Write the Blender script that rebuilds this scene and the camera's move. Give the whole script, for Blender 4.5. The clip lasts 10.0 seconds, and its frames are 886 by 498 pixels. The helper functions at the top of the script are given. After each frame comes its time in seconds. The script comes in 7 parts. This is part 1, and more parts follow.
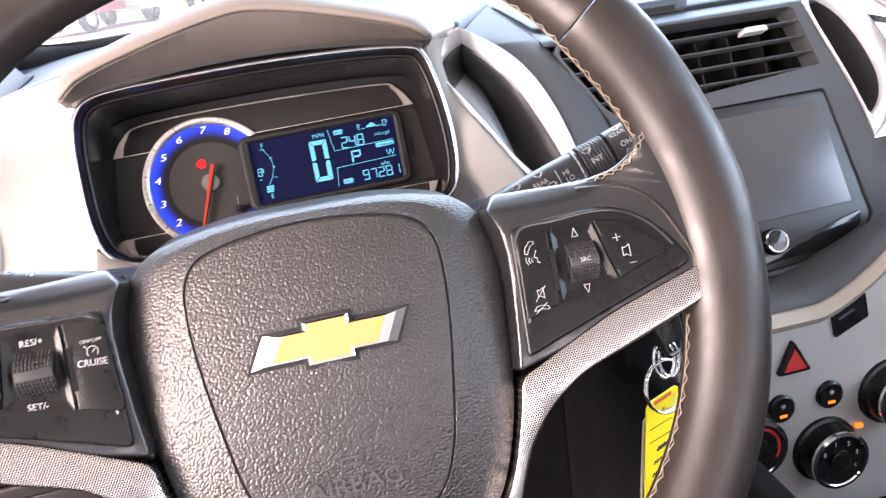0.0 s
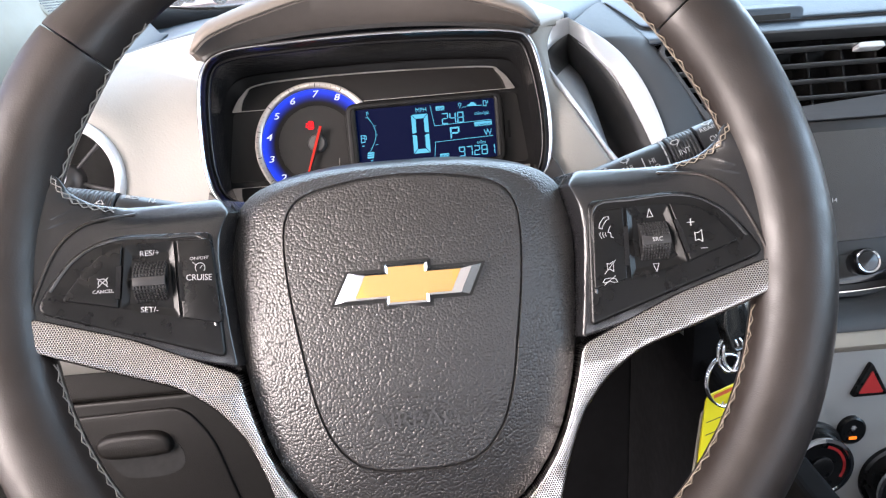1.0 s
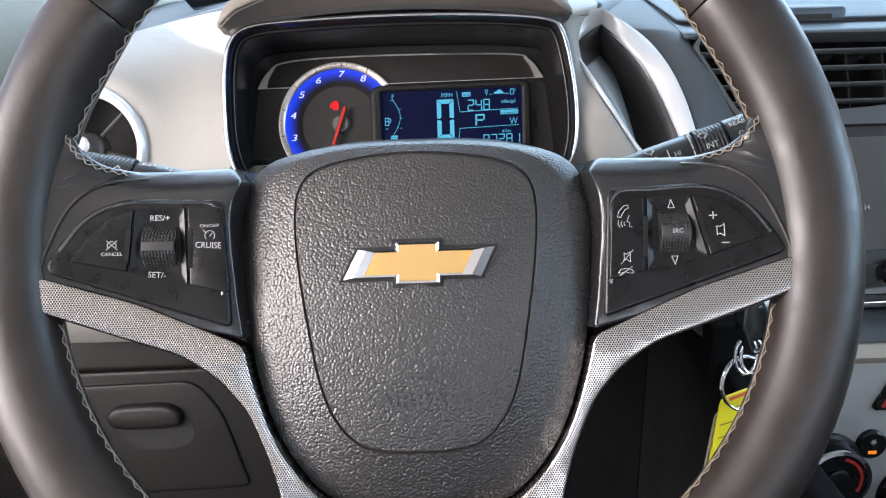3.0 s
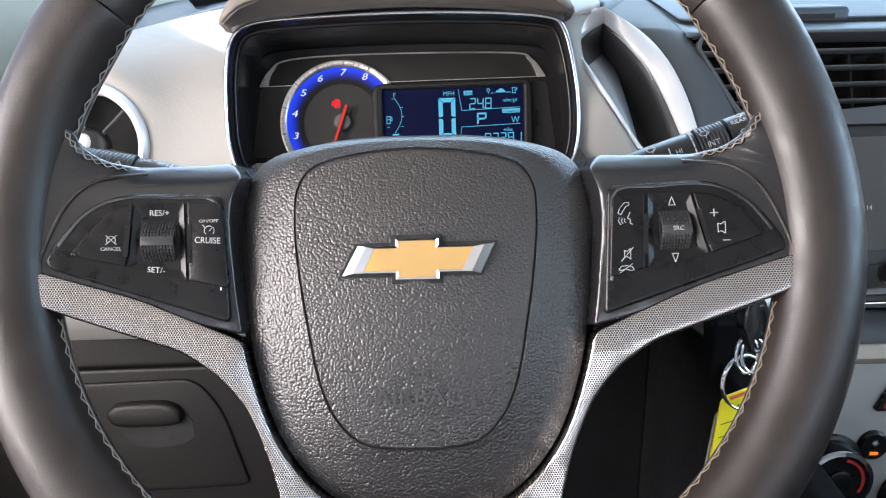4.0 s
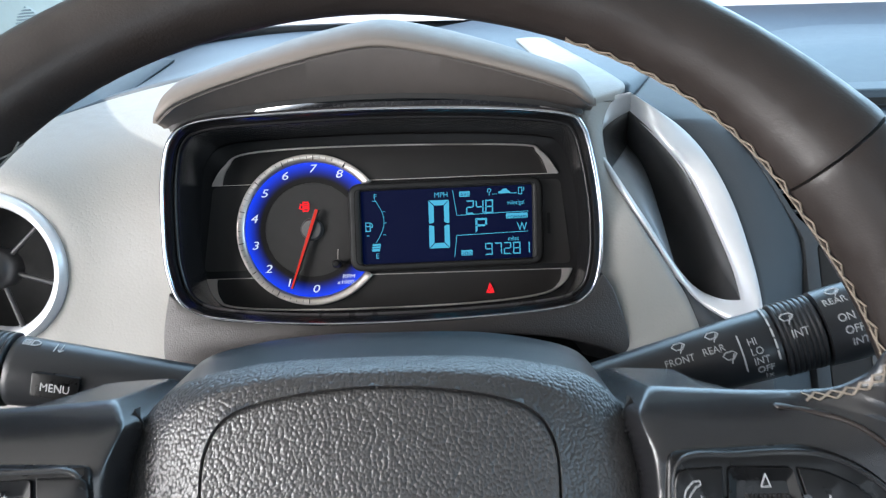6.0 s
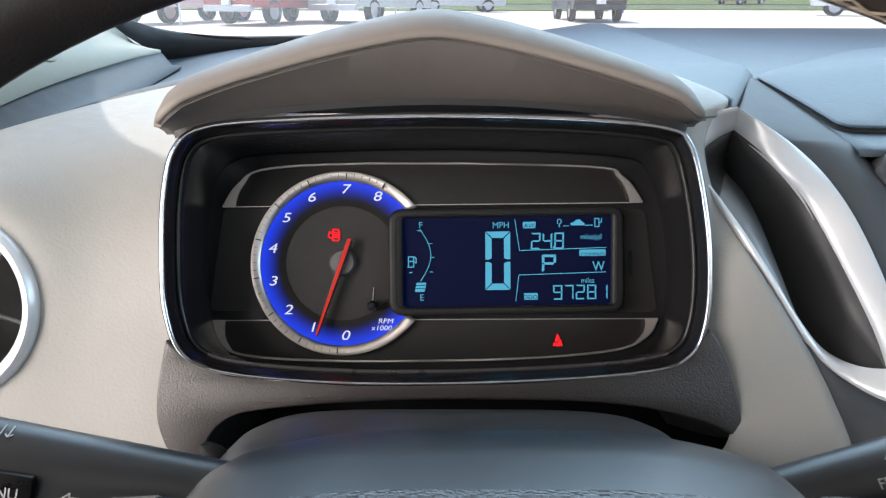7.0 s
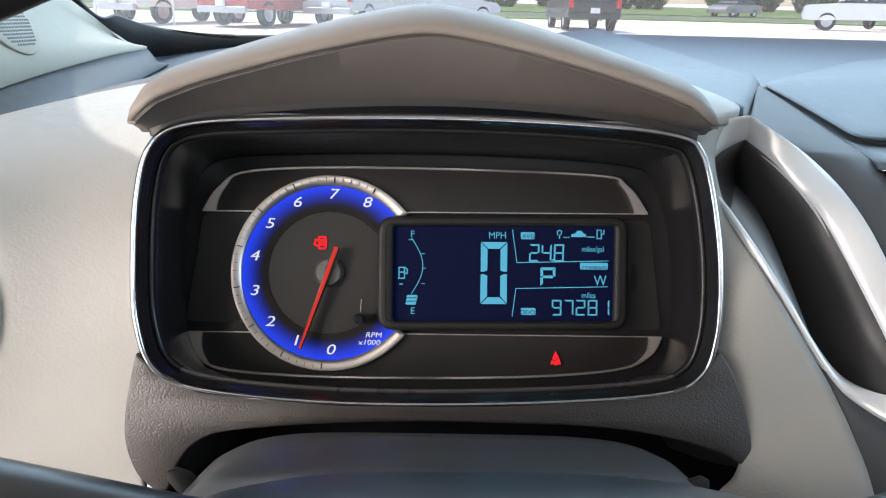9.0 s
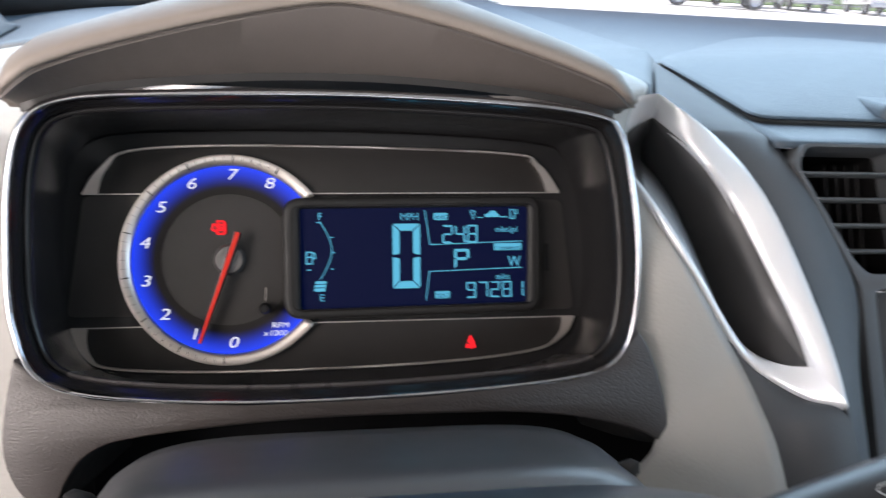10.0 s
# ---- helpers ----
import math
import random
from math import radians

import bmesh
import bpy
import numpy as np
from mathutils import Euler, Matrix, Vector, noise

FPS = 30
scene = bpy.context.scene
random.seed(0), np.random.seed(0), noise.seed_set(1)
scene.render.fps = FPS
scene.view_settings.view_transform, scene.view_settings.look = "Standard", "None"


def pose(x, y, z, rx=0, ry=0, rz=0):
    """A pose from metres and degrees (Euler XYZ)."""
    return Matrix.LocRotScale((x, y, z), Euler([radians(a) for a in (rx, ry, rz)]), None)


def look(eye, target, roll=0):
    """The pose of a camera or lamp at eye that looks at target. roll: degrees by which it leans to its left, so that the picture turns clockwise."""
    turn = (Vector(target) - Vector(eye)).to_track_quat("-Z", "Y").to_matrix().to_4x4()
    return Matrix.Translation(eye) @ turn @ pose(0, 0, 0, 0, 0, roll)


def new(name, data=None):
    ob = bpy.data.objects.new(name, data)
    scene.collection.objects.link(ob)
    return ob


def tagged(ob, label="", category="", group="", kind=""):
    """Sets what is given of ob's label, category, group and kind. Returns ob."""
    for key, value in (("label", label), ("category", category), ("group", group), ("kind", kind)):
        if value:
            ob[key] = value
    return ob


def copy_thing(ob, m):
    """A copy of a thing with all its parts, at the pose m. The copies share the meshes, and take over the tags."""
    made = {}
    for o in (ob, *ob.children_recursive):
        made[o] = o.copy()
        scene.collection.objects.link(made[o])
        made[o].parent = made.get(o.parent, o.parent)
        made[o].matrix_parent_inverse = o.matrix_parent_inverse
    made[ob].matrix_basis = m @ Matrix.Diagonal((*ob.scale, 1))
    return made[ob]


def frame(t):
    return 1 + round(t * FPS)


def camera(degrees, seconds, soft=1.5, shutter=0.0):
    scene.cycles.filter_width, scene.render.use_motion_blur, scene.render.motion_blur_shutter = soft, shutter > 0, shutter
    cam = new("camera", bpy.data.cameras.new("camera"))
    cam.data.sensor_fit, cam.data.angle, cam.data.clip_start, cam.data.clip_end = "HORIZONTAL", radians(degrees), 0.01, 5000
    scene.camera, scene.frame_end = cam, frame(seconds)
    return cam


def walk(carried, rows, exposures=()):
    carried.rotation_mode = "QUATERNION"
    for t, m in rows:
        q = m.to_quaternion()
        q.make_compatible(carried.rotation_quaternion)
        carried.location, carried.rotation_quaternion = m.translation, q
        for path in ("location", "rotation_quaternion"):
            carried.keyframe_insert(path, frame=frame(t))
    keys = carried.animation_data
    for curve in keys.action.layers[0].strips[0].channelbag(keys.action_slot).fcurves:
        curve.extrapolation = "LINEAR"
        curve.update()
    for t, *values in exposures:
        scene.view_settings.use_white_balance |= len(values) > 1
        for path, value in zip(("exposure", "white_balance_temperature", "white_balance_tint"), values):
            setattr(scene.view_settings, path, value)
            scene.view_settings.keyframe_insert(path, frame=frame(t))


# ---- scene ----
from mathutils.geometry import tessellate_polygon

cam = camera(59.67, 10.0, soft=1.2, shutter=0.25)
# seconds, eye, then yaw, pitch and roll in degrees
PATH = [
    (0, 0.0049, -0.2861, 1.1501, -9.364, -20.665, -8.102),
    (0.1, 0.0047, -0.2903, 1.1493, -8.226, -20.647, -7.659),
    (0.2, 0.0046, -0.2945, 1.1485, -7.089, -20.628, -7.215),
    (0.3, 0.0043, -0.2985, 1.1477, -6.035, -20.605, -6.765),
    (0.4, 0.0041, -0.3022, 1.1470, -5.113, -20.568, -6.292),
    (0.5, 0.0040, -0.3055, 1.1463, -4.372, -20.514, -5.792),
    (0.6, 0.0041, -0.3084, 1.1457, -3.778, -20.452, -5.322),
    (0.7, 0.0042, -0.3107, 1.1450, -3.291, -20.384, -4.904),
    (0.8, 0.0043, -0.3125, 1.1444, -2.892, -20.323, -4.536),
    (0.9, 0.0046, -0.3135, 1.1438, -2.554, -20.273, -4.210),
    (1, 0.0049, -0.3138, 1.1431, -2.254, -20.256, -3.926),
    (1.1, 0.0053, -0.3138, 1.1424, -1.985, -20.264, -3.664),
    (1.2, 0.0058, -0.3137, 1.1416, -1.737, -20.293, -3.432),
    (1.3, 0.0063, -0.3134, 1.1408, -1.518, -20.339, -3.223),
    (1.4, 0.0067, -0.3131, 1.1400, -1.319, -20.392, -3.036),
    (1.5, 0.0072, -0.3128, 1.1391, -1.152, -20.454, -2.864),
    (1.6, 0.0076, -0.3125, 1.1383, -1.002, -20.527, -2.720),
    (1.7, 0.0079, -0.3121, 1.1374, -0.872, -20.603, -2.592),
    (1.8, 0.0081, -0.3117, 1.1367, -0.760, -20.660, -2.477),
    (1.9, 0.0084, -0.3113, 1.1361, -0.667, -20.706, -2.361),
    (2, 0.0086, -0.3110, 1.1358, -0.596, -20.726, -2.249),
    (2.1, 0.0088, -0.3108, 1.1356, -0.550, -20.717, -2.142),
    (2.2, 0.0090, -0.3105, 1.1354, -0.514, -20.701, -2.031),
    (2.3, 0.0091, -0.3102, 1.1354, -0.491, -20.673, -1.930),
    (2.4, 0.0093, -0.3101, 1.1354, -0.462, -20.644, -1.845),
    (2.5, 0.0095, -0.3100, 1.1353, -0.419, -20.614, -1.787),
    (2.6, 0.0097, -0.3099, 1.1351, -0.374, -20.586, -1.740),
    (2.7, 0.0099, -0.3098, 1.1349, -0.335, -20.564, -1.697),
    (2.8, 0.0099, -0.3098, 1.1347, -0.301, -20.541, -1.661),
    (2.9, 0.0101, -0.3097, 1.1345, -0.273, -20.518, -1.631),
    (3, 0.0102, -0.3096, 1.1342, -0.246, -20.496, -1.601),
    (3.1, 0.0103, -0.3096, 1.1339, -0.225, -20.478, -1.577),
    (3.2, 0.0104, -0.3096, 1.1336, -0.204, -20.468, -1.559),
    (3.3, 0.0105, -0.3096, 1.1332, -0.188, -20.452, -1.540),
    (3.4, 0.0106, -0.3095, 1.1329, -0.173, -20.441, -1.521),
    (3.5, 0.0107, -0.3095, 1.1327, -0.159, -20.431, -1.501),
    (3.6, 0.0108, -0.3095, 1.1324, -0.137, -20.421, -1.486),
    (3.7, 0.0110, -0.3095, 1.1322, -0.122, -20.409, -1.467),
    (3.8, 0.0110, -0.3095, 1.1320, -0.100, -20.405, -1.449),
    (3.9, 0.0111, -0.3095, 1.1319, -0.080, -20.395, -1.432),
    (4, 0.0113, -0.3095, 1.1318, -0.055, -20.390, -1.407),
    (4.1, 0.0116, -0.3096, 1.1320, -0.002, -20.403, -1.382),
    (4.2, 0.0118, -0.3098, 1.1325, 0.072, -20.423, -1.381),
    (4.3, 0.0121, -0.3101, 1.1328, 0.159, -20.448, -1.388),
    (4.4, 0.0123, -0.3103, 1.1333, 0.246, -20.486, -1.411),
    (4.5, 0.0125, -0.3104, 1.1334, 0.332, -20.538, -1.440),
    (4.6, 0.0125, -0.3107, 1.1331, 0.409, -20.609, -1.480),
    (4.7, 0.0126, -0.3108, 1.1328, 0.475, -20.682, -1.519),
    (4.8, 0.0127, -0.3106, 1.1322, 0.529, -20.748, -1.555),
    (4.9, 0.0129, -0.3100, 1.1318, 0.563, -20.803, -1.581),
    (5, 0.0134, -0.3076, 1.1322, 0.544, -20.782, -1.592),
    (5.1, 0.0143, -0.3023, 1.1341, 0.468, -20.642, -1.659),
    (5.2, 0.0155, -0.2925, 1.1380, 0.299, -20.398, -1.707),
    (5.3, 0.0168, -0.2778, 1.1444, 0.028, -20.043, -1.735),
    (5.4, 0.0180, -0.2609, 1.1516, -0.230, -19.738, -1.738),
    (5.5, 0.0185, -0.2440, 1.1585, -0.395, -19.630, -1.723),
    (5.6, 0.0188, -0.2274, 1.1647, -0.573, -19.820, -1.651),
    (5.7, 0.0188, -0.2119, 1.1697, -0.703, -20.063, -1.594),
    (5.8, 0.0188, -0.1977, 1.1734, -0.796, -20.357, -1.566),
    (5.9, 0.0197, -0.1864, 1.1733, -0.389, -20.107, -1.522),
    (6, 0.0205, -0.1758, 1.1717, 0.052, -19.745, -1.466),
    (6.1, 0.0173, -0.1651, 1.1719, 0.197, -19.898, -1.374),
    (6.2, 0.0140, -0.1550, 1.1713, 0.389, -19.964, -1.278),
    (6.3, 0.0106, -0.1442, 1.1697, 0.252, -19.794, -1.097),
    (6.4, 0.0073, -0.1340, 1.1674, 0.152, -19.577, -0.919),
    (6.5, 0.0039, -0.1244, 1.1648, 0.081, -19.322, -0.742),
    (6.6, 0.0005, -0.1154, 1.1617, 0.034, -19.038, -0.559),
    (6.7, -0.0029, -0.1071, 1.1586, -0.002, -18.737, -0.379),
    (6.8, -0.0063, -0.0995, 1.1552, -0.027, -18.429, -0.201),
    (6.9, -0.0095, -0.0925, 1.1520, -0.047, -18.123, -0.025),
    (7, -0.0127, -0.0862, 1.1490, -0.080, -17.841, 0.154),
    (7.1, -0.0159, -0.0805, 1.1463, -0.120, -17.584, 0.331),
    (7.2, -0.0189, -0.0755, 1.1441, -0.177, -17.369, 0.495),
    (7.3, -0.0217, -0.0712, 1.1425, -0.261, -17.204, 0.661),
    (7.4, -0.0203, -0.0681, 1.1404, -0.169, -17.186, 0.695),
    (7.5, -0.0188, -0.0658, 1.1391, -0.114, -17.250, 0.718),
    (7.6, -0.0185, -0.0641, 1.1389, 0.052, -17.299, 0.718),
    (7.7, -0.0183, -0.0629, 1.1388, 0.171, -17.482, 0.705),
    (7.8, -0.0180, -0.0621, 1.1387, 0.261, -17.712, 0.685),
    (7.9, -0.0176, -0.0617, 1.1386, 0.327, -17.896, 0.660),
    (8, -0.0173, -0.0614, 1.1385, 0.366, -17.952, 0.634),
    (8.1, -0.0170, -0.0611, 1.1388, 0.292, -17.987, 0.689),
    (8.2, -0.0159, -0.0608, 1.1391, 0.114, -18.008, 0.806),
    (8.3, -0.0146, -0.0605, 1.1394, -0.118, -18.030, 0.956),
    (8.4, -0.0136, -0.0604, 1.1400, -0.368, -18.052, 1.115),
    (8.5, -0.0132, -0.0603, 1.1406, -0.584, -18.062, 1.251),
    (8.6, -0.0131, -0.0604, 1.1411, -0.721, -17.997, 1.338),
    (8.7, -0.0131, -0.0609, 1.1417, -0.800, -17.835, 1.386),
    (8.8, -0.0132, -0.0616, 1.1424, -0.838, -17.638, 1.410),
    (8.9, -0.0135, -0.0621, 1.1432, -0.844, -17.477, 1.416),
    (9, -0.0141, -0.0622, 1.1440, -0.832, -17.419, 1.415),
    (9.1, -0.0148, -0.0616, 1.1445, -0.821, -17.406, 1.411),
    (9.2, -0.0158, -0.0597, 1.1449, -0.841, -17.418, 1.407),
    (9.3, -0.0171, -0.0572, 1.1453, -0.919, -17.473, 1.404),
    (9.4, -0.0184, -0.0543, 1.1454, -1.094, -17.575, 1.394),
    (9.5, -0.0200, -0.0516, 1.1454, -1.419, -17.747, 1.381),
    (9.6, -0.0257, -0.0464, 1.1445, -2.350, -17.952, 1.698),
    (9.7, -0.0311, -0.0411, 1.1437, -3.748, -18.246, 2.184),
    (9.8, -0.0306, -0.0376, 1.1444, -5.340, -18.784, 2.741),
    (9.9, -0.0296, -0.0373, 1.1451, -7.572, -19.249, 3.227),
    (10, -0.0323, -0.0425, 1.1446, -10.845, -19.345, 3.447),
]
EXPOSURES = [(0.0, 1.90, 7350, 27), (0.4, 1.76, 7250, 24), (0.8, 1.6, 6950, 20), (1.0, 1.48, 6850, 18), (1.5, 1.21, 6620, 16), (2.2, 1.15, 6580, 15), (5.0, 1.14, 6480, 13), (5.5, 1.08, 6380, 11),
             (6.0, 0.92, 6200, 8), (7.3, 0.82, 6800, 12), (8.8, 0.82, 6800, 12), (9.5, 1.04, 7000, 13), (10.0, 1.03, 6800, 15)]
walk(cam, [(t, pose(x, y, z, 0, 0, yaw) @ pose(0, 0, 0, 90 + pitch) @ pose(0, 0, 0, 0, 0, roll))
           for t, x, y, z, yaw, pitch, roll in PATH], EXPOSURES)

# ---- light ----
SUN = Vector((-0.42, 0.2, 0.88)).normalized()
world = bpy.data.worlds.new("sky")
scene.world = world
world.use_nodes = True
wn = world.node_tree.nodes
sky = wn.new("ShaderNodeTexSky")
sky.sky_type, sky.sun_disc = "NISHITA", False
sky.sun_elevation, sky.sun_rotation = math.asin(SUN.z), math.atan2(SUN.x, SUN.y)
sky.air_density, sky.dust_density = 1.0, 1.5
world.node_tree.links.new(sky.outputs[0], wn["Background"].inputs[0])
wn["Background"].inputs[1].default_value = 0.15
lamp = new("sun", bpy.data.lights.new("sun", "SUN"))
lamp.data.energy, lamp.data.angle, lamp.data.color = 2.0, radians(0.6), (1.0, 0.95, 0.87)
lamp.matrix_world = look(SUN * 20, (0, 0, 0))


def opening_light(name, eye, target, w, h, watts, colour):
    """The sky's light through one of the car's open sides."""
    ob = new(name, bpy.data.lights.new(name, "AREA"))
    ob.data.shape, ob.data.size, ob.data.size_y, ob.data.energy, ob.data.color = "RECTANGLE", w, h, watts, colour
    ob.matrix_world = look(eye, target)


opening_light("open_door_light", (-0.72, -0.40, 1.16), (0.05, -0.05, 1.0), 0.8, 0.55, 15.0, (1.0, 0.94, 0.90))
opening_light("windscreen_light", (0.25, 0.74, 1.46), (0.05, 0.12, 1.0), 1.5, 0.55, 7.5, (0.52, 0.79, 1.0))
opening_light("passenger_window_light", (1.22, -0.15, 1.28), (0.05, 0.02, 1.0), 0.9, 0.38, 3.8, (0.52, 0.78, 1.0))
opening_light("rear_passenger_window_light", (1.27, -1.16, 1.29), (0.3, 0.1, 1.0), 0.8, 0.44, 1.5, (0.74, 0.88, 1.0))
opening_light("rear_window_light", (0.35, -1.88, 1.30), (0.2, 0.2, 1.05), 1.1, 0.34, 2.2, (0.95, 0.97, 1.0))


# ---- materials ----
def material(name, colour, rough=0.5, metal=0.0, grain=None, bump=0.0, vary=0.12, blotch=14.0, spec=0.5, coat=0.0, wear=0.0, depth=0.7, pebble=False):
    """A surface with blotches and roughness changes at a large scale, and a fine grain in relief. grain: cells to the metre."""
    m = bpy.data.materials.new(name)
    m.use_nodes = True
    nt = m.node_tree
    b = nt.nodes["Principled BSDF"]
    b.inputs["Roughness"].default_value, b.inputs["Metallic"].default_value = rough, metal
    b.inputs["Specular IOR Level"].default_value, b.inputs["Coat Weight"].default_value = spec, coat
    tc = nt.nodes.new("ShaderNodeTexCoord")
    big = nt.nodes.new("ShaderNodeTexNoise")
    big.inputs["Scale"].default_value, big.inputs["Detail"].default_value = blotch, 4
    nt.links.new(tc.outputs["Object"], big.inputs["Vector"])
    ramp = nt.nodes.new("ShaderNodeMapRange")
    ramp.inputs["From Min"].default_value, ramp.inputs["From Max"].default_value = 0.3, 0.7
    ramp.inputs["To Min"].default_value, ramp.inputs["To Max"].default_value = 1 - vary, 1 + vary
    nt.links.new(big.outputs["Fac"], ramp.inputs["Value"])
    mul = nt.nodes.new("ShaderNodeMix")
    mul.data_type, mul.blend_type = "RGBA", "MULTIPLY"
    mul.inputs["Factor"].default_value = 1.0
    mul.inputs["A"].default_value = (*colour, 1)
    nt.links.new(ramp.outputs[0], mul.inputs["B"])
    nt.links.new(mul.outputs["Result"], b.inputs["Base Color"])
    fine = nt.nodes.new("ShaderNodeTexNoise")
    fine.inputs["Scale"].default_value, fine.inputs["Detail"].default_value = 120.0, 3
    nt.links.new(tc.outputs["Object"], fine.inputs["Vector"])
    rr = nt.nodes.new("ShaderNodeMapRange")
    rr.inputs["From Min"].default_value, rr.inputs["From Max"].default_value = 0.3, 0.7
    rr.inputs["To Min"].default_value, rr.inputs["To Max"].default_value = max(rough - (0.06 if metal < 0.4 and vary > 0.03 else 0.012) - wear, 0.02), rough + (0.06 if metal < 0.4 and vary > 0.03 else 0.012)
    nt.links.new(fine.outputs["Fac"], rr.inputs["Value"])
    nt.links.new(rr.outputs[0], b.inputs["Roughness"])
    if grain:
        vo = nt.nodes.new("ShaderNodeTexVoronoi")
        vo.feature, vo.inputs["Scale"].default_value = "SMOOTH_F1", grain
        vo.inputs["Randomness"].default_value = 1.0
        warp = nt.nodes.new("ShaderNodeTexNoise")
        warp.inputs["Scale"].default_value = grain * 0.5
        nt.links.new(tc.outputs["Object"], warp.inputs["Vector"])
        add = nt.nodes.new("ShaderNodeMix")
        add.data_type, add.blend_type = "RGBA", "LINEAR_LIGHT"
        add.inputs["Factor"].default_value = 0.9 / grain
        nt.links.new(tc.outputs["Object"], add.inputs["A"])
        nt.links.new(warp.outputs["Color"], add.inputs["B"])
        nt.links.new(add.outputs["Result"], vo.inputs["Vector"])
        bp = nt.nodes.new("ShaderNodeBump")
        bp.inputs["Strength"].default_value, bp.inputs["Distance"].default_value = bump, depth / grain
        bp.invert = not pebble
        nt.links.new(vo.outputs["Distance"], bp.inputs["Height"])
        if pebble:
            vo.feature = "F1"
            add.inputs["Factor"].default_value = 0.15 / grain
            sq = nt.nodes.new("ShaderNodeMath")
            sq.operation = "POWER"
            sq.inputs[1].default_value = 2.0
            nt.links.new(vo.outputs["Distance"], sq.inputs[0])
            nt.links.new(sq.outputs[0], bp.inputs["Height"])
            bp.invert = True
        nt.links.new(bp.outputs["Normal"], b.inputs["Normal"])
    return m


def glow(name, colour, strength):
    m = bpy.data.materials.new(name)
    m.use_nodes = True
    b = m.node_tree.nodes["Principled BSDF"]
    b.inputs["Base Color"].default_value = (*[c * 0.15 for c in colour], 1)
    b.inputs["Emission Color"].default_value = (*colour, 1)
    b.inputs["Emission Strength"].default_value = strength
    b.inputs["Specular IOR Level"].default_value, b.inputs["Roughness"].default_value = 0.1, 0.7
    return m


def dotted(name, colour, hole, pitch, rough, metal):
    """Satin plastic printed with staggered round dots."""
    m = material(name, colour, rough, metal, vary=0.06)
    nt = m.node_tree
    b = nt.nodes["Principled BSDF"]
    tc = nt.nodes["Texture Coordinate"]
    sep = nt.nodes.new("ShaderNodeSeparateXYZ")
    nt.links.new(tc.outputs["Object"], sep.inputs[0])

    def op(kind, a, c=None):
        n = nt.nodes.new("ShaderNodeMath")
        n.operation = kind
        for i, v in enumerate((a, c)):
            if v is None:
                continue
            if isinstance(v, (int, float)):
                n.inputs[i].default_value = v
            else:
                nt.links.new(v, n.inputs[i])
        return n.outputs[0]
    def spots(ox, oy):
        u = op("SUBTRACT", op("FRACT", op("ADD", op("DIVIDE", sep.outputs[0], pitch), 40 + ox)), 0.5)
        v = op("MULTIPLY", op("SUBTRACT", op("FRACT", op("ADD", op("DIVIDE", sep.outputs[1], pitch * 1.732), 40 + oy)), 0.5), 1.732)
        return op("SQRT", op("ADD", op("MULTIPLY", u, u), op("MULTIPLY", v, v)))
    d = op("MINIMUM", spots(0, 0), spots(0.5, 0.5))
    near = nt.nodes.new("ShaderNodeMapRange")
    near.inputs["From Min"].default_value, near.inputs["From Max"].default_value = 0.32, 0.42
    nt.links.new(d, near.inputs["Value"])
    mix = nt.nodes.new("ShaderNodeMix")
    mix.data_type = "RGBA"
    mix.inputs["A"].default_value = (*hole, 1)
    old = b.inputs["Base Color"].links[0].from_socket
    nt.links.new(old, mix.inputs["B"])
    nt.links.new(near.outputs[0], mix.inputs["Factor"])
    nt.links.new(mix.outputs["Result"], b.inputs["Base Color"])
    bp = nt.nodes.new("ShaderNodeBump")
    bp.inputs["Strength"].default_value, bp.inputs["Distance"].default_value = 0.25, 0.0002
    nt.links.new(near.outputs[0], bp.inputs["Height"])
    nt.links.new(bp.outputs["Normal"], b.inputs["Normal"])
    return m


LEATHER = material("wheel_leather", (0.0215, 0.0168, 0.0150), 0.38, grain=1500, bump=0.12, vary=0.14, blotch=30, wear=0.04, spec=0.40)
PAD = material("airbag_vinyl", (0.0155, 0.0139, 0.0138), 0.36, grain=860, bump=1.0, vary=0.03, depth=0.30, pebble=True, spec=0.85)
# smooth rear skin of the cover, tinted blue for the sky on it
PADBACK = material("sky_tinted_airbag_back", (0.012, 0.014, 0.018), 0.3, vary=0.02)
MOULD = material("moulded_vinyl", (0.021, 0.0195, 0.0195), 0.36, vary=0.03, spec=0.8)
SPOKE = material("spoke_plastic", (0.0100, 0.0100, 0.0112), 0.26, grain=2200, bump=0.04, vary=0.03, spec=0.68)
SWITCH = material("switch_plastic", (0.0046, 0.0046, 0.0049), 0.30, spec=0.28)
PIANO = material("gloss_black", (0.008, 0.008, 0.009), 0.10, vary=0.3)
KNURL = material("knurled_plastic", (0.022, 0.0215, 0.022), 0.34, spec=0.5)
# near black that paints the shade in gaps, slits and hollows
RECESS_SHADE = material("shadow_gap", (0.006, 0.006, 0.006), 0.8)
SATIN = dotted("dotted_satin", (0.66, 0.62, 0.60), (0.022, 0.020, 0.020), 0.00108, 0.22, 1.0)
PRINT = material("white_print", (0.36, 0.365, 0.37), 0.5, vary=0.05)
CHROME = material("chrome", (0.80, 0.80, 0.82), 0.07, metal=1.0, vary=0.04)
SILVER = material("satin_silver", (0.63, 0.64, 0.66), 0.32, metal=0.35, vary=0.03)
GOLD = material("gold_fill", (0.52, 0.335, 0.13), 0.42, metal=0.35, vary=0.05)
THREAD_D = material("grey_thread", (0.22, 0.205, 0.19), 0.7)
THREAD_T = material("tan_thread", (0.165, 0.135, 0.105), 0.7)
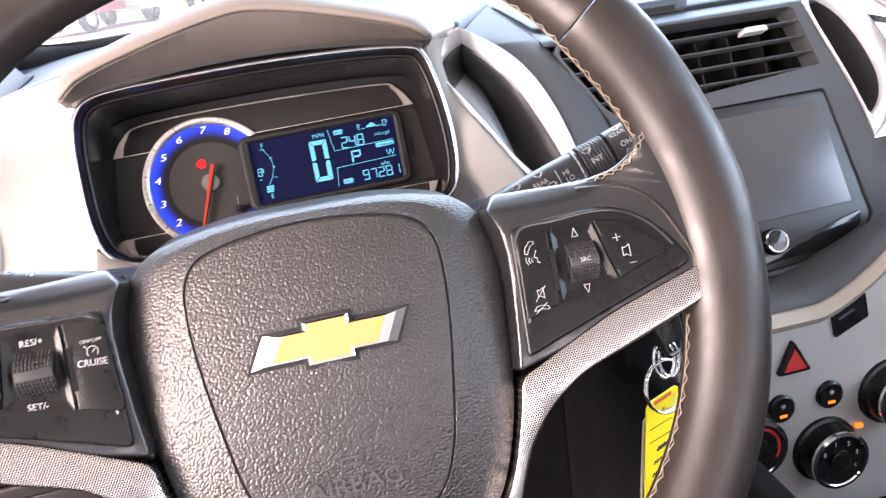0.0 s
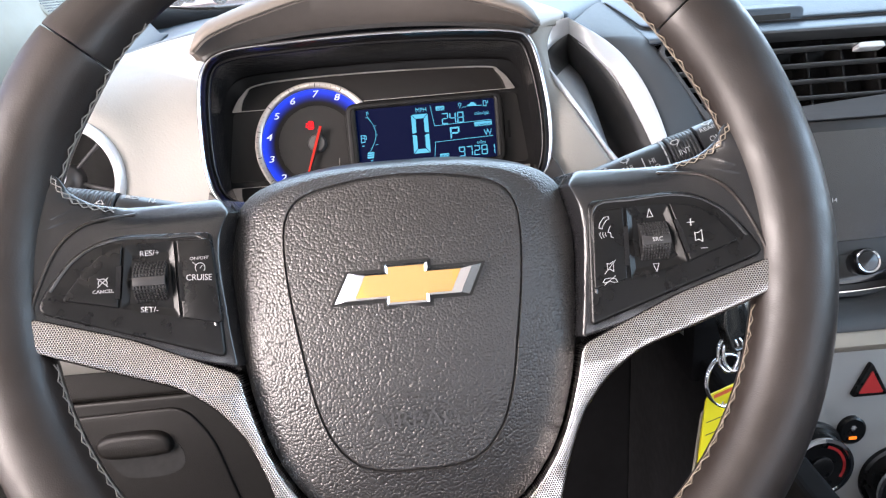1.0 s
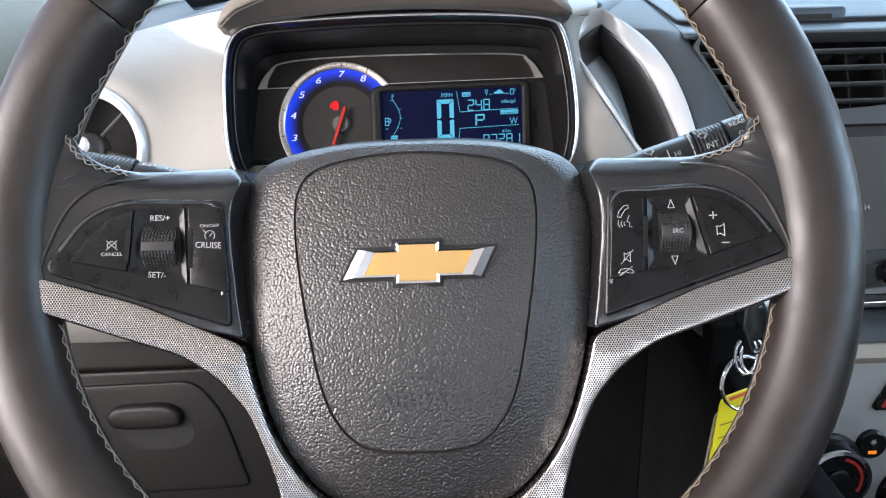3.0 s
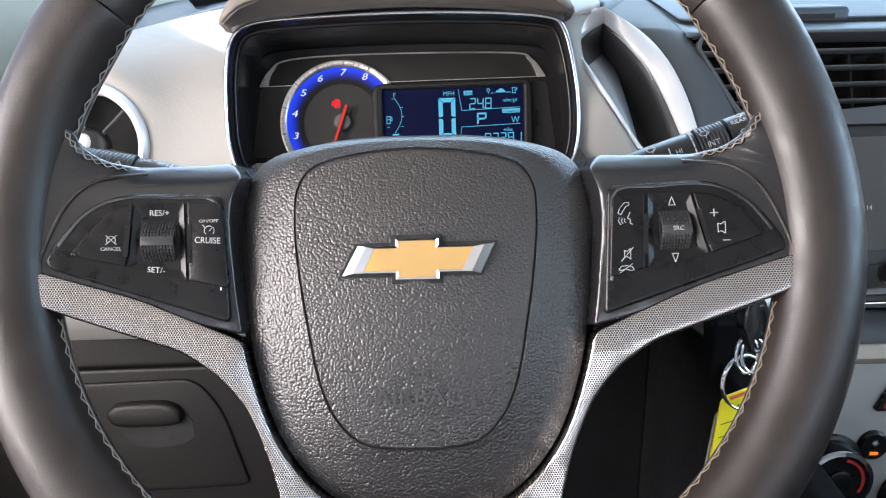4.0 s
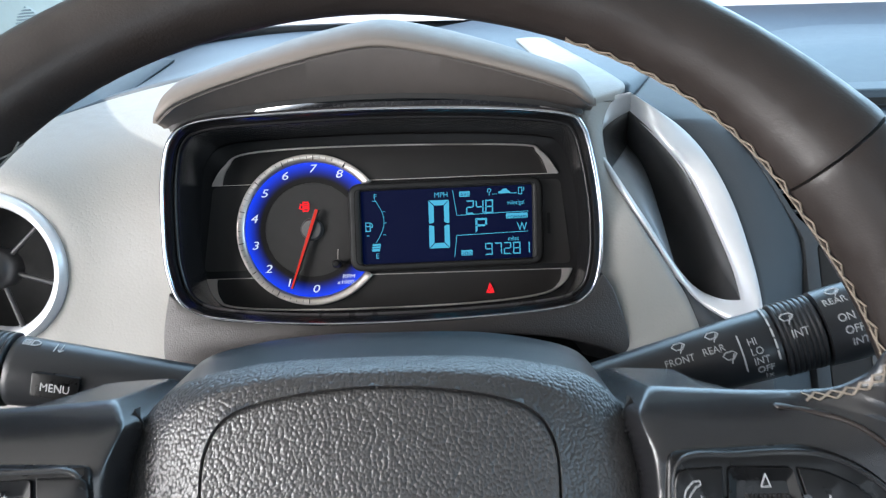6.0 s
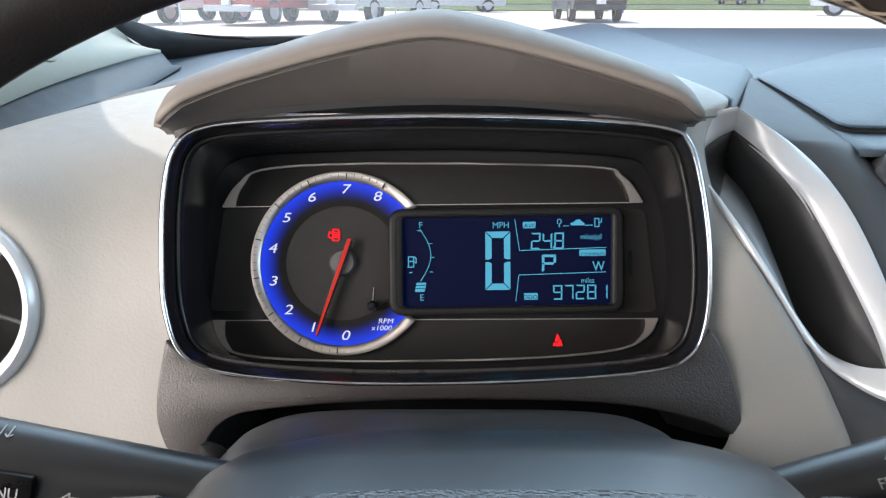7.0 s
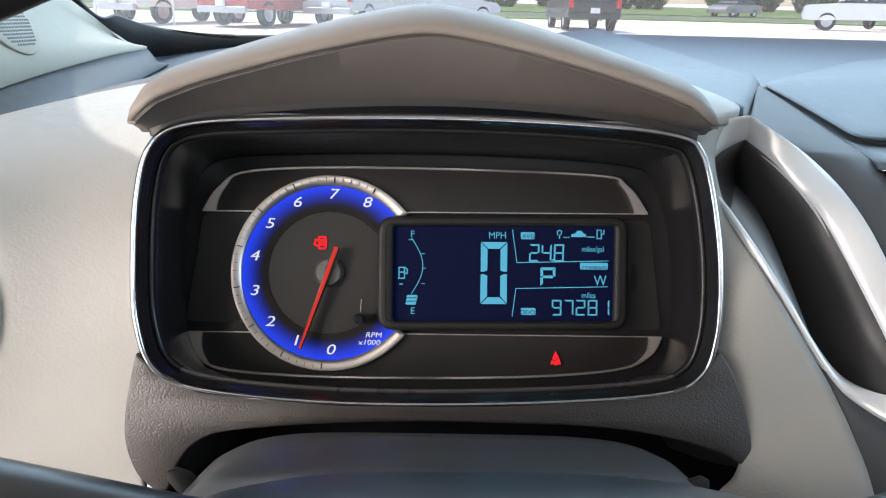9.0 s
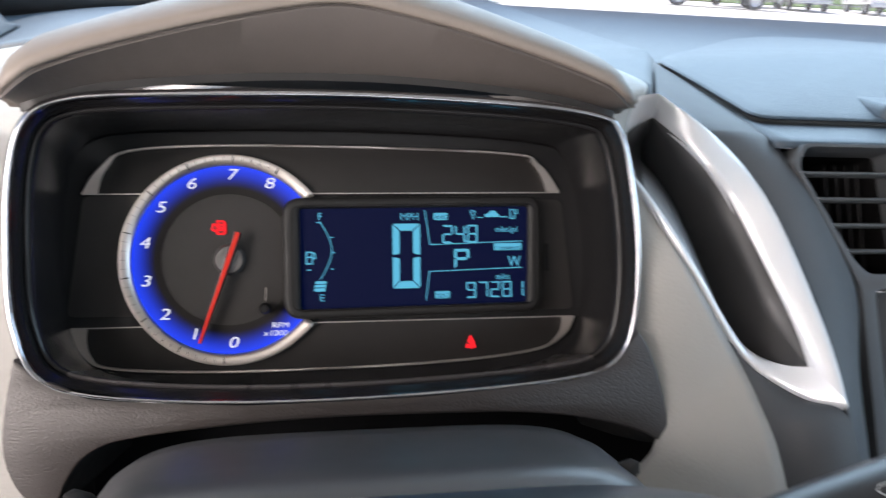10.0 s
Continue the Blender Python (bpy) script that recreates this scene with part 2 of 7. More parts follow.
BEIGE = material("beige_vinyl", (0.265, 0.256, 0.240), 0.55, grain=620, bump=0.30, vary=0.05, depth=0.22, pebble=True)
# the hood's taupe again, darkened for the shade on its front face
HOOD_SHADED = material("shaded_taupe_vinyl", (0.068, 0.058, 0.053), 0.6, grain=900, bump=0.06, vary=0.05)
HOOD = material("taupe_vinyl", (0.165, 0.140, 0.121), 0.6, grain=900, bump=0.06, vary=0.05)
DASH = material("slate_dash", (0.035, 0.051, 0.068), 0.50, grain=620, bump=0.35, vary=0.03, spec=0.42, depth=0.2, pebble=True)
GREY = material("grey_plastic", (0.052, 0.056, 0.061), 0.58, grain=1100, bump=0.10, vary=0.03, spec=0.3)
# the grey plastic made paler for the light that the slats catch
LIT_SLAT = material("lit_slat_plastic", (0.095, 0.102, 0.110), 0.45, vary=0.03)
UMBER = material("dark_brown_plastic", (0.027, 0.0225, 0.021), 0.38, grain=1000, bump=0.5, vary=0.05, spec=0.5, depth=0.25, pebble=True)
LIP = material("hood_lip_plastic", (0.013, 0.0112, 0.0105), 0.5, vary=0.06)
COLUMN = material("column_plastic", (0.044, 0.047, 0.052), 0.36, vary=0.03, spec=0.7)
STALK = material("stalk_plastic", (0.017, 0.018, 0.020), 0.34, vary=0.03, spec=0.42)
BLACK = material("black_plastic", (0.012, 0.012, 0.013), 0.4, vary=0.2)
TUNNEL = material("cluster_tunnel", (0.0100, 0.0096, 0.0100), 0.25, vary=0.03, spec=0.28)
FACE = material("dial_face", (0.0130, 0.0116, 0.0110), 0.45, vary=0.1, spec=0.34)
TRIM = material("pale_bright_trim", (0.52, 0.48, 0.45), 0.34, metal=0.9)
PAINT = material("silver_paint", (0.36, 0.36, 0.35), 0.38, metal=0.5, vary=0.05)
KNEE = material("knee_plastic", (0.0070, 0.0060, 0.0053), 0.5, grain=900, bump=0.2, spec=0.28)
YELLOW = material("yellow_card", (0.85, 0.72, 0.02), 0.5, vary=0.05)
INK = material("dark_ink", (0.03, 0.03, 0.05), 0.6)
REDINK = material("red_ink", (0.7, 0.12, 0.05), 0.6)
RED = material("red_plastic", (0.45, 0.03, 0.03), 0.35)
LINING = material("pillar_lining", (0.265, 0.250, 0.208), 0.7, grain=1500, bump=0.1, vary=0.04)
HEADLINING = material("headlining", (0.55, 0.54, 0.51), 0.9, vary=0.05)
# near black, with the shade of the unlit footwell in the colour
CARPET = material("unlit_carpet", (0.0045, 0.0045, 0.005), 0.95, vary=0.3, spec=0.1)
NUMERAL = glow("numeral_backlight", (0.85, 0.9, 1.0), 0.45)
LCDBACK = glow("display_ground", (0.0, 0.004, 0.045), 0.22)
LCDINK = glow("display_ink", (0.10, 0.52, 0.78), 0.38)
NEEDLE = glow("red_needle", (1.0, 0.05, 0.03), 0.26)
WARN = glow("red_telltale", (1.0, 0.02, 0.03), 0.55)
AMBER = glow("amber_lamp", (1.0, 0.22, 0.02), 0.5)


# ---- shapes ----
def mm(*pts):
    return [(a * 0.001, b * 0.001) for a, b in pts]


def spline(pts, n=8, closed=False):
    """A smooth line through the given points, in any number of dimensions."""
    p = [Vector(q) for q in pts]
    k = len(p)
    out = []
    for i in range(k if closed else k - 1):
        a, b, c, d = (p[(i - 1) % k], p[i], p[(i + 1) % k], p[(i + 2) % k]) if closed else (p[max(i - 1, 0)], p[i], p[i + 1], p[min(i + 2, k - 1)])
        for j in range(n):
            t = j / n
            out.append(0.5 * (2 * b + (c - a) * t + (2 * a - 5 * b + 4 * c - d) * t * t + (3 * b - a - 3 * c + d) * t ** 3))
    if not closed:
        out.append(p[-1])
    return out


def rounded(pts, r, n=5):
    """A polygon with its corners rounded to the radius r (one for all, or one each)."""
    p = [Vector(q[:2]) for q in pts]
    out = []
    for i, b in enumerate(p):
        a, c = p[i - 1], p[(i + 1) % len(p)]
        u, v = (a - b), (c - b)
        rad = r[i] if isinstance(r, (list, tuple)) else r
        d = min(rad, u.length * 0.48, v.length * 0.48)
        s, e = b + u.normalized() * d, b + v.normalized() * d
        for j in range(n + 1):
            t = j / n
            out.append((1 - t) ** 2 * s + 2 * t * (1 - t) * b + t * t * e)
    return out


def mirrored(pts):
    return [(-p[0], *p[1:]) for p in reversed(pts)]


def area(loop):
    return sum(a[0] * b[1] - b[0] * a[1] for a, b in zip(loop, list(loop[1:]) + [loop[0]])) / 2


def offset(loop, d):
    """A counterclockwise loop moved inwards by d."""
    out = []
    k = len(loop)
    for i in range(k):
        a, b, c = Vector(loop[i - 1][:2]), Vector(loop[i][:2]), Vector(loop[(i + 1) % k][:2])
        u, v = (b - a), (c - b)
        if u.length < 1e-9 or v.length < 1e-9:
            out.append(b)
            continue
        n1, n2 = Vector((-u.y, u.x)).normalized(), Vector((-v.y, v.x)).normalized()
        m = n1 + n2
        m = n1 if m.length < 1e-6 else m.normalized()
        out.append(b + m * d / max(m.dot(n1), 0.5))
    return out


def slab(outer, z0, z1, bevel=0.0, holes=(), bm=None, dome=0.0):
    """A plate with the given outline from z0 to z1, its front edge rounded, with holes through it."""
    bm = bm or bmesh.new()
    front, back = [], []
    for k, loop in enumerate([outer, *holes]):
        loop = [tuple(p[:2]) for p in loop]
        if (area(loop) < 0) == (k == 0):
            loop = loop[::-1]
        steps = [(0, z0), (0, z1)]
        if bevel:
            steps = [(0, z0)] + [(bevel * (1 - math.cos(a)), z1 - bevel + bevel * math.sin(a)) for a in (0, math.pi / 6, math.pi / 3, math.pi / 2)]
        rings = [[bm.verts.new((p[0], p[1], z)) for p in (offset(loop, d) if d else loop)] for d, z in steps]
        for lo, hi in zip(rings, rings[1:]):
            for i in range(len(loop)):
                j = (i + 1) % len(loop)
                bm.faces.new((lo[i], lo[j], hi[j], hi[i]))
        front.append(rings[-1])
        back.append(rings[0])
    for side in (front, back):
        flat = [v for r in side for v in r]
        for tri in tessellate_polygon([[v.co.copy() for v in r] for r in side]):
            if len(set(tri)) == 3 and not bm.faces.get([flat[k] for k in tri]):
                bm.faces.new([flat[k] for k in tri])
    return bm


def grid(fn, nu, nv, wrap=False, bm=None):
    bm = bm or bmesh.new()
    v = [[bm.verts.new(fn(i / nu, j / nv)) for j in range(nv + 1)] for i in range(nu if wrap else nu + 1)]
    for i in range(nu):
        for j in range(nv):
            a, b = v[i], v[(i + 1) % len(v)]
            bm.faces.new((a[j], b[j], b[j + 1], a[j + 1]))
    return bm


def loft(curves, n=10, bulge=0.0, bm=None):
    """A skin over curves of equal length, taken in turn."""
    bm = bm or bmesh.new()
    rows = [[bm.verts.new(p) for p in c] for c in curves]
    for a, b in zip(rows, rows[1:]):
        for i in range(len(a) - 1):
            bm.faces.new((a[i], a[i + 1], b[i + 1], b[i]))
    return bm


def tube(path, r, n=10, closed=False, bm=None, flat=1.0, up=(0, 0, 1)):
    """A round bar along a path; r is a radius or one for each point."""
    bm = bm or bmesh.new()
    p = [Vector(q) for q in path]
    k = len(p)
    rings = []
    for i in range(k):
        a = p[i - 1] if closed or i else p[0]
        b = p[(i + 1) % k] if closed or i < k - 1 else p[-1]
        t = (b - a).normalized()
        s = t.cross(Vector(up))
        s = s.normalized() if s.length > 1e-5 else t.orthogonal().normalized()
        w = s.cross(t).normalized()
        rad = r[i] if isinstance(r, (list, tuple)) else r
        rings.append([bm.verts.new(p[i] + (s * math.cos(2 * math.pi * j / n) + w * flat * math.sin(2 * math.pi * j / n)) * rad) for j in range(n)])
    for i in range(k if closed else k - 1):
        a, b = rings[i], rings[(i + 1) % k]
        for j in range(n):
            bm.faces.new((a[j], a[(j + 1) % n], b[(j + 1) % n], b[j]))
    if not closed:
        bm.faces.new(rings[0][::-1])
        bm.faces.new(rings[-1])
    return bm


def lathe(profile, n=40, bm=None, at=(0, 0, 0), sx=1.0):
    """A turned shape: (radius, height) pairs about the local z axis."""
    bm = bm or bmesh.new()
    rings = [[bm.verts.new((at[0] + r * sx * math.cos(2 * math.pi * j / n), at[1] + r * math.sin(2 * math.pi * j / n), at[2] + z)) for j in range(n)] for r, z in profile]
    for a, b in zip(rings, rings[1:]):
        for j in range(n):
            bm.faces.new((a[j], a[(j + 1) % n], b[(j + 1) % n], b[j]))
    return bm


def block(x0, x1, y0, y1, z0, z1, bevel=0.0, bm=None):
    return slab(rounded([(x0, y0), (x1, y0), (x1, y1), (x0, y1)], max(bevel, 1e-4), 2), z0, z1, bevel, bm=bm)


def moved(bm, m):
    bmesh.ops.transform(bm, matrix=m, verts=bm.verts)
    return bm


def part(name, bm, mat, parent=None, label="", smooth=35, m=None):
    """Links a bmesh as one mesh object under a thing or under a part."""
    me = bpy.data.meshes.new(name)
    bmesh.ops.recalc_face_normals(bm, faces=bm.faces)
    bm.to_mesh(me)
    bm.free()
    me.materials.append(mat)
    if smooth:
        me.polygons.foreach_set("use_smooth", [True] * len(me.polygons))
        me.set_sharp_from_angle(angle=radians(smooth))
    ob = new(name, me)
    if parent is not None:
        ob.parent = parent
    if m is not None:
        ob.matrix_basis = m
    return tagged(ob, label)


def solid(ob, t, side=-1.0):
    mod = ob.modifiers.new("thickness", "SOLIDIFY")
    mod.thickness, mod.offset = t, side
    return ob


def thing(name, m, label, category, group="", kind=""):
    ob = new(name)
    ob.empty_display_size = 0.02
    ob.matrix_world = m
    return tagged(ob, label, category, group, kind)


def letters(text, size, mat, parent, x, y, z, label="", align="CENTER", turn=0.0, shear=0.0, name="lettering", m=None, wide=1.0, bend=False):
    """Raised writing, size = height of a capital, centred at x, y on the local plane z."""
    cu = bpy.data.curves.new("writing", "FONT")
    cu.body, cu.size, cu.align_x, cu.align_y, cu.shear = text, size / 0.69, align, "CENTER", shear
    cu.extrude, cu.resolution_u = 0.00006, 3
    ob = bpy.data.objects.new("writing", cu)
    me = bpy.data.meshes.new_from_object(ob)
    bpy.data.objects.remove(ob)
    bpy.data.curves.remove(cu)
    me.transform(Matrix.Diagonal((wide, 1, 1, 1)))
    me.materials.clear()
    me.materials.append(mat)
    ob = new(name, me)
    ob.parent = parent
    if bend:
        me.transform(pose(x, y, z, 0, 0, turn))
        for v in me.vertices:
            v.co.z += 1.35 * max(abs(v.co.x) - 0.075, 0) ** 2
    else:
        ob.matrix_basis = m if m is not None else pose(x, y, z, 0, 0, turn)
    return tagged(ob, label or 'the letters "%s"' % text)


def strokes(lines, w, z, bm=None, t=0.00012):
    """Printed strokes of the width w along lines of points."""
    bm = bm or bmesh.new()
    for line in lines:
        for a, b in zip(line, line[1:]):
            a, b = Vector(a), Vector(b)
            u = (b - a)
            if u.length < 1e-7:
                continue
            u.normalize()
            s = Vector((-u.y, u.x)) * w / 2
            e = u * w * 0.35
            slab([a - e - s, b + e - s, b + e + s, a - e + s], z - t, z + t, bm=bm)
    return bm


SEGS = {"0": "abcdef", "1": "bc", "2": "abged", "4": "fgbc", "7": "abc", "8": "abcdefg", "9": "abcdfg", "P": "abefg"}


def segment_digits(text, w, h, gap, thick, slant=0.06):
    """Seven-segment figures from the origin to the right, as one mesh."""
    bm = bmesh.new()
    x = 0.0
    for ch in text:
        if ch == ".":
            slab([(x - gap * 0.55, 0), (x - gap * 0.55 + thick, 0), (x - gap * 0.55 + thick, thick), (x - gap * 0.55, thick)], 0, 0.0001, bm=bm)
            continue
        g, k = thick * 0.07, thick / 2
        m = h / 2
        shapes = {"a": [(-k, h + k), (w + k, h + k), (w - k, h - k), (k, h - k)], "d": [(-k, -k), (k, k), (w - k, k), (w + k, -k)],
                  "g": [(k * 0.3, m), (k, m + k), (w - k, m + k), (w - k * 0.3, m), (w - k, m - k), (k, m - k)],
                  "f": [(-k, h + k), (k, h - k), (k, m + k * 0.6), (0, m + k * 0.2), (-k, m + k * 0.2)], "e": [(-k, -k), (-k, m - k * 0.2), (0, m - k * 0.2), (k, m - k * 0.6), (k, k)],
                  "b": [(w + k, h + k), (w + k, m + k * 0.2), (w, m + k * 0.2), (w - k, m + k * 0.6), (w - k, h - k)], "c": [(w + k, -k), (w - k, k), (w - k, m - k * 0.6), (w, m - k * 0.2), (w + k, m - k * 0.2)]}
        for s in SEGS[ch]:
            loop = shapes[s] if area(shapes[s]) > 0 else shapes[s][::-1]
            slab([(p.x + x + p.y * slant, p.y) for p in offset(loop, g)], 0, 0.0001, bm=bm)
        x += w + gap
    return bm


# ---- steering wheel: local x to the right, y up its face, z towards the driver ----
wheel = thing("steering_wheel", pose(0, 0, 1.0, 65), "black leather steering wheel with dotted satin spokes and switches", "steering wheel")
RIM_Y, RIM_R = 0.019, 0.1745


def rim_point(deg, phi, swell=1.0, r=0.0185):
    """A point of the rim: deg round the wheel, phi round its section (0 outwards, 90 to the driver)."""
    a, p = radians(deg), radians(phi)
    rad = RIM_R + (r - 0.0032 * min(max((math.sin(a) - 0.62) / 0.25, 0), 1)) * swell * math.cos(p)
    slim = min(max((math.sin(a) - 0.62) / 0.25, 0), 1)
    # the upper quarters are hollowed on their inner, far side, where the fingers lie
    hollow = math.exp(-((abs(deg % 360 - 90) - 42) / 20) ** 2) if deg % 360 < 200 else 0.0
    rad += hollow * max(-math.cos(p), 0) * (0.003 + 0.006 * max(-math.sin(p), 0))
    return Vector((rad * math.cos(a), RIM_Y + rad * math.sin(a), 0.003 - 0.006 * slim + (0.0175 - 0.0045 * slim) * swell * math.sin(p)))


def rim_swell(d):
    side = min(abs((d % 360) - 33), abs((d % 360) - 147))
    return 1.0 + 0.07 * math.exp(-(side / 9.0) ** 2)


def rim_section(d0, d1, step=3.0):
    n = max(int((d1 - d0) / step), 4)

    def fn(u, v):
        d = d0 + (d1 - d0) * u
        swell = rim_swell(d)
        edge = min(u, 1 - u) * (d1 - d0)
        swell -= 0.022 * math.exp(-edge / 0.5)
        return rim_point(d, v * 360, swell)
    bm = bmesh.new()
    us = [0, 0.2 / (d1 - d0), 0.6 / (d1 - d0), 1.2 / (d1 - d0)]
    us = us + [us[-1] + (1 - 2 * us[-1]) * i / n for i in range(1, n)] + [1 - u for u in reversed(us)]
    rings = [[bm.verts.new(fn(u, j / 28)) for j in range(28)] for u in us]
    for a, b in zip(rings, rings[1:]):
        for j in range(28):
            bm.faces.new((a[j], a[(j + 1) % 28], b[(j + 1) % 28], b[j]))
    bm.faces.new(rings[0][::-1])
    bm.faces.new(rings[-1])
    return bm


part("upper_leather", rim_section(38.5, 141.5), LEATHER, wheel, "smooth black leather over the top of the rim")
part("side_leather", rim_section(-62, 38.2), LEATHER, wheel, "black leather grip with tan cross stitching")
part("side_leather", rim_section(141.8, 242), LEATHER, wheel, "black leather grip with grey cross stitching")
part("lower_leather", rim_section(242.3, 297.7), LEATHER, wheel)


def stitching(d0, d1):
    """A row of crossed stitches along the inside of the rim."""
    bm = bmesh.new()
    n = int(abs(d1 - d0) / 2.5)
    for i in range(n):
        d = d0 + (d1 - d0) * i / n
        e = d0 + (d1 - d0) * (i + 1) / n
        j = 3 * (random.random() - 0.5)
        for pa, pb in ((180 + j, 171 - j), (171 + j, 180 - j)):
            a, b = rim_point(d, pa, rim_swell(d) + 0.01), rim_point(e, pb, rim_swell(e) + 0.01)
            mid = rim_point((d + e) / 2, (pa + pb) / 2, rim_swell((d + e) / 2) + 0.05)
            tube([a, mid, b], [0.00032, 0.00038, 0.00032], 6, bm=bm)
    return bm


for name, a, b, mat, lab in (("stitching", 68, 16, THREAD_T, "tan cross stitching"), ("stitching", -11, -60, THREAD_T, "tan cross stitching"),
                             ("stitching", 132, 164, THREAD_D, "grey cross stitching"), ("stitching", 191, 240, THREAD_D, "grey cross stitching")):
    part(name, stitching(a, b), mat, wheel, lab)

# airbag cover: a domed pad with a moulded tear line
half_out = [(0, 69), (30, 68.5), (52.5, 65.5), (68, 60.5), (76.8, 50), (80.0, 32), (78.8, 12), (75.6, -14), (70.2, -39.5), (60.8, -65.5), (45.2, -86.2), (24.8, -98.2), (0, -101.5)]
half_in = [(0, 61.5), (26, 59.3), (44.5, 54.3), (52, 44.5), (53, 29), (51, 8), (47.5, -14), (43, -38), (36.5, -55), (26, -66), (12, -69.3), (0, -69.6)]


def pad_ring(half, n=96):
    full = spline([*mm(*half), *[(-a, b) for a, b in mm(*half[1:-1])[::-1]]], 12, True)
    ang = [(math.atan2(p.y + 0.012, p.x) % (2 * math.pi), (p - Vector((0, -0.012))).length) for p in full]
    ang.sort()
    xs, ys = [a for a, _ in ang], [r for _, r in ang]
    th = np.arange(n) * 2 * math.pi / n
    rr = np.interp(th, xs, ys, period=2 * math.pi)
    return [Vector((r * math.cos(t), -0.012 + r * math.sin(t))) for t, r in zip(th, rr)]


def airbag_cover():
    out, inn = pad_ring(half_out, 192), pad_ring(half_in, 192)
    centre = Vector((0, -0.012))
    bm = bmesh.new()
    steps = [("i", s) for s in (0.05, 0.2, 0.35, 0.5, 0.65, 0.8, 0.9, 0.975)] + [("g", -0.0007), ("g", 0.0), ("g", 0.0007)] + [("o", s) for s in (0.06, 0.2, 0.4, 0.52, 0.56, 0.62, 0.75, 0.87, 0.95, 1.0)] + [("b", 0.004), ("b", 0.012), ("b", 0.022), ("b", 0.032), ("b", 0.048)]

    def height(p, s):
        return 0.0065 - (2.0 if p.y > -0.01 else 1.5) * (p.y + 0.010) ** 2 - 1.2 * p.x ** 2
    rings = []
    for kind, s in steps:
        ring = []
        for a, b in zip(inn, out):
            if kind == "i":
                p = centre + (a - centre) * s
                z = height(p, s)
            elif kind == "g":
                p = a + (a - centre).normalized() * s
                z = height(p, 1) - (0.0011 if s == 0 else 0.0)
            elif kind == "o":
                p = a + (b - a) * s
                drop = 0.007 if b.y > 0 else 0.007 - 0.003 * min(-b.y / 0.04, 1)
                z = height(p, 1) - (0.002 * s / 0.55 if s <= 0.55 else 0.002 + drop * ((s - 0.55) / 0.45) ** 1.6)
            else:
                p = b + Vector((0, 0.0082 * min(s / 0.032, 1.0) * min(max((b.y - 0.030) / 0.030, 0), 1)))
                z = height(b, 1) - 0.009 - s + (0.0 if b.y > 0 else 0.003 * min(-b.y / 0.04, 1))
            ring.append(bm.verts.new((p.x, p.y, z)))
        rings.append(ring)
    n = len(out)
    for a, b in zip(rings, rings[1:]):
        for j in range(n):
            f = bm.faces.new((a[j], a[(j + 1) % n], b[(j + 1) % n], b[j]))
            f.material_index = 1 if a in rings[-5:] else 0
    bm.faces.new(rings[0][::-1])
    bm.faces.new(rings[-1])
    return bm


pad = part("airbag_cover", airbag_cover(), PAD, wheel, "grained black airbag cover with a moulded tear line", smooth=50)
pad.data.materials.append(PADBACK)
letters("AIRBAG", 0.0066, MOULD, pad, 0, -0.0475, 0.0052, "moulded black lettering AIRBAG", wide=1.15)
part("moulded_symbol", strokes([mm((-4, -39), (-4, -36.5), (4, -36.5)), mm((-1, -39), (4, -39), (4, -36.5))], 0.0009, 0.0061, t=0.0003), MOULD, pad)

# badge: a plain cross-shaped plate with slanted ends
badge_out = mm((-32, 4.6), (-25.2, 17.6), (-9.6, 17.6), (-9.6, 20.9), (10.6, 20.9), (10.6, 17.6), (34.2, 17.6), (27.8, 4.6), (10.6, 4.6), (10.6, 1.6), (-9.6, 1.6), (-9.6, 4.6))
badge_in = mm((-22.4, 6.4), (-17.6, 15.9), (-7.6, 15.9), (-7.6, 19.0), (8.6, 19.0), (8.6, 15.9), (24.4, 15.9), (19.6, 6.4), (8.6, 6.4), (8.6, 3.5), (-7.6, 3.5), (-7.6, 6.4))
# The near-black plate edges the badge to draw the shadow round it.
badge = part("badge", slab(offset([p for p in badge_out][::-1] if area(badge_out) < 0 else badge_out, -0.0009), 0.002, 0.0062), RECESS_SHADE, wheel, "cross-shaped badge recessed in the cover", smooth=0)


def badge_rim():
    bm = bmesh.new()
    lo = [bm.verts.new((*p, 0.0060)) for p in badge_out]
    mid = [bm.verts.new((*(Vector(p) * 0.5 + Vector(q) * 0.5), 0.0086)) for p, q in zip(badge_out, badge_in)]
    hi = [bm.verts.new((*q, 0.0080)) for q in badge_in]
    n = len(lo)
    for a, b in ((lo, mid), (mid, hi)):
        for i in range(n):
            bm.faces.new((a[i], a[(i + 1) % n], b[(i + 1) % n], b[i]))
    bm.faces.new(lo)
    return bm


part("badge_rim", badge_rim(), material("bright_rim_metal", (0.70, 0.70, 0.72), 0.24, metal=1.0, vary=0.05), badge, "bevelled chrome rim", smooth=0)


def badge_fill():
    bm = bmesh.new()
    for k in range(-19, 22):
        x = k * 0.00115
        y0, y1 = (0.0037, 0.0188) if -0.0074 < x < 0.0084 else (0.0066, 0.0157)
        if not -0.0165 < x < 0.0185:
            continue
        slab([(x, y0), (x + 0.0007, y0), (x + 0.0007, y1), (x, y1)], 0.0075, 0.00805, bm=bm)
    for k in range(0, 13):
        y = 0.0042 + k * 0.00115
        x0, x1 = (-0.0185, 0.0205) if 0.0066 < y < 0.0152 else (-0.0073, 0.0083)
        slab([(x0, y), (x1, y), (x1, y + 0.0007), (x0, y + 0.0007)], 0.0075, 0.00808, bm=bm)
    return bm


fill = part("badge_fill", slab(badge_in, 0.0070, 0.0078), material("gold_ground", (0.62, 0.36, 0.10), 0.45, metal=0.25), badge, "gold fill", smooth=0)
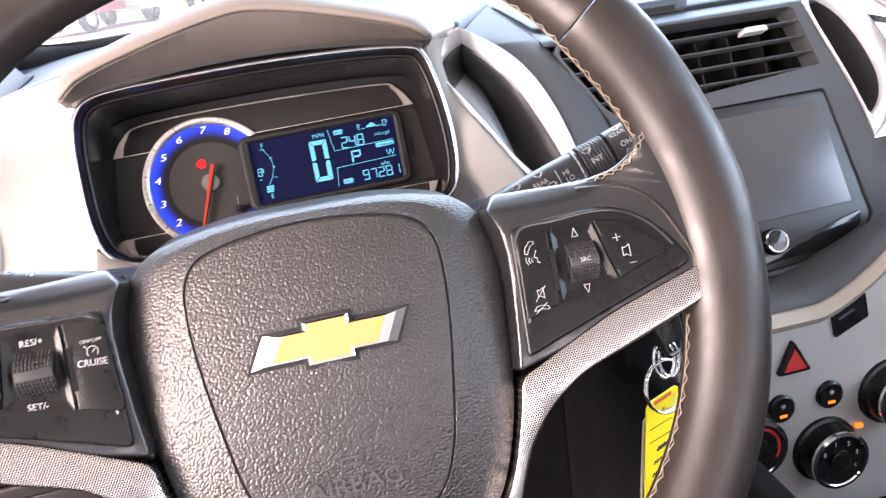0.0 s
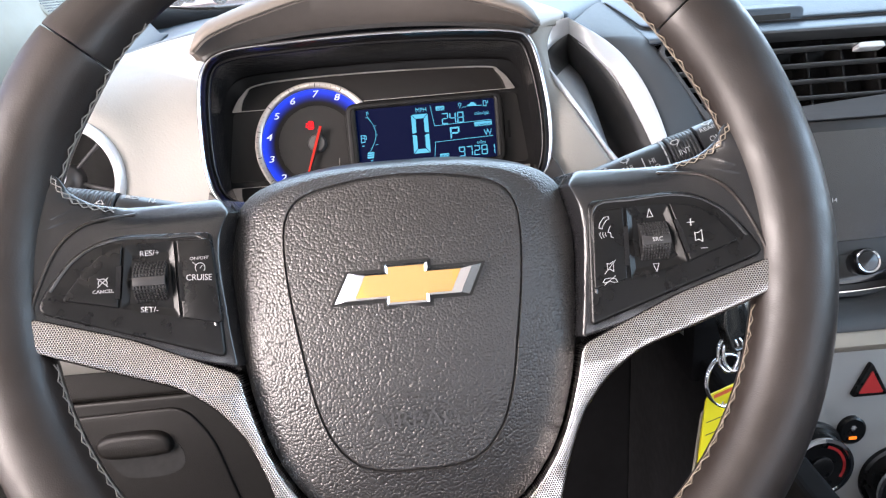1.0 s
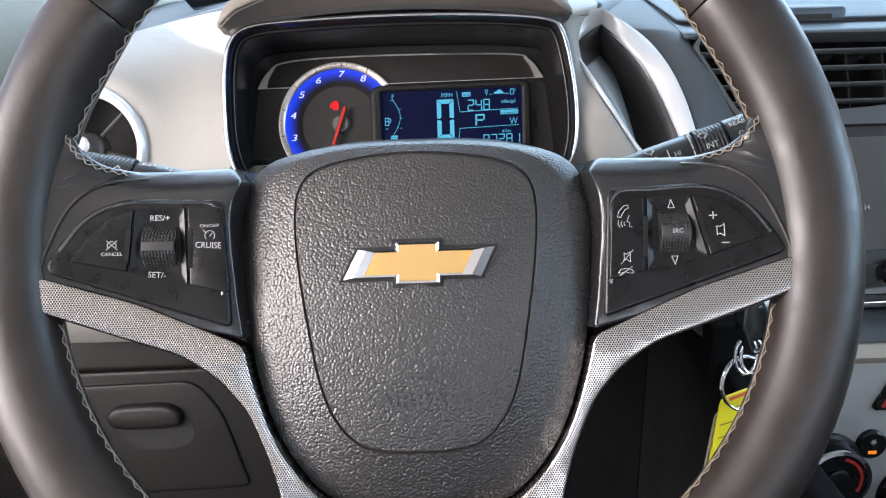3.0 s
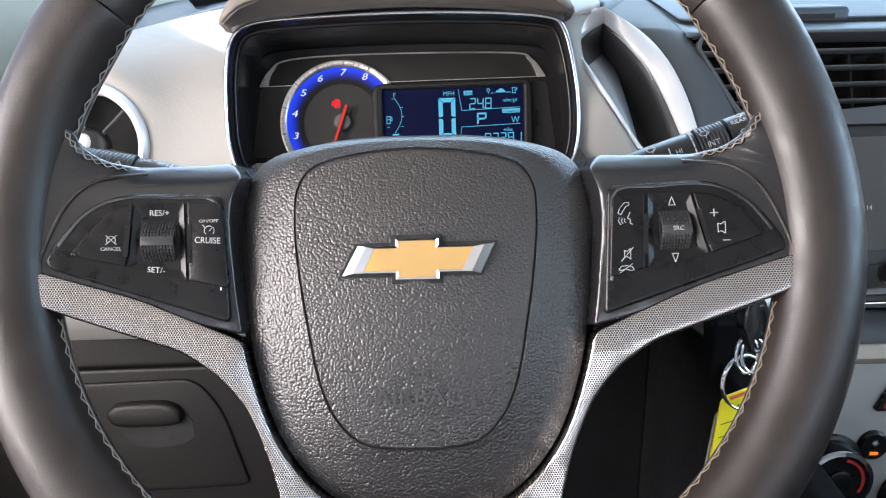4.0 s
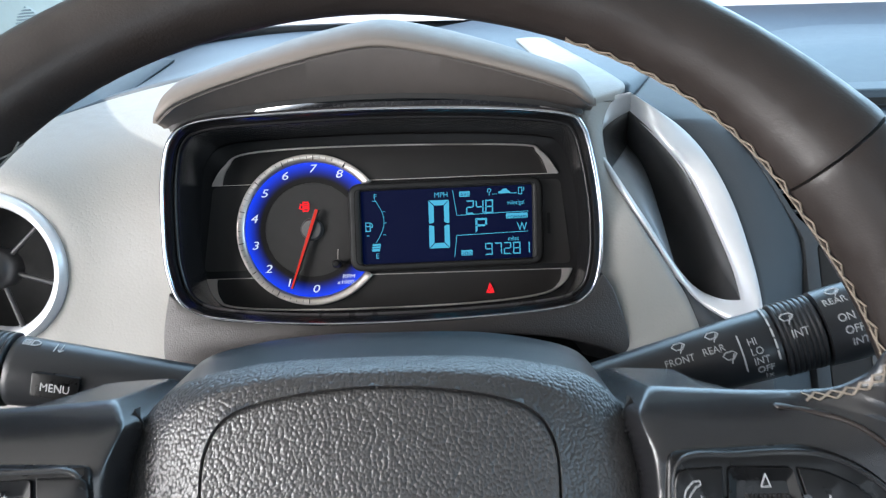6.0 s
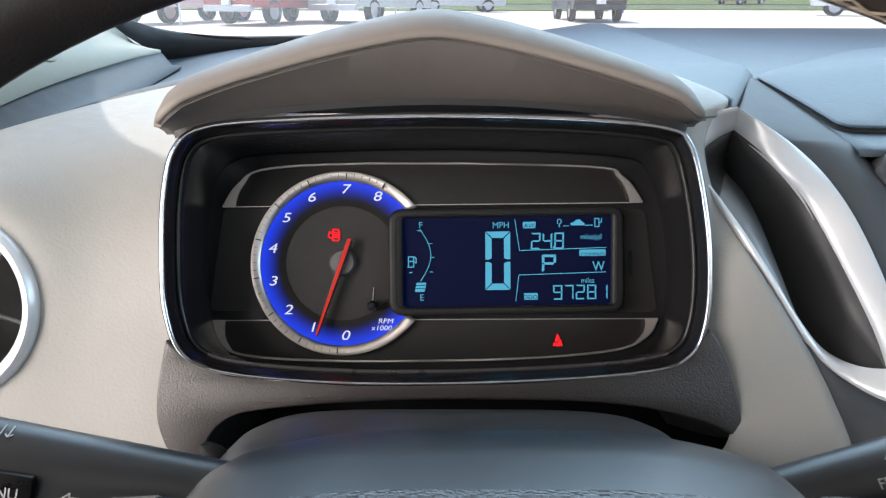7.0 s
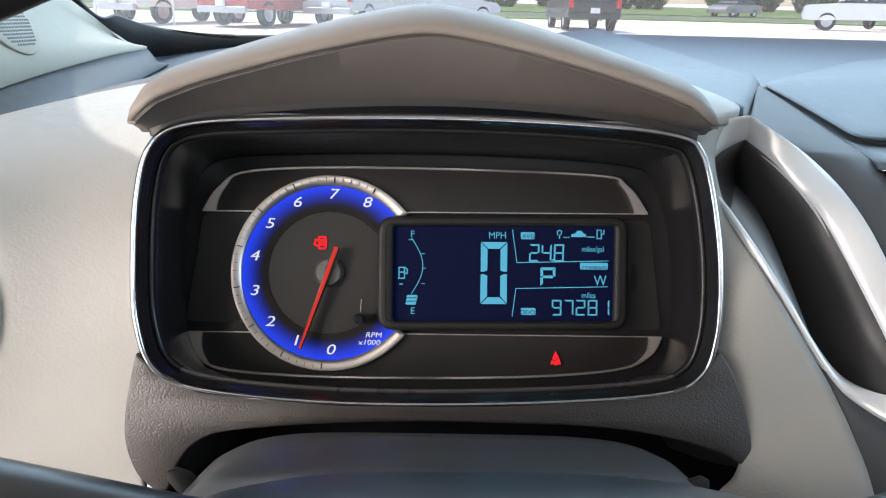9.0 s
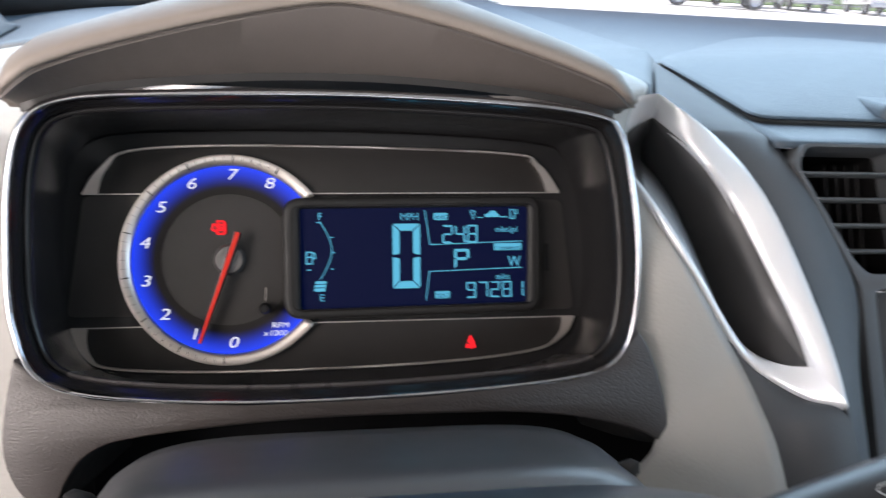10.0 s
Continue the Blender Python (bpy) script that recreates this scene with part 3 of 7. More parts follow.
tagged(part("raised_grid", badge_fill(), GOLD, fill, "fine raised gold grid", smooth=0), kind="stuff")

# spokes
def pad_edge(d, y0, y1):
    """The cover's right-hand outline, d outside it, from the height y0 up to y1."""
    ring = offset(pad_ring(half_out, 192), -d)
    return sorted([tuple(p) for p in ring if p[0] > 0 and y0 < p[1] < y1], key=lambda p: p[1])[::3]


spoke_r = pad_edge(0.0013, -0.020, 0.0585) + mm((84, 59.2), (92, 58.6), (112, 57.5), (127, 57.2), (136.5, 58.4), (143, 62.5), (147, 70), (156, 78), (168, 62), (172, 20), (166, 6), (120, -8))


def bowed(bm, k=1.35, a0=0.075, roll=False):
    """Bends a spoke part towards the driver at its outer end, and back along its upper edge."""
    lo, hi = min(v.co.x for v in bm.verts), max(v.co.x for v in bm.verts)
    for q in range(-17, 18):
        x = q * 0.010
        if lo < x < hi and hi - lo > 0.012:
            bmesh.ops.bisect_plane(bm, geom=bm.verts[:] + bm.edges[:] + bm.faces[:], plane_co=(x, 0, 0), plane_no=(1, 0, 0), dist=1e-6)
    if roll:
        for x in (0.0775, 0.0795, 0.0820, 0.0840, 0.0860, 0.0885):
            for q in (x, -x):
                if lo < q < hi:
                    bmesh.ops.bisect_plane(bm, geom=bm.verts[:] + bm.edges[:] + bm.faces[:], plane_co=(q, 0, 0), plane_no=(1, 0, 0), dist=1e-6)
    for y in (0.040, 0.046, 0.051, 0.055):
        if max(v.co.y for v in bm.verts) > y + 0.003:
            bmesh.ops.bisect_plane(bm, geom=bm.verts[:] + bm.edges[:] + bm.faces[:], plane_co=(0, y, 0), plane_no=(0, 1, 0), dist=1e-6)
    for v in bm.verts:
        x, deep = max(abs(v.co.x) - a0, 0), v.co.z < -0.010
        v.co.z += k * x * x - 0.014 * (max(v.co.y - 0.037, 0) / 0.02) ** 2 * (1 if abs(v.co.x) < 0.125 else max(1 - (abs(v.co.x) - 0.125) / 0.02, 0))
        v.co.z -= 0.005 * min(max((-v.co.y - 0.03) / 0.05, 0), 1)
        if roll and v.co.z > -0.03:
            edge = abs(v.co.x) - 0.0815 + 0.006 * min(max((v.co.y - 0.030) / 0.022, 0), 1)
            v.co.z -= 0.0014 * max(1 - max(edge, 0) / 0.009, 0) ** 2
        out = min(max((abs(v.co.x) - 0.104) / 0.026, 0), 1) if roll else 0
        if roll and deep and abs(v.co.x) < 0.092:
            v.co.x -= math.copysign(0.013 * (0.092 - abs(v.co.x)) / 0.016, v.co.x)
        if v.co.y > 0.05 and v.co.z < -0.02:
            v.co.y += 0.0035 * min((-v.co.z - 0.02) / 0.025, 1) * (1 - out)
        if deep and v.co.y > 0.05:
            v.co.y -= 0.026 * out * out * (3 - 2 * out)
    return bm


dense = lambda loop, n=4: [Vector(a).lerp(Vector(b), k / n) for a, b in zip(loop, list(loop[1:]) + [loop[0]]) for k in range(n)]
for flip in (False, True):
    f = mirrored if flip else list
    side = "right" if not flip else "left"
    out = dense(rounded(f(spoke_r), 0.003), 2)
    part("spoke", bowed(slab(out, -0.036, 0.0015, 0.0015), roll=True), SPOKE, wheel, "smooth black plastic spoke", smooth=75)
    gap = f(pad_edge(0.004, -0.078, 0.057) + pad_edge(-0.002, -0.078, 0.057)[::-1])
    # A near-black slab paints the shade between cover and spoke.
    part("shadow_gap", slab(gap, -0.030, -0.0150), RECESS_SHADE, wheel, smooth=0)
    panel = rounded(f(mm((84, 41.5), (126, 43.2), (141, 36), (152, 23), (158, 11.5), (120, -1.5), (80.5, -14.6))), [0.004, 0.010, 0.012, 0.010, 0.005, 0.01, 0.003], 6)
    panel = part("switch_panel", bowed(slab(dense(panel, 2), -0.004, 0.0030, 0.0015)), SWITCH, wheel, "black switch panel framed by a moulded ridge")
    # moulded ridge round the switches
    ridge = spline([(*p, 0.0028) for p in f(mm((84, 0), (85, 20), (87, 38.5), (104, 40.5), (126, 40.5), (141, 33), (151, 20)))], 8)
    part("ridge", bowed(tube(ridge, 0.0009, 8)), SPOKE, panel)
    # edge of the rim's leather round the spoke, with the seam's last stitches
    lap = spline([(*p, 0.0016) for p in f(mm((119, 53.2), (127, 52.0), (138.4, 48), (149, 37.5), (156.8, 20), (160, 8.6)))], 8)
    part("leather_edge", bowed(tube(lap, [0.0002] + [0.0008] * (len(lap) - 2) + [0.0002], 8)), LEATHER, wheel, smooth=60)
    seam, zigzag = spline(f(mm((150, 71), (146.4, 64.4), (141.5, 59.2), (135, 56.6), (128, 55.6))), 2), bmesh.new()
    for p, q in zip(seam, seam[1:]):
        p, q = Vector(p).to_2d(), Vector(q).to_2d()
        w = Vector((p.y - q.y, q.x - p.x)).normalized() * 0.0011
        for k in (1, -1):
            tube([(*(p + w * k), 0.0018), (*((p + q) / 2), 0.0023), (*(q - w * k), 0.0018)], [0.00024, 0.00030, 0.00024], 6, bm=zigzag)
    part("stitching", bowed(zigzag), THREAD_D if flip else THREAD_T, wheel, "cross stitching that ends on the spoke")
    # lower satin trim, from the rim down round the pad
    sat = f(mm((120, -2.6), (161.5, 10.2), (164.5, 8), (164, -3.5), (150, -9), (123.5, -18.6), (101, -26.2), (86, -37), (74.5, -51), (67, -69.5), (61.5, -88), (57, -110), (54, -146), (28, -146), (27, -103)) + pad_edge(0.0013, -0.100, -0.0150))
    part("satin_trim", bowed(slab(dense(rounded(sat, 0.006, 2), 2), -0.014, 0.0030, 0.0017)), SATIN, wheel, "dotted satin grey trim on the spoke")
    lower = f(mm((62, -50), (72, -60), (58, -90), (54, -150), (20, -150), (20, -95), (50, -80)))
    part("lower_arm", slab(lower, -0.026, -0.014, 0.003), SPOKE, wheel)
    z = 0.0045
    if not flip:
        b1 = rounded(mm((85.4, 36.6), (99.2, 37.2), (98.0, 5.0), (83.0, 1.5)), [0.004, 0.0005, 0.0005, 0.002])
        b2 = rounded(mm((100.6, 37.2), (118.2, 37.0), (124.6, 10.6), (99.6, 4.9)), 0.0012)
        b3 = rounded(mm((119.6, 36.9), (127, 36.2), (137.5, 31.2), (147.4, 18.0), (126.0, 10.8)), [0.0005, 0.004, 0.008, 0.002, 0.0005])
        roll_at, roll_w, roll_h = (0.1115, 0.0212), 0.0125, 0.0165
        slots = [mm((98.3, 28.5), (100.5, 28.5), (99.6, 11.0), (97.4, 11.0)), mm((120.5, 29.5), (122.6, 29.5), (126.4, 14.5), (124.4, 14.5))]
    else:
        b1 = rounded(mm((-84.0, 38.6), (-98.6, 38.6), (-97.6, 4.6), (-80.8, 0.6)), [0.0035, 0.0005, 0.0005, 0.003])
        b2 = rounded(mm((-100.0, 38.5), (-120.0, 37.8), (-122.8, 10.6), (-98.8, 4.8)), 0.0012)
        b3 = rounded(mm((-121.3, 37.7), (-129, 35.5), (-137.5, 28.0), (-146.6, 15.8), (-124.2, 11.0)), [0.0005, 0.004, 0.008, 0.002, 0.0005])
        roll_at, roll_w, roll_h = (-0.1100, 0.0215), 0.0135, 0.0170
        slots = [mm((-98.6, 29.0), (-96.6, 29.0), (-96.2, 12.0), (-98.2, 12.0)), mm((-121.8, 29.0), (-124, 29.0), (-125.0, 15.0), (-123.0, 15.0))]
    for b in (b1, b3):
        part("button", bowed(slab(dense(b, 2), 0.0, z, 0.0007)), SWITCH, panel)

    def dished(loop, at):
        """The plate round the roller, sloping in to it."""
        bm = bmesh.new()
        inner = [Vector(at) + Vector((sx * roll_w * 0.62, sy * roll_h * 0.60)) for sx, sy in ((-1, -1), (1, -1), (1, 1), (-1, 1))]
        loop = loop if area([tuple(p) for p in loop]) > 0 else loop[::-1]
        low = [bm.verts.new((*p, 0.0)) for p in loop]
        top = [bm.verts.new((*p, z)) for p in loop]
        n = len(loop)
        ring = []
        for p in loop:
            d = Vector(p) - Vector(at)
            k = min(roll_w * 0.62 / max(abs(d.x), 1e-6), roll_h * 0.60 / max(abs(d.y), 1e-6), 1.0)
            ring.append(bm.verts.new((at[0] + d.x * k, at[1] + d.y * k, z - 0.0022)))
        for a, b in ((low, top), (top, ring)):
            for i in range(n):
                bm.faces.new((a[i], a[(i + 1) % n], b[(i + 1) % n], b[i]))
        bm.faces.new(ring)
        bm.faces.new(low[::-1])
        return bowed(bm)
    part("roller_plate", dished(b2, roll_at), SWITCH, panel, smooth=12)
    for s in slots:
        part("slot", bowed(slab(s, z - 0.002, z + 0.0003)), PIANO, panel, smooth=0)
    # knurled roller
    bm = bmesh.new()
    nseg, rr = 16, roll_h * 0.56
    for i in range(nseg):
        a = radians(-78 + 156 * i / (nseg - 1))
        c = Vector((0, math.sin(a) * rr, math.cos(a) * rr - rr + 0.0076))
        if i in (0, nseg - 1):
            continue
        smoothband = 7 <= i <= 8
        cols = 1 if smoothband else 10
        for j in range(cols):
            x0 = roll_at[0] - roll_w / 2 + roll_w * j / cols
            x1 = x0 + roll_w / cols * (1.0 if smoothband else 0.64)
            q = block(x0 - roll_at[0], x1 - roll_at[0], -0.0006 * (1.9 if smoothband else 1.0), 0.0006 * (1.9 if smoothband else 1.0), -0.003, 0.0002 if smoothband else 0.0005, 0.0003)
            moved(q, Matrix.Translation((roll_at[0], roll_at[1] + c.y, c.z)) @ Matrix.Rotation(-a, 4, "X"))
            tmp = bpy.data.meshes.new("tmp")
            q.to_mesh(tmp)
            q.free()
            bm.from_mesh(tmp)
            bpy.data.meshes.remove(tmp)
    core = lathe([(0.0001, -roll_w / 2), (rr - 0.0004, -roll_w / 2), (rr - 0.0004, roll_w / 2), (0.0001, roll_w / 2)], 30)
    moved(core, Matrix.Translation((*roll_at, 0.0076 - rr)) @ Matrix.Rotation(radians(90), 4, "Y"))
    tmp = bpy.data.meshes.new("tmp")
    core.to_mesh(tmp)
    core.free()
    bm.from_mesh(tmp)
    bpy.data.meshes.remove(tmp)
    part("roller", bowed(bm), KNURL, panel, "knurled black roller", smooth=30)

    def raised(x):
        return z + 0.0002
    if not flip:
        letters("SRC", 0.0018, PRINT, panel, roll_at[0] + 0.0004, roll_at[1] + 0.0002, raised(0.1115) + 0.0034, bend=True)
        tri = lambda x, y, s: [(x - 0.0013, y - s * 0.0017), (x + 0.0013, y - s * 0.0017), (x, y + s * 0.0019), (x - 0.0013, y - s * 0.0017)]
        zz = raised(0.109)
        part("arrow_print", bowed(strokes([tri(0.1105, 0.0335, 1)], 0.00026, zz)), PRINT, panel)
        part("arrow_print", bowed(strokes([tri(0.1110, 0.0092, -1)], 0.00026, zz)), PRINT, panel)
        zz = raised(0.131)
        part("plus_print", bowed(strokes([mm((126.2, 27.8), (129.2, 27.8)), mm((127.7, 26.3), (127.7, 29.3))], 0.00036, zz)), PRINT, panel)
        part("minus_print", bowed(strokes([mm((130.9, 15.9), (133.7, 15.9))], 0.00036, zz)), PRINT, panel)
        part("speaker_print", bowed(strokes([mm((129.0, 19.4), (129.0, 23.2), (130.2, 22.8), (132.0, 24.0), (132.0, 18.8), (130.2, 20.0), (129.0, 19.4))], 0.00026, zz)), PRINT, panel)
        zz = raised(0.091)
        part("phone_print", bowed(strokes([mm((87.6, 28.8), (88.2, 31.0), (90.4, 33.4), (92.2, 33.6), (92.4, 32.4), (91.0, 31.8), (89.6, 29.9), (88.9, 28.3), (87.6, 28.8))], 0.00026, zz)), PRINT, panel)
        part("voice_print", bowed(strokes([mm((92.6, 29.2), (91.4, 26.6), (92.6, 26.2), (92.6, 24.4), (93.6, 24.0)), mm((88.0, 27.0), (87.6, 25.6), (88.4, 24.0)), mm((89.2, 26.8), (88.9, 25.6), (89.5, 24.4)), mm((90.3, 26.4), (90.1, 25.6), (90.5, 24.8))], 0.00026, zz)), PRINT, panel)
        part("mute_print", bowed(strokes([mm((89.6, 9.8), (89.6, 12.8), (90.7, 12.4), (92.2, 13.4), (92.2, 9.0), (90.7, 10.1), (89.6, 9.8)), mm((88.2, 8.2), (93.4, 14.0))], 0.00026, zz)), PRINT, panel)
        part("hang_up_print", bowed(strokes([mm((86.8, 4.4), (88.0, 6.0), (90.4, 6.2), (92.8, 5.6), (93.4, 4.2), (91.8, 4.2), (89.8, 4.8), (88.2, 4.3), (86.8, 4.4)), mm((87.4, 3.2), (92.8, 7.0))], 0.00026, zz)), PRINT, panel)
    else:
        zz = raised(0.110)
        letters("RES/+", 0.0024, PRINT, panel, -0.1100, 0.0337, zz, bend=True)
        letters("SET/-", 0.0024, PRINT, panel, -0.1112, 0.0092, zz, turn=-4, bend=True)
        letters("CRUISE", 0.0026, PRINT, panel, -0.0897, 0.0215, raised(0.09), turn=-3, wide=0.92, bend=True)
        letters("ON/OFF", 0.0013, PRINT, panel, -0.0892, 0.0300, raised(0.09), wide=1.2, bend=True)
        letters("CANCEL", 0.0014, PRINT, panel, -0.1297, 0.0185, raised(0.1345), wide=1.1, bend=True)
        dial = [(math.cos(radians(a)) * 0.0021 - 0.0890, math.sin(radians(a)) * 0.0021 + 0.0258) for a in range(-40, 225, 20)]
        part("gauge_print", bowed(strokes([dial, mm((-89.0, 25.6), (-88.0, 26.8)), mm((-92.0, 28.4), (-90.8, 27.2))], 0.00026, raised(0.09))), PRINT, panel)
        dial = [(math.cos(radians(a)) * 0.0018 - 0.1297, math.sin(radians(a)) * 0.0018 + 0.0222) for a in range(-40, 225, 20)]
        part("gauge_print", bowed(strokes([dial, mm((-131.8, 20.5), (-127.6, 24.3)), mm((-131.8, 24.3), (-127.6, 20.5))], 0.00025, raised(0.1345))), PRINT, panel)

part("hub", lathe([(0.0001, -0.075), (0.052, -0.075), (0.058, -0.04), (0.062, -0.018), (0.0001, -0.018)], 40), BLACK, wheel)


# ---- instrument cluster: local plane of the bezel, tilted back ----
BZ = pose(0, 0.2565, 1.02, 76)
CL = pose(0, 0.318, 1.01, 69)
cluster = thing("instrument_cluster", BZ, "lit instrument cluster with a blue rev counter and a display", "instrument cluster")
IN = BZ.inverted() @ CL
bez = [(-147, 12), (-145.5, 44), (-139.5, 66), (-124, 76.5), (-85, 80), (-17, 82), (50, 80.6), (92, 76.5), (104.5, 69), (111.5, 47), (116, 14), (115.2, -16), (107.5, -34.5), (86, -43), (21, -48), (-54, -49), (-115, -44.2), (-137.5, -34.5), (-145.6, -14)]
bez_out = spline(mm(*bez), 6, True)
ccw = bez_out if area([tuple(p) for p in bez_out]) > 0 else bez_out[::-1]
bez_loops = [(0.0, -0.016), (0.0, -0.002), (0.0006, 0.0004), (0.0016, 0.0014), (0.0028, 0.0016), (0.0038, 0.0006)]


def ring_skin(loops, bm=None):
    bm = bm or bmesh.new()
    rings = [[bm.verts.new((p[0], p[1], z)) for p in (offset(ccw, d) if d else ccw)] for d, z in loops]
    for a, b in zip(rings, rings[1:]):
        for i in range(len(a)):
            bm.faces.new((a[i], a[(i + 1) % len(a)], b[(i + 1) % len(a)], b[i]))
    return bm


solid(part("bezel", ring_skin(bez_loops), material("bezel_chrome", (0.38, 0.38, 0.40), 0.14, metal=1.0), cluster, "thin bright chrome bezel", smooth=60), 0.0008)
part("bezel_lip", ring_skin([(0.0038, 0.0004), (0.0043, -0.001), (0.0050, -0.004), (0.0056, -0.008)]), TUNNEL, cluster, smooth=60)


def tunnel():
    """The dark bowl inside the bezel: straight back at first, then curving in to the dials."""
    bm = bmesh.new()
    first = offset(ccw, 0.0055)
    rings = []
    for k in range(15):
        s = k / 14
        ring = []
        for p, q in zip(first, ccw):
            near = Vector((p[0], p[1], -0.008))
            far = IN @ Vector((q.x * 0.982 - 0.0005, q.y * (0.80 if q.y > 0 else 1.30), -0.0015))
            b = 1 - (1 - s) ** 1.5
            low = min(max(-q.y / 0.030, 0), 1)
            a = s ** 1.7 * (1 - low) + b * low
            ring.append(bm.verts.new((near.x + (far.x - near.x) * a, near.y + (far.y - near.y) * a, near.z + (far.z - near.z) * b)))
        rings.append(ring)
    for a, b in zip(rings, rings[1:]):
        for i in range(len(a)):
            f = bm.faces.new((a[i], a[(i + 1) % len(a)], b[(i + 1) % len(a)], b[i]))
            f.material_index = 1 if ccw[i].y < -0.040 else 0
    return bm


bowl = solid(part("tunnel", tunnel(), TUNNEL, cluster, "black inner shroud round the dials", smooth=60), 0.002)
# The bowl's floor gets a paler tone, for the light that lies on it.
bowl.data.materials.append(material("lit_tunnel_floor", (0.030, 0.0265, 0.027), 0.28, vary=0.03, spec=0.5))
dials = part("dial_plate", slab(spline(mm((-145, 0), (-142, 48), (-118, 70), (-20, 76), (85, 72), (106, 50), (114, 0), (110, -40), (84, -58), (-20, -64), (-114, -60), (-140, -40)), 6, True), -0.006, -0.0015), TUNNEL, cluster, "dark dial plate", m=IN)
# upper and lower sunk panels with bright edges
for loop, nm in ((mm((-134, 31.5), (-126, 44), (-108, 53.2), (-36, 56.2), (69, 54.6), (88, 48.8), (98.5, 34.6)), "upper_panel"),
                 (mm((-138.5, -31.2), (-133.5, -43.5), (-118, -50.6), (-60, -53.3), (27, -51.8), (82, -47), (100, -39.2), (106, -29.6)), "lower_panel")):
    line = spline(loop, 6)
    p = part(nm, slab([*line], -0.004, -0.0004, 0.0006), FACE, dials, "dark panel with a bright edge", smooth=40)
    part("bright_edge", tube([(q.x, q.y, 0.0002) for q in line], 0.0007, 6), TRIM, p, smooth=60)
    a, b = Vector(loop[0]), Vector(loop[-1])
    part("hairline", strokes([[a, b]], 0.0005, 0.0004), TRIM, p, smooth=0)
    # Crescents in the bright trim colour draw the glint at each corner.
    for s, run in ((1, line[:13]), (-1, line[::-1][:13])):
        inner = [q + Vector((s * 0.0068 * (1 - k / 12) ** 1.1, 0)) for k, q in enumerate(run)]
        fl = [*run, *inner[-2::-1]]
        part("corner_glint", slab(fl if area([tuple(q) for q in fl]) > 0 else fl[::-1], -0.0002, 0.0012), TRIM, p, smooth=0)
part("dial_ground", slab(rounded(mm((-141, -26), (106, -26), (100, 31), (-134, 31)), 0.004), -0.003, -0.0008), FACE, dials, smooth=0)

# rev counter
TX, TY = -0.0672, 0.0006
rev = part("rev_counter", lathe([(0.0001, 0.0006), (0.0462, 0.0006), (0.0462, -0.002), (0.0001, -0.002)], 72, at=(TX, TY, 0)), FACE, dials, "rev counter with a blue lit ring and red needle")


def arc_band(r0, r1, a0, a1, z, n=80, t=0.0004, bm=None):
    pts = [(TX + r1 * math.cos(radians(a0 + (a1 - a0) * i / n)), TY + r1 * math.sin(radians(a0 + (a1 - a0) * i / n))) for i in range(n + 1)]
    pts += [(TX + r0 * math.cos(radians(a1 + (a0 - a1) * i / n)), TY + r0 * math.sin(radians(a1 + (a0 - a1) * i / n))) for i in range(n + 1)]
    return slab(pts, z - t, z, bm=bm)


def blue_band():
    m = bpy.data.materials.new("blue_ring_light")
    m.use_nodes = True
    nt = m.node_tree
    b = nt.nodes["Principled BSDF"]
    b.inputs["Base Color"].default_value = (0.0130, 0.0116, 0.0110, 1)
    b.inputs["Roughness"].default_value = 0.5
    b.inputs["Specular IOR Level"].default_value = 0.1
    b.inputs["Emission Color"].default_value = (0.006, 0.055, 1.0, 1)
    tc = nt.nodes.new("ShaderNodeTexCoord")
    sub = nt.nodes.new("ShaderNodeVectorMath")
    sub.operation = "SUBTRACT"
    sub.inputs[1].default_value = (TX, TY, 0)
    nt.links.new(tc.outputs["Object"], sub.inputs[0])
    ln = nt.nodes.new("ShaderNodeVectorMath")
    ln.operation = "LENGTH"
    nt.links.new(sub.outputs[0], ln.inputs[0])
    mr = nt.nodes.new("ShaderNodeMapRange")
    mr.interpolation_type = "SMOOTHSTEP"
    mr.inputs["From Min"].default_value, mr.inputs["From Max"].default_value = 0.0340, 0.0475
    mr.inputs["To Min"].default_value, mr.inputs["To Max"].default_value = 0.0, 0.55
    nt.links.new(ln.outputs["Value"], mr.inputs["Value"])
    nt.links.new(mr.outputs[0], b.inputs["Emission Strength"])
    return m


part("blue_ring", arc_band(0.0315, 0.0455, 40, 322, 0.0009), blue_band(), rev, "ring lit blue from behind", smooth=0)


def bright_ring():
    bm = bmesh.new()
    n = 90
    rows = []
    for r, z in ((0.0452, 0.0010), (0.0456, 0.0022), (0.0498, 0.0032), (0.0506, 0.0030), (0.0508, 0.0)):
        rows.append([(TX + r * math.cos(radians(38 + 284 * i / n)), TY + r * math.sin(radians(38 + 284 * i / n)), z) for i in range(n + 1)])
    return loft(rows, bm=bm)


solid(part("bright_ring", bright_ring(), TRIM, rev, "bright bevelled ring", smooth=60), 0.0006)
ticks = bmesh.new()
for i in range(41):
    a = radians(267 - 204.5 * i / 40)
    r0, r1 = (0.0465, 0.0496) if i % 5 == 0 else (0.0475, 0.0494)
    w = 0.00028 if i % 5 == 0 else 0.0001
    c, s = math.cos(a), math.sin(a)
    slab([(TX + r0 * c + w * s, TY + r0 * s - w * c), (TX + r1 * c + w * s, TY + r1 * s - w * c), (TX + r1 * c - w * s, TY + r1 * s + w * c), (TX + r0 * c - w * s, TY + r0 * s + w * c)], 0.0028, 0.00352, bm=ticks)
part("scale_ticks", ticks, SWITCH, rev, smooth=0)
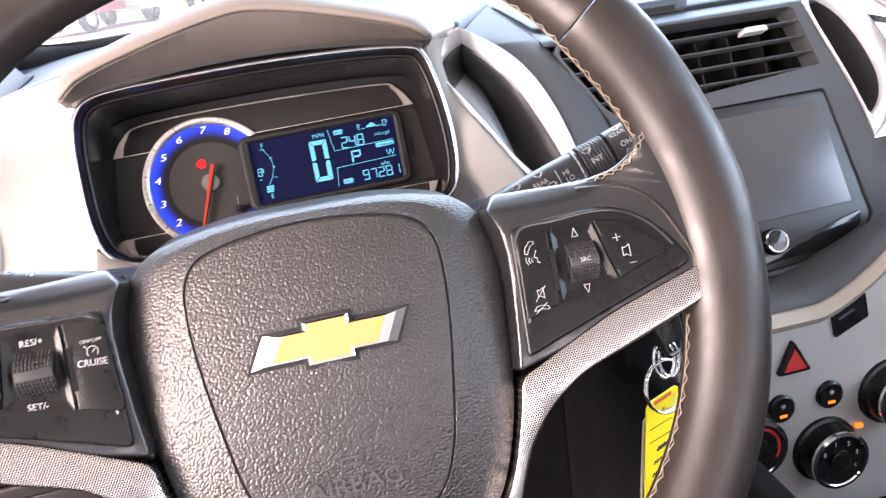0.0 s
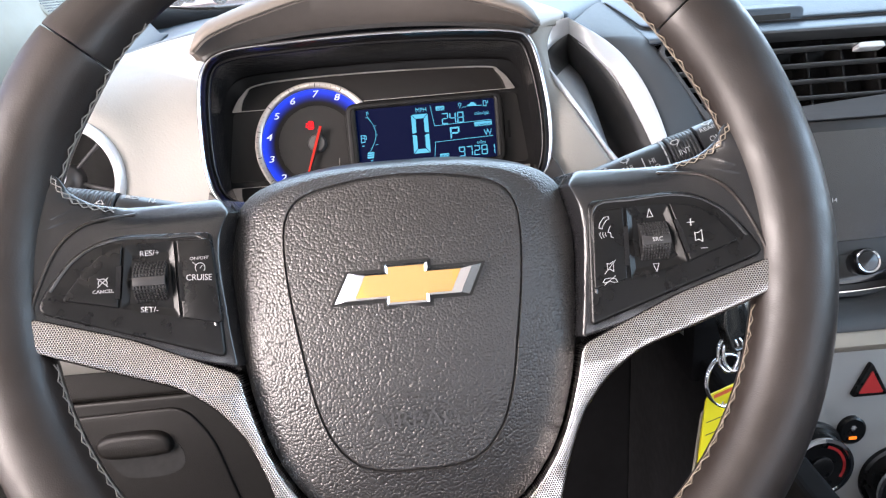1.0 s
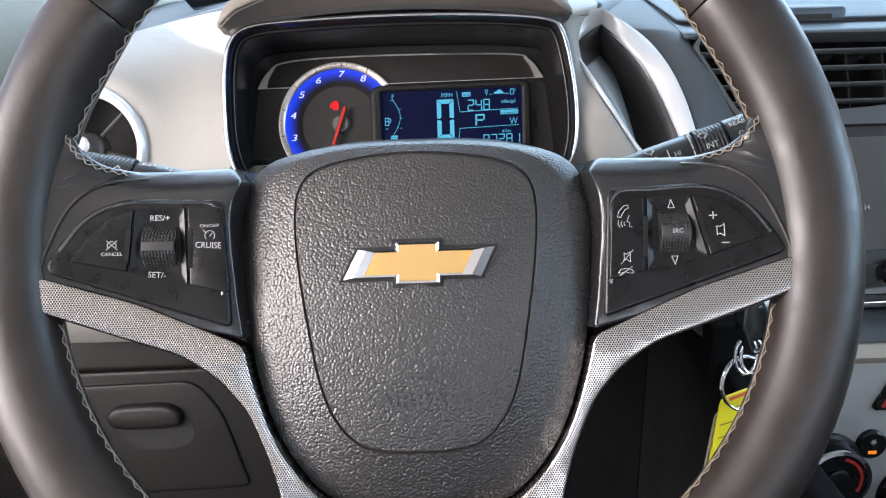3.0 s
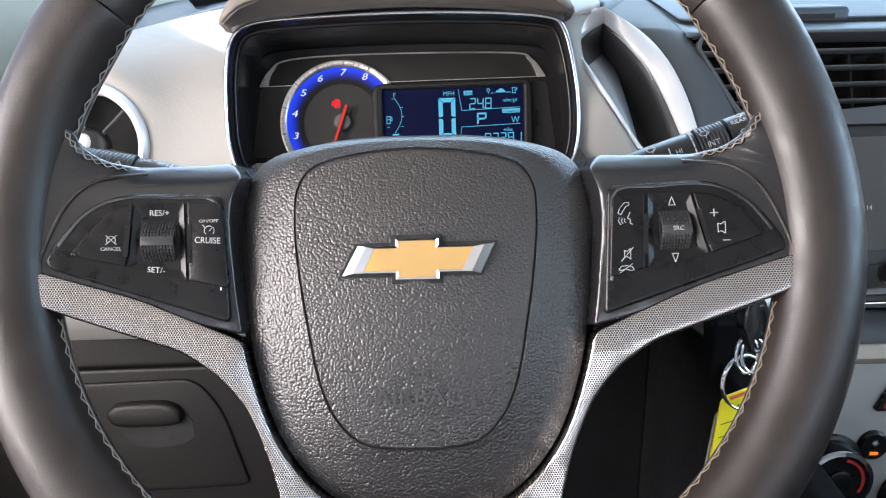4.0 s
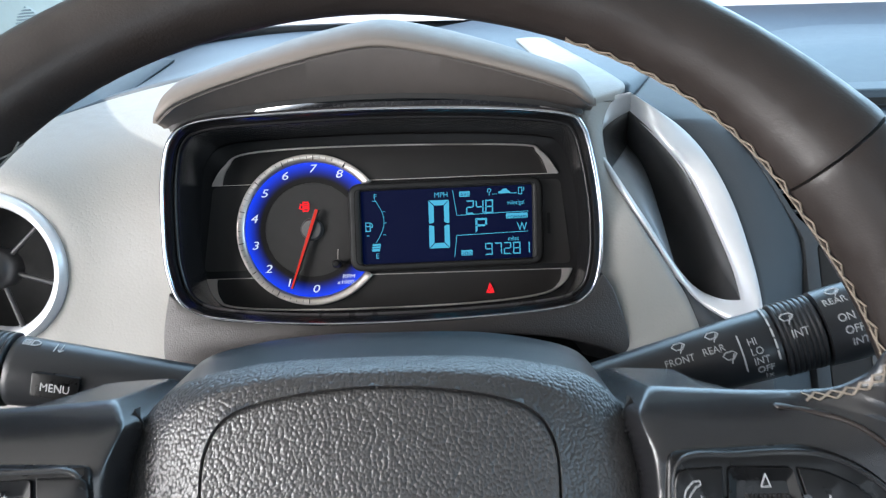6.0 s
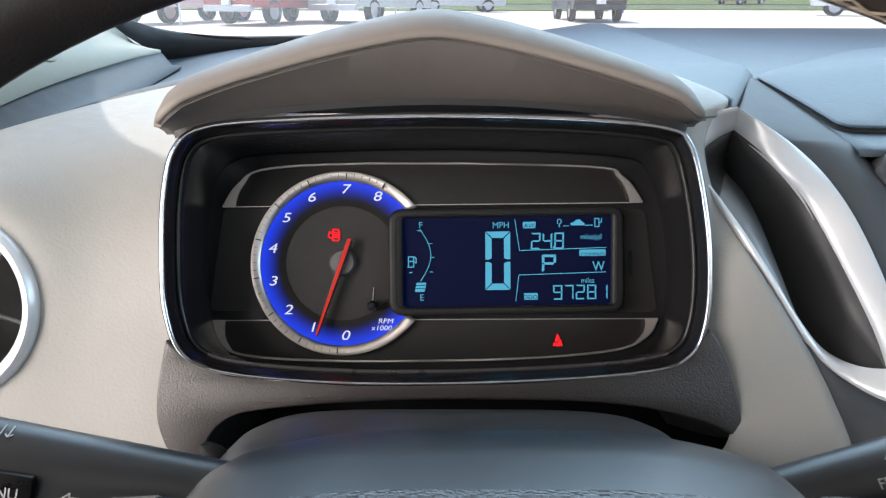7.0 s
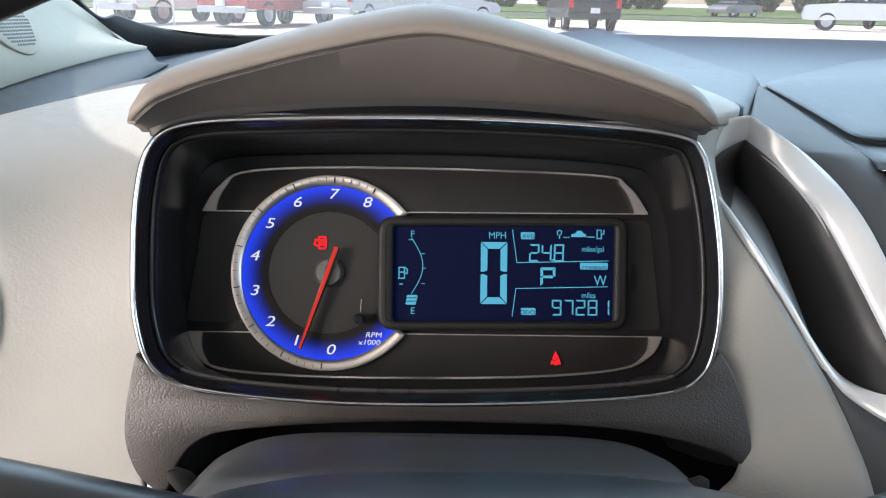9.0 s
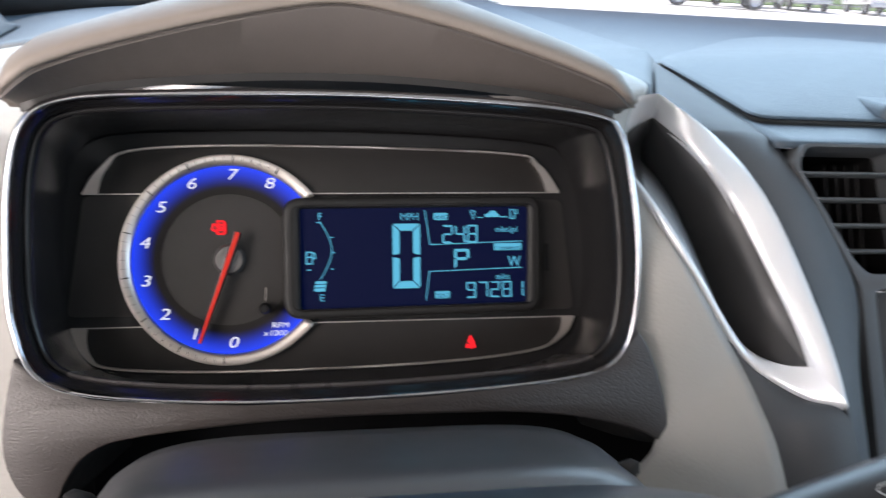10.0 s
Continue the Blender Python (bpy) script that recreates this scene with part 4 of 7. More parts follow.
for k, (a, b) in enumerate(mm((-65.8, -39.4), (-83.8, -35.0), (-97.2, -25.4), (-105.8, -9.6), (-106.4, 8.4), (-99.0, 25.4), (-85.2, 36.8), (-66.6, 41.4), (-48.8, 37.4))):
    letters(str(k), 0.0052, NUMERAL, rev, a, b, 0.0012, "lit white figure", shear=0.2, name="figure", wide=1.32)
letters("RPM", 0.0026, NUMERAL, rev, -0.0436, -0.0314, 0.0012, shear=0.15, wide=1.2)
letters("x1000", 0.0026, NUMERAL, rev, -0.0458, -0.0352, 0.0012, shear=0.15, wide=1.2)
na = Vector((-0.0803, -0.0385)) - Vector((TX, TY))
nd = na.normalized()
ns = Vector((-nd.y, nd.x))
hubp = Vector((TX, TY))
tailp = hubp - nd * 0.0135
needle = part("needle", slab([tailp + ns * 0.0009, hubp + ns * 0.0009, hubp + na + ns * 0.0005, hubp + na - ns * 0.0005, hubp - ns * 0.0009, tailp - ns * 0.0009], 0.0085, 0.0095), NEEDLE, rev, "slim red needle", smooth=0)
part("needle_spine", slab([tailp + ns * 0.0017, hubp + ns * 0.0017, hubp + na + ns * 0.0008, hubp + na - ns * 0.0008, hubp - ns * 0.0017, tailp - ns * 0.0017], 0.0062, 0.0086, 0.0006), BLACK, needle, "black spine of the needle", smooth=0)
part("needle_hub", lathe([(0.0075, 0.0008), (0.0075, 0.004), (0.0062, 0.0058), (0.0001, 0.0062)], 36, at=(TX, TY, 0)), material("hub_grey", (0.07, 0.067, 0.066), 0.4), rev, smooth=40)
part("trip_stem", lathe([(0.0026, 0.0), (0.0026, 0.010), (0.0018, 0.0115), (0.0001, 0.0116)], 20, at=(-0.0505, -0.0228, 0)), SWITCH, rev, "small black trip stem", smooth=40)
# a bright stroke that draws the glint above the stem
part("stem_glint", strokes([mm((-50.6, -19.5), (-50.3, -13.0))], 0.0004, 0.0013), TRIM, rev, smooth=0)
# door-ajar telltale
dz = 0.0014
part("door_telltale", strokes([mm((-73.0, 13.0), (-73.0, 19.0), (-70.0, 19.0), (-69.4, 17.8), (-69.4, 14.0), (-70.0, 13.0), (-73.0, 13.0)), mm((-73.0, 17.0), (-74.8, 17.6), (-75.4, 15.0), (-73.0, 14.0)), mm((-72.4, 17.4), (-70.2, 17.4)), mm((-72.4, 16.0), (-70.2, 16.0)), mm((-72.4, 14.8), (-70.2, 14.8))], 0.0009, dz), WARN, rev, "red door-ajar telltale", smooth=0)
belt = slab(mm((50.2, -39.6), (51.0, -38.0), (51.8, -39.6), (52.4, -40.4), (50.6, -42.9), (49.4, -42.0)), 0.0, 0.0008)
slab(mm((52.7, -40.8), (53.3, -43.2), (53.8, -44.8), (52.4, -44.6), (51.2, -45.2), (49.8, -44.6), (48.4, -44.8), (48.9, -43.0), (49.2, -42.5), (50.7, -43.5)), 0.0, 0.0008, bm=belt)
part("belt_telltale", belt, WARN, dials, "red seat-belt telltale", smooth=0)

# display
frame_loop = rounded(mm((-42.5, 30.2), (87.5, 32.6), (87.2, -26.4), (-41.5, -28.6)), 0.009)
window = rounded(mm((-34.2, 25.0), (80.4, 27.0), (79.6, -21.6), (-33.4, -23.8)), 0.002)
display = part("display", slab(frame_loop, -0.002, 0.0068, 0.0022, [window]), material("display_frame_plastic", (0.010, 0.010, 0.010), 0.55, spec=0.25), dials, "black framed display with cyan figures", smooth=40)
part("display_ground", slab(window, -0.001, 0.0036), LCDBACK, display, "dark blue display ground", smooth=0)
part("frame_ridge", tube([(p.x, p.y, 0.0064) for p in offset(frame_loop[::-1], 0.0042)], 0.0006, 6, True), TUNNEL, display, smooth=60)
LZ = 0.0038


def lcd(name, bm, x=0.0, y=0.0):
    return part(name, bm, LCDINK, display, smooth=0, m=pose(x, y, LZ, 0, 0, 1.0))


lcd("speed_figure", segment_digits("0", 0.0102, 0.0285, 0.002, 0.0040, 0.015), 0.0129, -0.0124)
lcd("mileage_figures", segment_digits("24.8", 0.0044, 0.0082, 0.0020, 0.0010, 0.04), 0.0365, 0.0086)
lcd("gear_figure", segment_digits("P", 0.0064, 0.0084, 0.002, 0.0016, 0.02), 0.0428, -0.0038)
lcd("odometer_reading", segment_digits("97281", 0.0042, 0.0072, 0.0020, 0.0009, 0.02), 0.0486, -0.0190)
lt = lambda s, h, x, y, w=1.0: letters(s, h, LCDINK, display, x, y, LZ + 0.0001, turn=1.0, wide=w)
lt("MPH", 0.0034, 0.0196, 0.0213, 0.95)
lt("miles/gal", 0.0028, 0.0692, 0.0152, 0.85)
lt("W", 0.0052, 0.0732, -0.0012, 0.85)
lt("miles", 0.0029, 0.0672, -0.0088, 0.85)
lt("F", 0.0034, -0.0245, 0.0212)
lt("E", 0.0034, -0.0236, -0.0185)
pill = lambda x, y, w, h: lcd("lit_label", slab(rounded([(x - w, y - h), (x + w, y - h), (x + w, y + h), (x - w, y + h)], 0.0007), 0, 0.0001))
for s, x, y, w in (("AVG", 0.0357, 0.0210, 0.0036), ("COMPASS", 0.0700, 0.0052, 0.0072), ("ODO", 0.0357, -0.0182, 0.0038)):
    pill(x, y, w, 0.0018)
    letters(s, 0.0021, LCDBACK, display, x, y + 0.0001, LZ + 0.0003, "dark letters on the lit label", turn=1.0, wide=1.1 if s != "COMPASS" else 1.0)
lcd("divider", strokes([mm((27.8, 24.0), (30.0, 7.0), (77.5, 8.0)), mm((27.4, -20.6), (29.4, -6.4), (77.0, -5.4))], 0.0004, 0))
gauge = [(-0.0245 + 0.0058 * math.sin(math.pi * i / 14) - 0.0 * i, 0.0195 - 0.0285 * i / 14) for i in range(15)]
lcd("fuel_scale", strokes([mm((-26, 18.8), (-23.6, 18.6)), gauge, mm((-19.6, 11.5), (-17.9, 11.5)), mm((-19.0, 4.0), (-17.2, 4.0)), mm((-19.4, -4.0), (-17.8, -4.0)), mm((-21.6, -10.4), (-22.6, -14.6), (-27.0, -14.6))], 0.0004, 0))
bars = bmesh.new()
for k in range(3):
    y = -0.0098 - k * 0.0017
    slab([(-0.0272 - k * 0.0003, y - 0.0013), (-0.0222 - k * 0.0003, y - 0.0013), (-0.0216 - k * 0.0003, y), (-0.0266 - k * 0.0003, y)], 0, 0.0001, bm=bars)
lcd("fuel_bars", bars)
lcd("pump_symbol", strokes([mm((-31.0, -1.2), (-31.0, 4.4), (-28.2, 4.4), (-28.2, -1.2), (-31.4, -1.2)), mm((-30.6, 2.0), (-28.6, 2.0)), mm((-28.0, 1.6), (-26.8, 1.2), (-26.8, 3.4), (-27.6, 4.2)), mm((-30.6, -4.2), (-29.2, -4.2))], 0.0006, 0))
lcd("trip_symbols", strokes([mm((51.2, 21.6), (51.2, 23.4), (52.4, 24.0), (53.4, 23.2), (53.0, 21.8), (52.2, 21.4), (52.2, 19.6)), mm((54.4, 20.2), (54.8, 20.2)), mm((55.6, 20.2), (56.0, 20.2)), mm((56.8, 20.2), (57.2, 20.2)), mm((66.4, 20.4), (70.4, 20.4)), mm((71.8, 19.6), (71.8, 24.0), (74.0, 24.0), (74.0, 19.6), (71.6, 19.6)), mm((74.4, 22.0), (75.4, 22.0), (75.4, 24.0))], 0.0005, 0))
lcd("car_symbol", slab(mm((58.4, 20.4), (58.4, 21.8), (60.2, 22.2), (61.6, 23.6), (63.8, 23.6), (64.8, 22.2), (66.0, 21.8), (66.0, 20.4)), 0, 0.0001))
part("side_mark", slab(rounded(mm((90.6, 8), (92.4, 8), (92.4, -6), (90.6, -6)), 0.0006), 0, 0.0012), TUNNEL, dials, smooth=0)

# dark trim under the bezel with the arch for the column
shroud = thing("cluster_surround", BZ, "grained dark brown surround below the instrument cluster", "dashboard trim")
arch = mm((-129.4, -86.6), (-126.3, -77.0), (-120.9, -68.4), (-113.5, -62.9), (-103.6, -60.0), (-79.3, -57.1), (-45.4, -54.9), (-13.2, -54.0), (19.2, -54.2), (51.9, -54.8), (76.3, -56.8), (98.0, -60.6), (118.0, -66.6), (129.0, -73.0))
right_side = mm((131.0, -69.5), (130.6, -62), (128.6, -52), (124.6, -39), (120.0, -28), (114.6, -20))
left_side = mm((-143.6, -26), (-146.5, -40), (-148.4, -52.5), (-148.3, -66), (-143.6, -79), (-136.5, -86.2), (-132.5, -87.6))
sur = [tuple(p) for p in spline(arch, 4) + spline(right_side, 4)] + mm((105, -34), (85, -41), (21, -46), (-54, -47), (-115, -42.5), (-135.5, -33)) + [tuple(p) for p in spline(left_side, 4)]
part("surround_panel", slab(sur, -0.02, 0.0015, 0.0010), UMBER, shroud, smooth=45)
# The arch's inner skin is painted near black for the shade inside it.
part("shaded_arch_return", loft([[(p.x * (1 - k * 0.10), p.y - 0.014 * k * max(p.x / 0.13, 0) ** 6, z) for p in spline(arch, 5)] for k, z in ((0, -0.0005), (0.25, -0.012), (0.6, -0.035), (1.0, -0.07))]), RECESS_SHADE, shroud, smooth=60)

# ---- hood over the cluster ----
hood = thing("cluster_hood", Matrix.Identity(4), "taupe vinyl hood with a peaked front edge over the cluster", "dashboard hood")
HX, HW = -0.0165, 0.1255


def hood_rows(u):
    s = abs(u)
    x = HX + HW * u
    q = s ** 1.35 if s > 0.06 else (0.06 ** 1.35) * (0.5 + 0.5 * (s / 0.06) ** 2)
    lean = 0.006 * u
    turn = 1 - math.sqrt(max(1 - (max(s - 0.91, 0) / 0.09) ** 2, 0))
    y0 = 0.278 - 0.012 * s * s + lean + 0.011 * turn
    tip = max(s - 0.72, 0) / 0.28
    low = (0.0055 if u < 0 else 0.0030) * tip ** 2
    zc = 1.1325 - 0.031 * q - 0.004 * max(s - 0.9, 0) / 0.1 - 0.6 * low
    zl = 1.1045 - 0.010 * s * s - low
    rows = [(x, y0 + 0.030, zl - 0.001), (x, y0 + 0.016, zl - 0.0022), (x, y0 + 0.0125, zl), (x, y0 + 0.0060, zl + (zc - zl) * 0.5), (x, y0, zc - 0.0012), (x, y0 + 0.0002, zc), (x, y0 + 0.003, zc + 0.0032)]
    top = 1.1425 - 0.034 * q - 0.009 * turn
    rows += [(x, y0 + 0.012, zc + 0.75 * (top - zc)), (x, y0 + 0.03, top), (x, y0 + 0.06, top - 0.001), (x, y0 + 0.10, top - 0.008), (x, y0 + 0.15, top - 0.022), (x, y0 + 0.22, top - 0.045)]
    return [Vector(p) for p in rows]


us = [math.sin(math.pi / 2 * (-1 + i / 48)) for i in range(97)]
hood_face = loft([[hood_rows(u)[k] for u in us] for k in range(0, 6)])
solid(part("hood_face", hood_face, HOOD_SHADED, hood, "front face of the hood, its shade put into the taupe", smooth=40), 0.003, 1.0)
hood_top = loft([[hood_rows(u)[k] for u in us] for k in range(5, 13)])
solid(part("hood_top", hood_top, HOOD, hood, "taupe top of the hood", smooth=60), 0.003, 1.0)
for s in (-1, 1):
    e = hood_rows(s)
    bm = bmesh.new()
    bm.faces.new([bm.verts.new(p) for p in e[1:]])
    solid(part("hood_end", bm, HOOD, hood, smooth=0), 0.004)
lip_rows = [[p + Vector((0, dy, dz)) for p in (hood_rows(u * 0.975)[2] for u in us)] for dy, dz in ((0.006, -0.0010), (0.0015, -0.0012), (0.0015, -0.0030), (0.012, -0.0036))]
solid(part("hood_lip", loft(lip_rows), LIP, hood, "narrow lip below the hood", smooth=40), 0.001, 1.0)
part("crease_stitch", tube([hood_rows(u)[5] + Vector((0, -0.0001, 0)) for u in us], 0.00035, 6), HOOD_SHADED, hood, smooth=60)


# ---- dashboard ----
dash = thing("dashboard", Matrix.Identity(4), "two-tone dashboard in beige vinyl and slate grey plastic", "dashboard")


def left_profile(x):
    s = min(max((-0.13 - x) / 0.20, 0), 1)
    zt, yt = 1.099 - 0.010 * s - 0.045 * s ** 2, 0.455 - 0.07 * s
    pts = [(0.275, 0.845), (0.246, 0.88), (0.244, 0.93), (0.252, 0.975), (0.266, 1.02), (0.292, 1.052 - 0.012 * s), (0.345, 1.078 - 0.024 * s * s - 0.004 * s), (yt, zt)]
    return pts


def beige_left():
    """The panel swells forward to the round vent and is open behind its ring."""
    bm = bmesh.new()
    cols = []
    for i in range(111):
        col = []
        line = spline(left_profile(-0.118 - 0.222 * i / 110), 14)
        for y, z in line:
            x0 = -0.1425 + 0.030 * min(max((z - 1.066) / 0.025, 0), 1)
            x = x0 + (-0.34 - x0) * i / 110
            d = math.hypot(x + 0.249, (z - 1.0115) * 1.03)
            w = 1 / (1 + (max(d - 0.047, 0) / 0.020) ** 2)
            w = max(w - 0.06, 0) / 0.94
            seat = 0.2525 + (z - 1.0115) * 0.249 + 0.004
            bend = 0.05 * max((-0.30 - x) / 0.04, 0) ** 2
            col.append((bm.verts.new((x, y * (1 - w) + seat * w + bend * (1 - w), z)), d))
        cols.append(col)
    for a, b in zip(cols, cols[1:]):
        for (p, dp), (q, dq), (r, dr), (t, dt) in zip(a, a[1:], b[1:], b):
            if min(dp, dq, dr, dt) > 0.0415:
                bm.faces.new((p, q, r, t))
    bmesh.ops.delete(bm, geom=[v for v in bm.verts if not v.link_faces], context="VERTS")
    return bm


solid(part("beige_panel", beige_left(), BEIGE, dash, "light beige grained panel", smooth=60), 0.004, 1.0)
right_l = spline([(0.0980, 0.6200, 1.1040), (0.1000, 0.4520, 1.1010), (0.1040, 0.3700, 1.0950), (0.1060, 0.3300, 1.0860), (0.1070, 0.3200, 1.0800), (0.1090, 0.3100, 1.0740), (0.1120, 0.2800, 1.0450), (0.1135, 0.2670, 1.0150), (0.1145, 0.2610, 0.9920), (0.1170, 0.2540, 0.9720), (0.1270, 0.2440, 0.9560), (0.1240, 0.2380, 0.9440), (0.1110, 0.2340, 0.9280), (0.0980, 0.2200, 0.8850)], 6)
right_r = spline([(0.1260, 0.6200, 1.1040), (0.1330, 0.4500, 1.1020), (0.1405, 0.3660, 1.0985), (0.1420, 0.3360, 1.0950), (0.1310, 0.3290, 1.0895), (0.1215, 0.3120, 1.0740), (0.1225, 0.2880, 1.0525), (0.1350, 0.2640, 1.0310), (0.1475, 0.2572, 1.0125), (0.1580, 0.2527, 0.9960), (0.1650, 0.2470, 0.9840), (0.1690, 0.2345, 0.9725), (0.1740, 0.2150, 0.9500), (0.1820, 0.1855, 0.8900)], 6)


def between(a, b, n, bulge):
    return loft([[p.lerp(q, k / n) + Vector((0, -1, 0.5)).normalized() * bulge * math.sin(math.pi * k / n) for p, q in zip(a, b)] for k in range(n + 1)])


solid(part("beige_strip", between(right_l, right_r, 10, 0.0025), BEIGE, dash, "light beige strip beside the cluster", smooth=60), 0.003, 1.0)

part("backing", block(-0.20, 0.128, 0.395, 0.43, 0.80, 1.060), BLACK, dash, smooth=0)
# slate top pad reaching to the windscreen
def top_z(x, y):
    crown = 1.099 - 0.009 * min(max((y - 0.46) / 0.5, 0), 1)
    s = max(-0.13 - x, 0) / 0.20
    k = min(max((x - 0.02) / 0.17, 0), 1)
    crown = crown * (1 - k) + (1.0985 + 0.0155 * min(max((y - 0.52) / 0.48, 0), 1)) * k
    s = min(s, 1.1)
    return crown - (0.010 * s + 0.045 * s ** 2) * (1 if y < 0.6 else max(1 - (y - 0.6) / 0.5, 0))


def top_pad():
    cols = []
    for x in sorted([-0.42 + 0.54 * i / 60 for i in range(61)] + [0.1235 + 0.0835 * i / 40 for i in range(41)]):
        s = min(max((-0.13 - x) / 0.20, 0), 1)
        v = min(max((x - 0.1425) / 0.064, 0), 1)
        w = min(max((x - 0.1375) / 0.0050, 0), 1)
        y0 = (0.452 - 0.07 * s) * (1 - w) + (0.3370 + 0.1410 * v) * w
        dip = w * (0.0050 - 0.0020 * v)
        col = [(x, y0 + 0.006, top_z(x, y0) - 0.024 + 0.019 * min(w * 6, 1) - dip), (x, y0, top_z(x, y0) - 0.004 - dip), (x, y0 + 0.003, top_z(x, y0) + 0.0008 - dip)]
        for k in range(1, 25):
            y = y0 + 0.003 + (1.02 - y0) * (k / 24) ** 1.4
            col.append((x, y, top_z(x, y) + 0.0015 - dip * max(1 - (y - y0) / max(0.486 - y0, 0.008), 0)))
        cols.append(col)
    return loft(cols)


solid(part("top_pad", top_pad(), DASH, dash, "slate grey grained top pad", smooth=60), 0.004, 1.0)

# pocket beside the cluster, framed in satin silver
PN = Vector((0.086, -0.70, 0.71)).normalized()
c_out = spline([(0.1425, 0.3255, 1.0945), (0.1525, 0.3180, 1.0880), (0.1630, 0.3135, 1.0810), (0.1740, 0.3110, 1.0728), (0.1830, 0.3020, 1.0628), (0.1915, 0.2895, 1.0485), (0.1985, 0.2750, 1.0300), (0.2012, 0.2560, 1.0120), (0.2018, 0.2380, 0.9965), (0.2000, 0.2207, 0.9817), (0.1990, 0.2164, 0.9781)], 8)
c_in = spline([(0.1445, 0.3300, 1.0830), (0.1500, 0.3180, 1.0780), (0.1570, 0.3070, 1.0710), (0.1640, 0.3000, 1.0632), (0.1740, 0.2955, 1.0505), (0.1820, 0.2840, 1.0340), (0.1870, 0.2690, 1.0190), (0.1915, 0.2510, 1.0020), (0.1930, 0.2382, 0.9893), (0.1927, 0.2358, 0.9872)], 8)
LOW_OUT = [(0.1205, 0.2900, 1.0555), (0.1255, 0.2775, 1.0475), (0.1315, 0.2680, 1.0385), (0.1385, 0.2615, 1.0270), (0.1475, 0.2570, 1.0140), (0.1525, 0.2545, 1.0060), (0.1580, 0.2525, 0.9975), (0.1640, 0.2508, 0.9890), (0.1705, 0.2475, 0.9815), (0.1780, 0.2425, 0.9775), (0.1851, 0.2333, 0.9750), (0.1923, 0.2231, 0.9749), (0.1990, 0.2164, 0.9781)]
LOW_IN = [(0.1245, 0.2860, 1.0550), (0.1305, 0.2755, 1.0455), (0.1365, 0.2690, 1.0362), (0.1445, 0.2625, 1.0240), (0.1535, 0.2575, 1.0090), (0.1610, 0.2555, 0.9990), (0.1710, 0.2545, 0.9875), (0.1790, 0.2500, 0.9840), (0.1868, 0.2427, 0.9835), (0.1927, 0.2358, 0.9872)]
TOP_IN = [(0.1445, 0.3300, 1.0830), (0.1340, 0.3305, 1.0775), (0.1235, 0.3245, 1.0695), (0.1205, 0.3050, 1.0630), LOW_IN[0]]
TOP_OUT = [(0.1425, 0.3255, 1.0945), (0.1290, 0.3310, 1.0910), (0.1150, 0.3280, 1.0800), (0.1135, 0.3080, 1.0680), LOW_OUT[0]]


def evenly(line, n=72):
    """The same line with points at equal steps."""
    run = [0.0]
    for a, b in zip(line, line[1:]):
        run.append(run[-1] + (b - a).length)
    at = np.linspace(0, run[-1], n)
    pts = np.array([np.interp(at, run, [q[k] for q in line]) for k in range(3)]).T
    for _ in range(10):
        pts[1:-1] = 0.25 * pts[:-2] + 0.5 * pts[1:-1] + 0.25 * pts[2:]
    return [Vector(p) for p in pts]


c_out, c_in = evenly(c_out), evenly(c_in)
c_left_out = evenly(spline(TOP_OUT, 8), 24) + evenly(spline(LOW_OUT, 8), 49)[1:]
c_left_in = evenly(spline(TOP_IN, 8), 24) + evenly(spline(LOW_IN, 8), 49)[1:]


def band(a, b, lift):
    prof = [(-0.04, -0.8), (0.0, 0.35), (0.10, 0.8), (0.30, 1.0), (0.55, 0.95), (0.85, 0.6), (1.0, 0.2), (1.04, -0.8)]
    rows = []
    for s, h in prof:
        rows.append([p.lerp(q, s) + PN * (lift * h + (0.0015 if h > 0 else 0)) for p, q in zip(a, b)])
    return loft(rows)


part("pocket_frame", band(c_out, c_in, 0.0022), SILVER, dash, "satin silver frame round the open pocket", smooth=60)
part("pocket_frame", band(c_left_out, c_left_in, 0.0022), SILVER, dash, "satin silver frame round the open pocket", smooth=60)


# the deep pocket: a dark hollow, with a side wall, coloured pale for the light on it, that ends in a point on its upper
# crease
POCKET = material("pocket_plastic", (0.034, 0.034, 0.035), 0.5)
low_in = spline(LOW_IN, 8)
crease_low = Vector((0.1500, 0.3500, 1.0575))
meet = 38
wall_edge = evenly(spline([crease_low, (0.1555, 0.3200, 1.0430), (0.1580, 0.2880, 1.0220), tuple(low_in[meet])], 8), 40)
crease = [Vector(c_in[0]).lerp(crease_low, k / 10) for k in range(10)]
solid(part("pocket_side", loft([evenly(low_in[:meet + 1], 40), wall_edge]), material("lit_pocket_side", (0.20, 0.21, 0.22), 0.42, metal=0.2), dash, "side wall in the pocket, its light put into a pale grey", smooth=60), 0.0006, 0.0)
top_in = evenly(c_left_in[:24], 24)
solid(part("pocket_liner", loft([top_in, evenly(crease + [crease_low, (crease_low + low_in[0]) / 2, low_in[0]], 24)]), POCKET, dash, "dark upper corner of the pocket", smooth=30), 0.0006, 0.0)


def pocket_hollow():
    a = evenly(crease + wall_edge + low_in[meet:])
    rows = []
    for k in range(13):
        s = k / 12
        rows.append([p.lerp(q, s) - PN * 0.034 * math.sin(math.pi * s) ** 0.8 * min(min(i, 71 - i) / 14, 1.0) for i, (p, q) in enumerate(zip(a, c_in))])
    return loft(rows)


solid(part("pocket_liner", pocket_hollow(), POCKET, dash, "dark open pocket", smooth=40), 0.0006, 0.0)

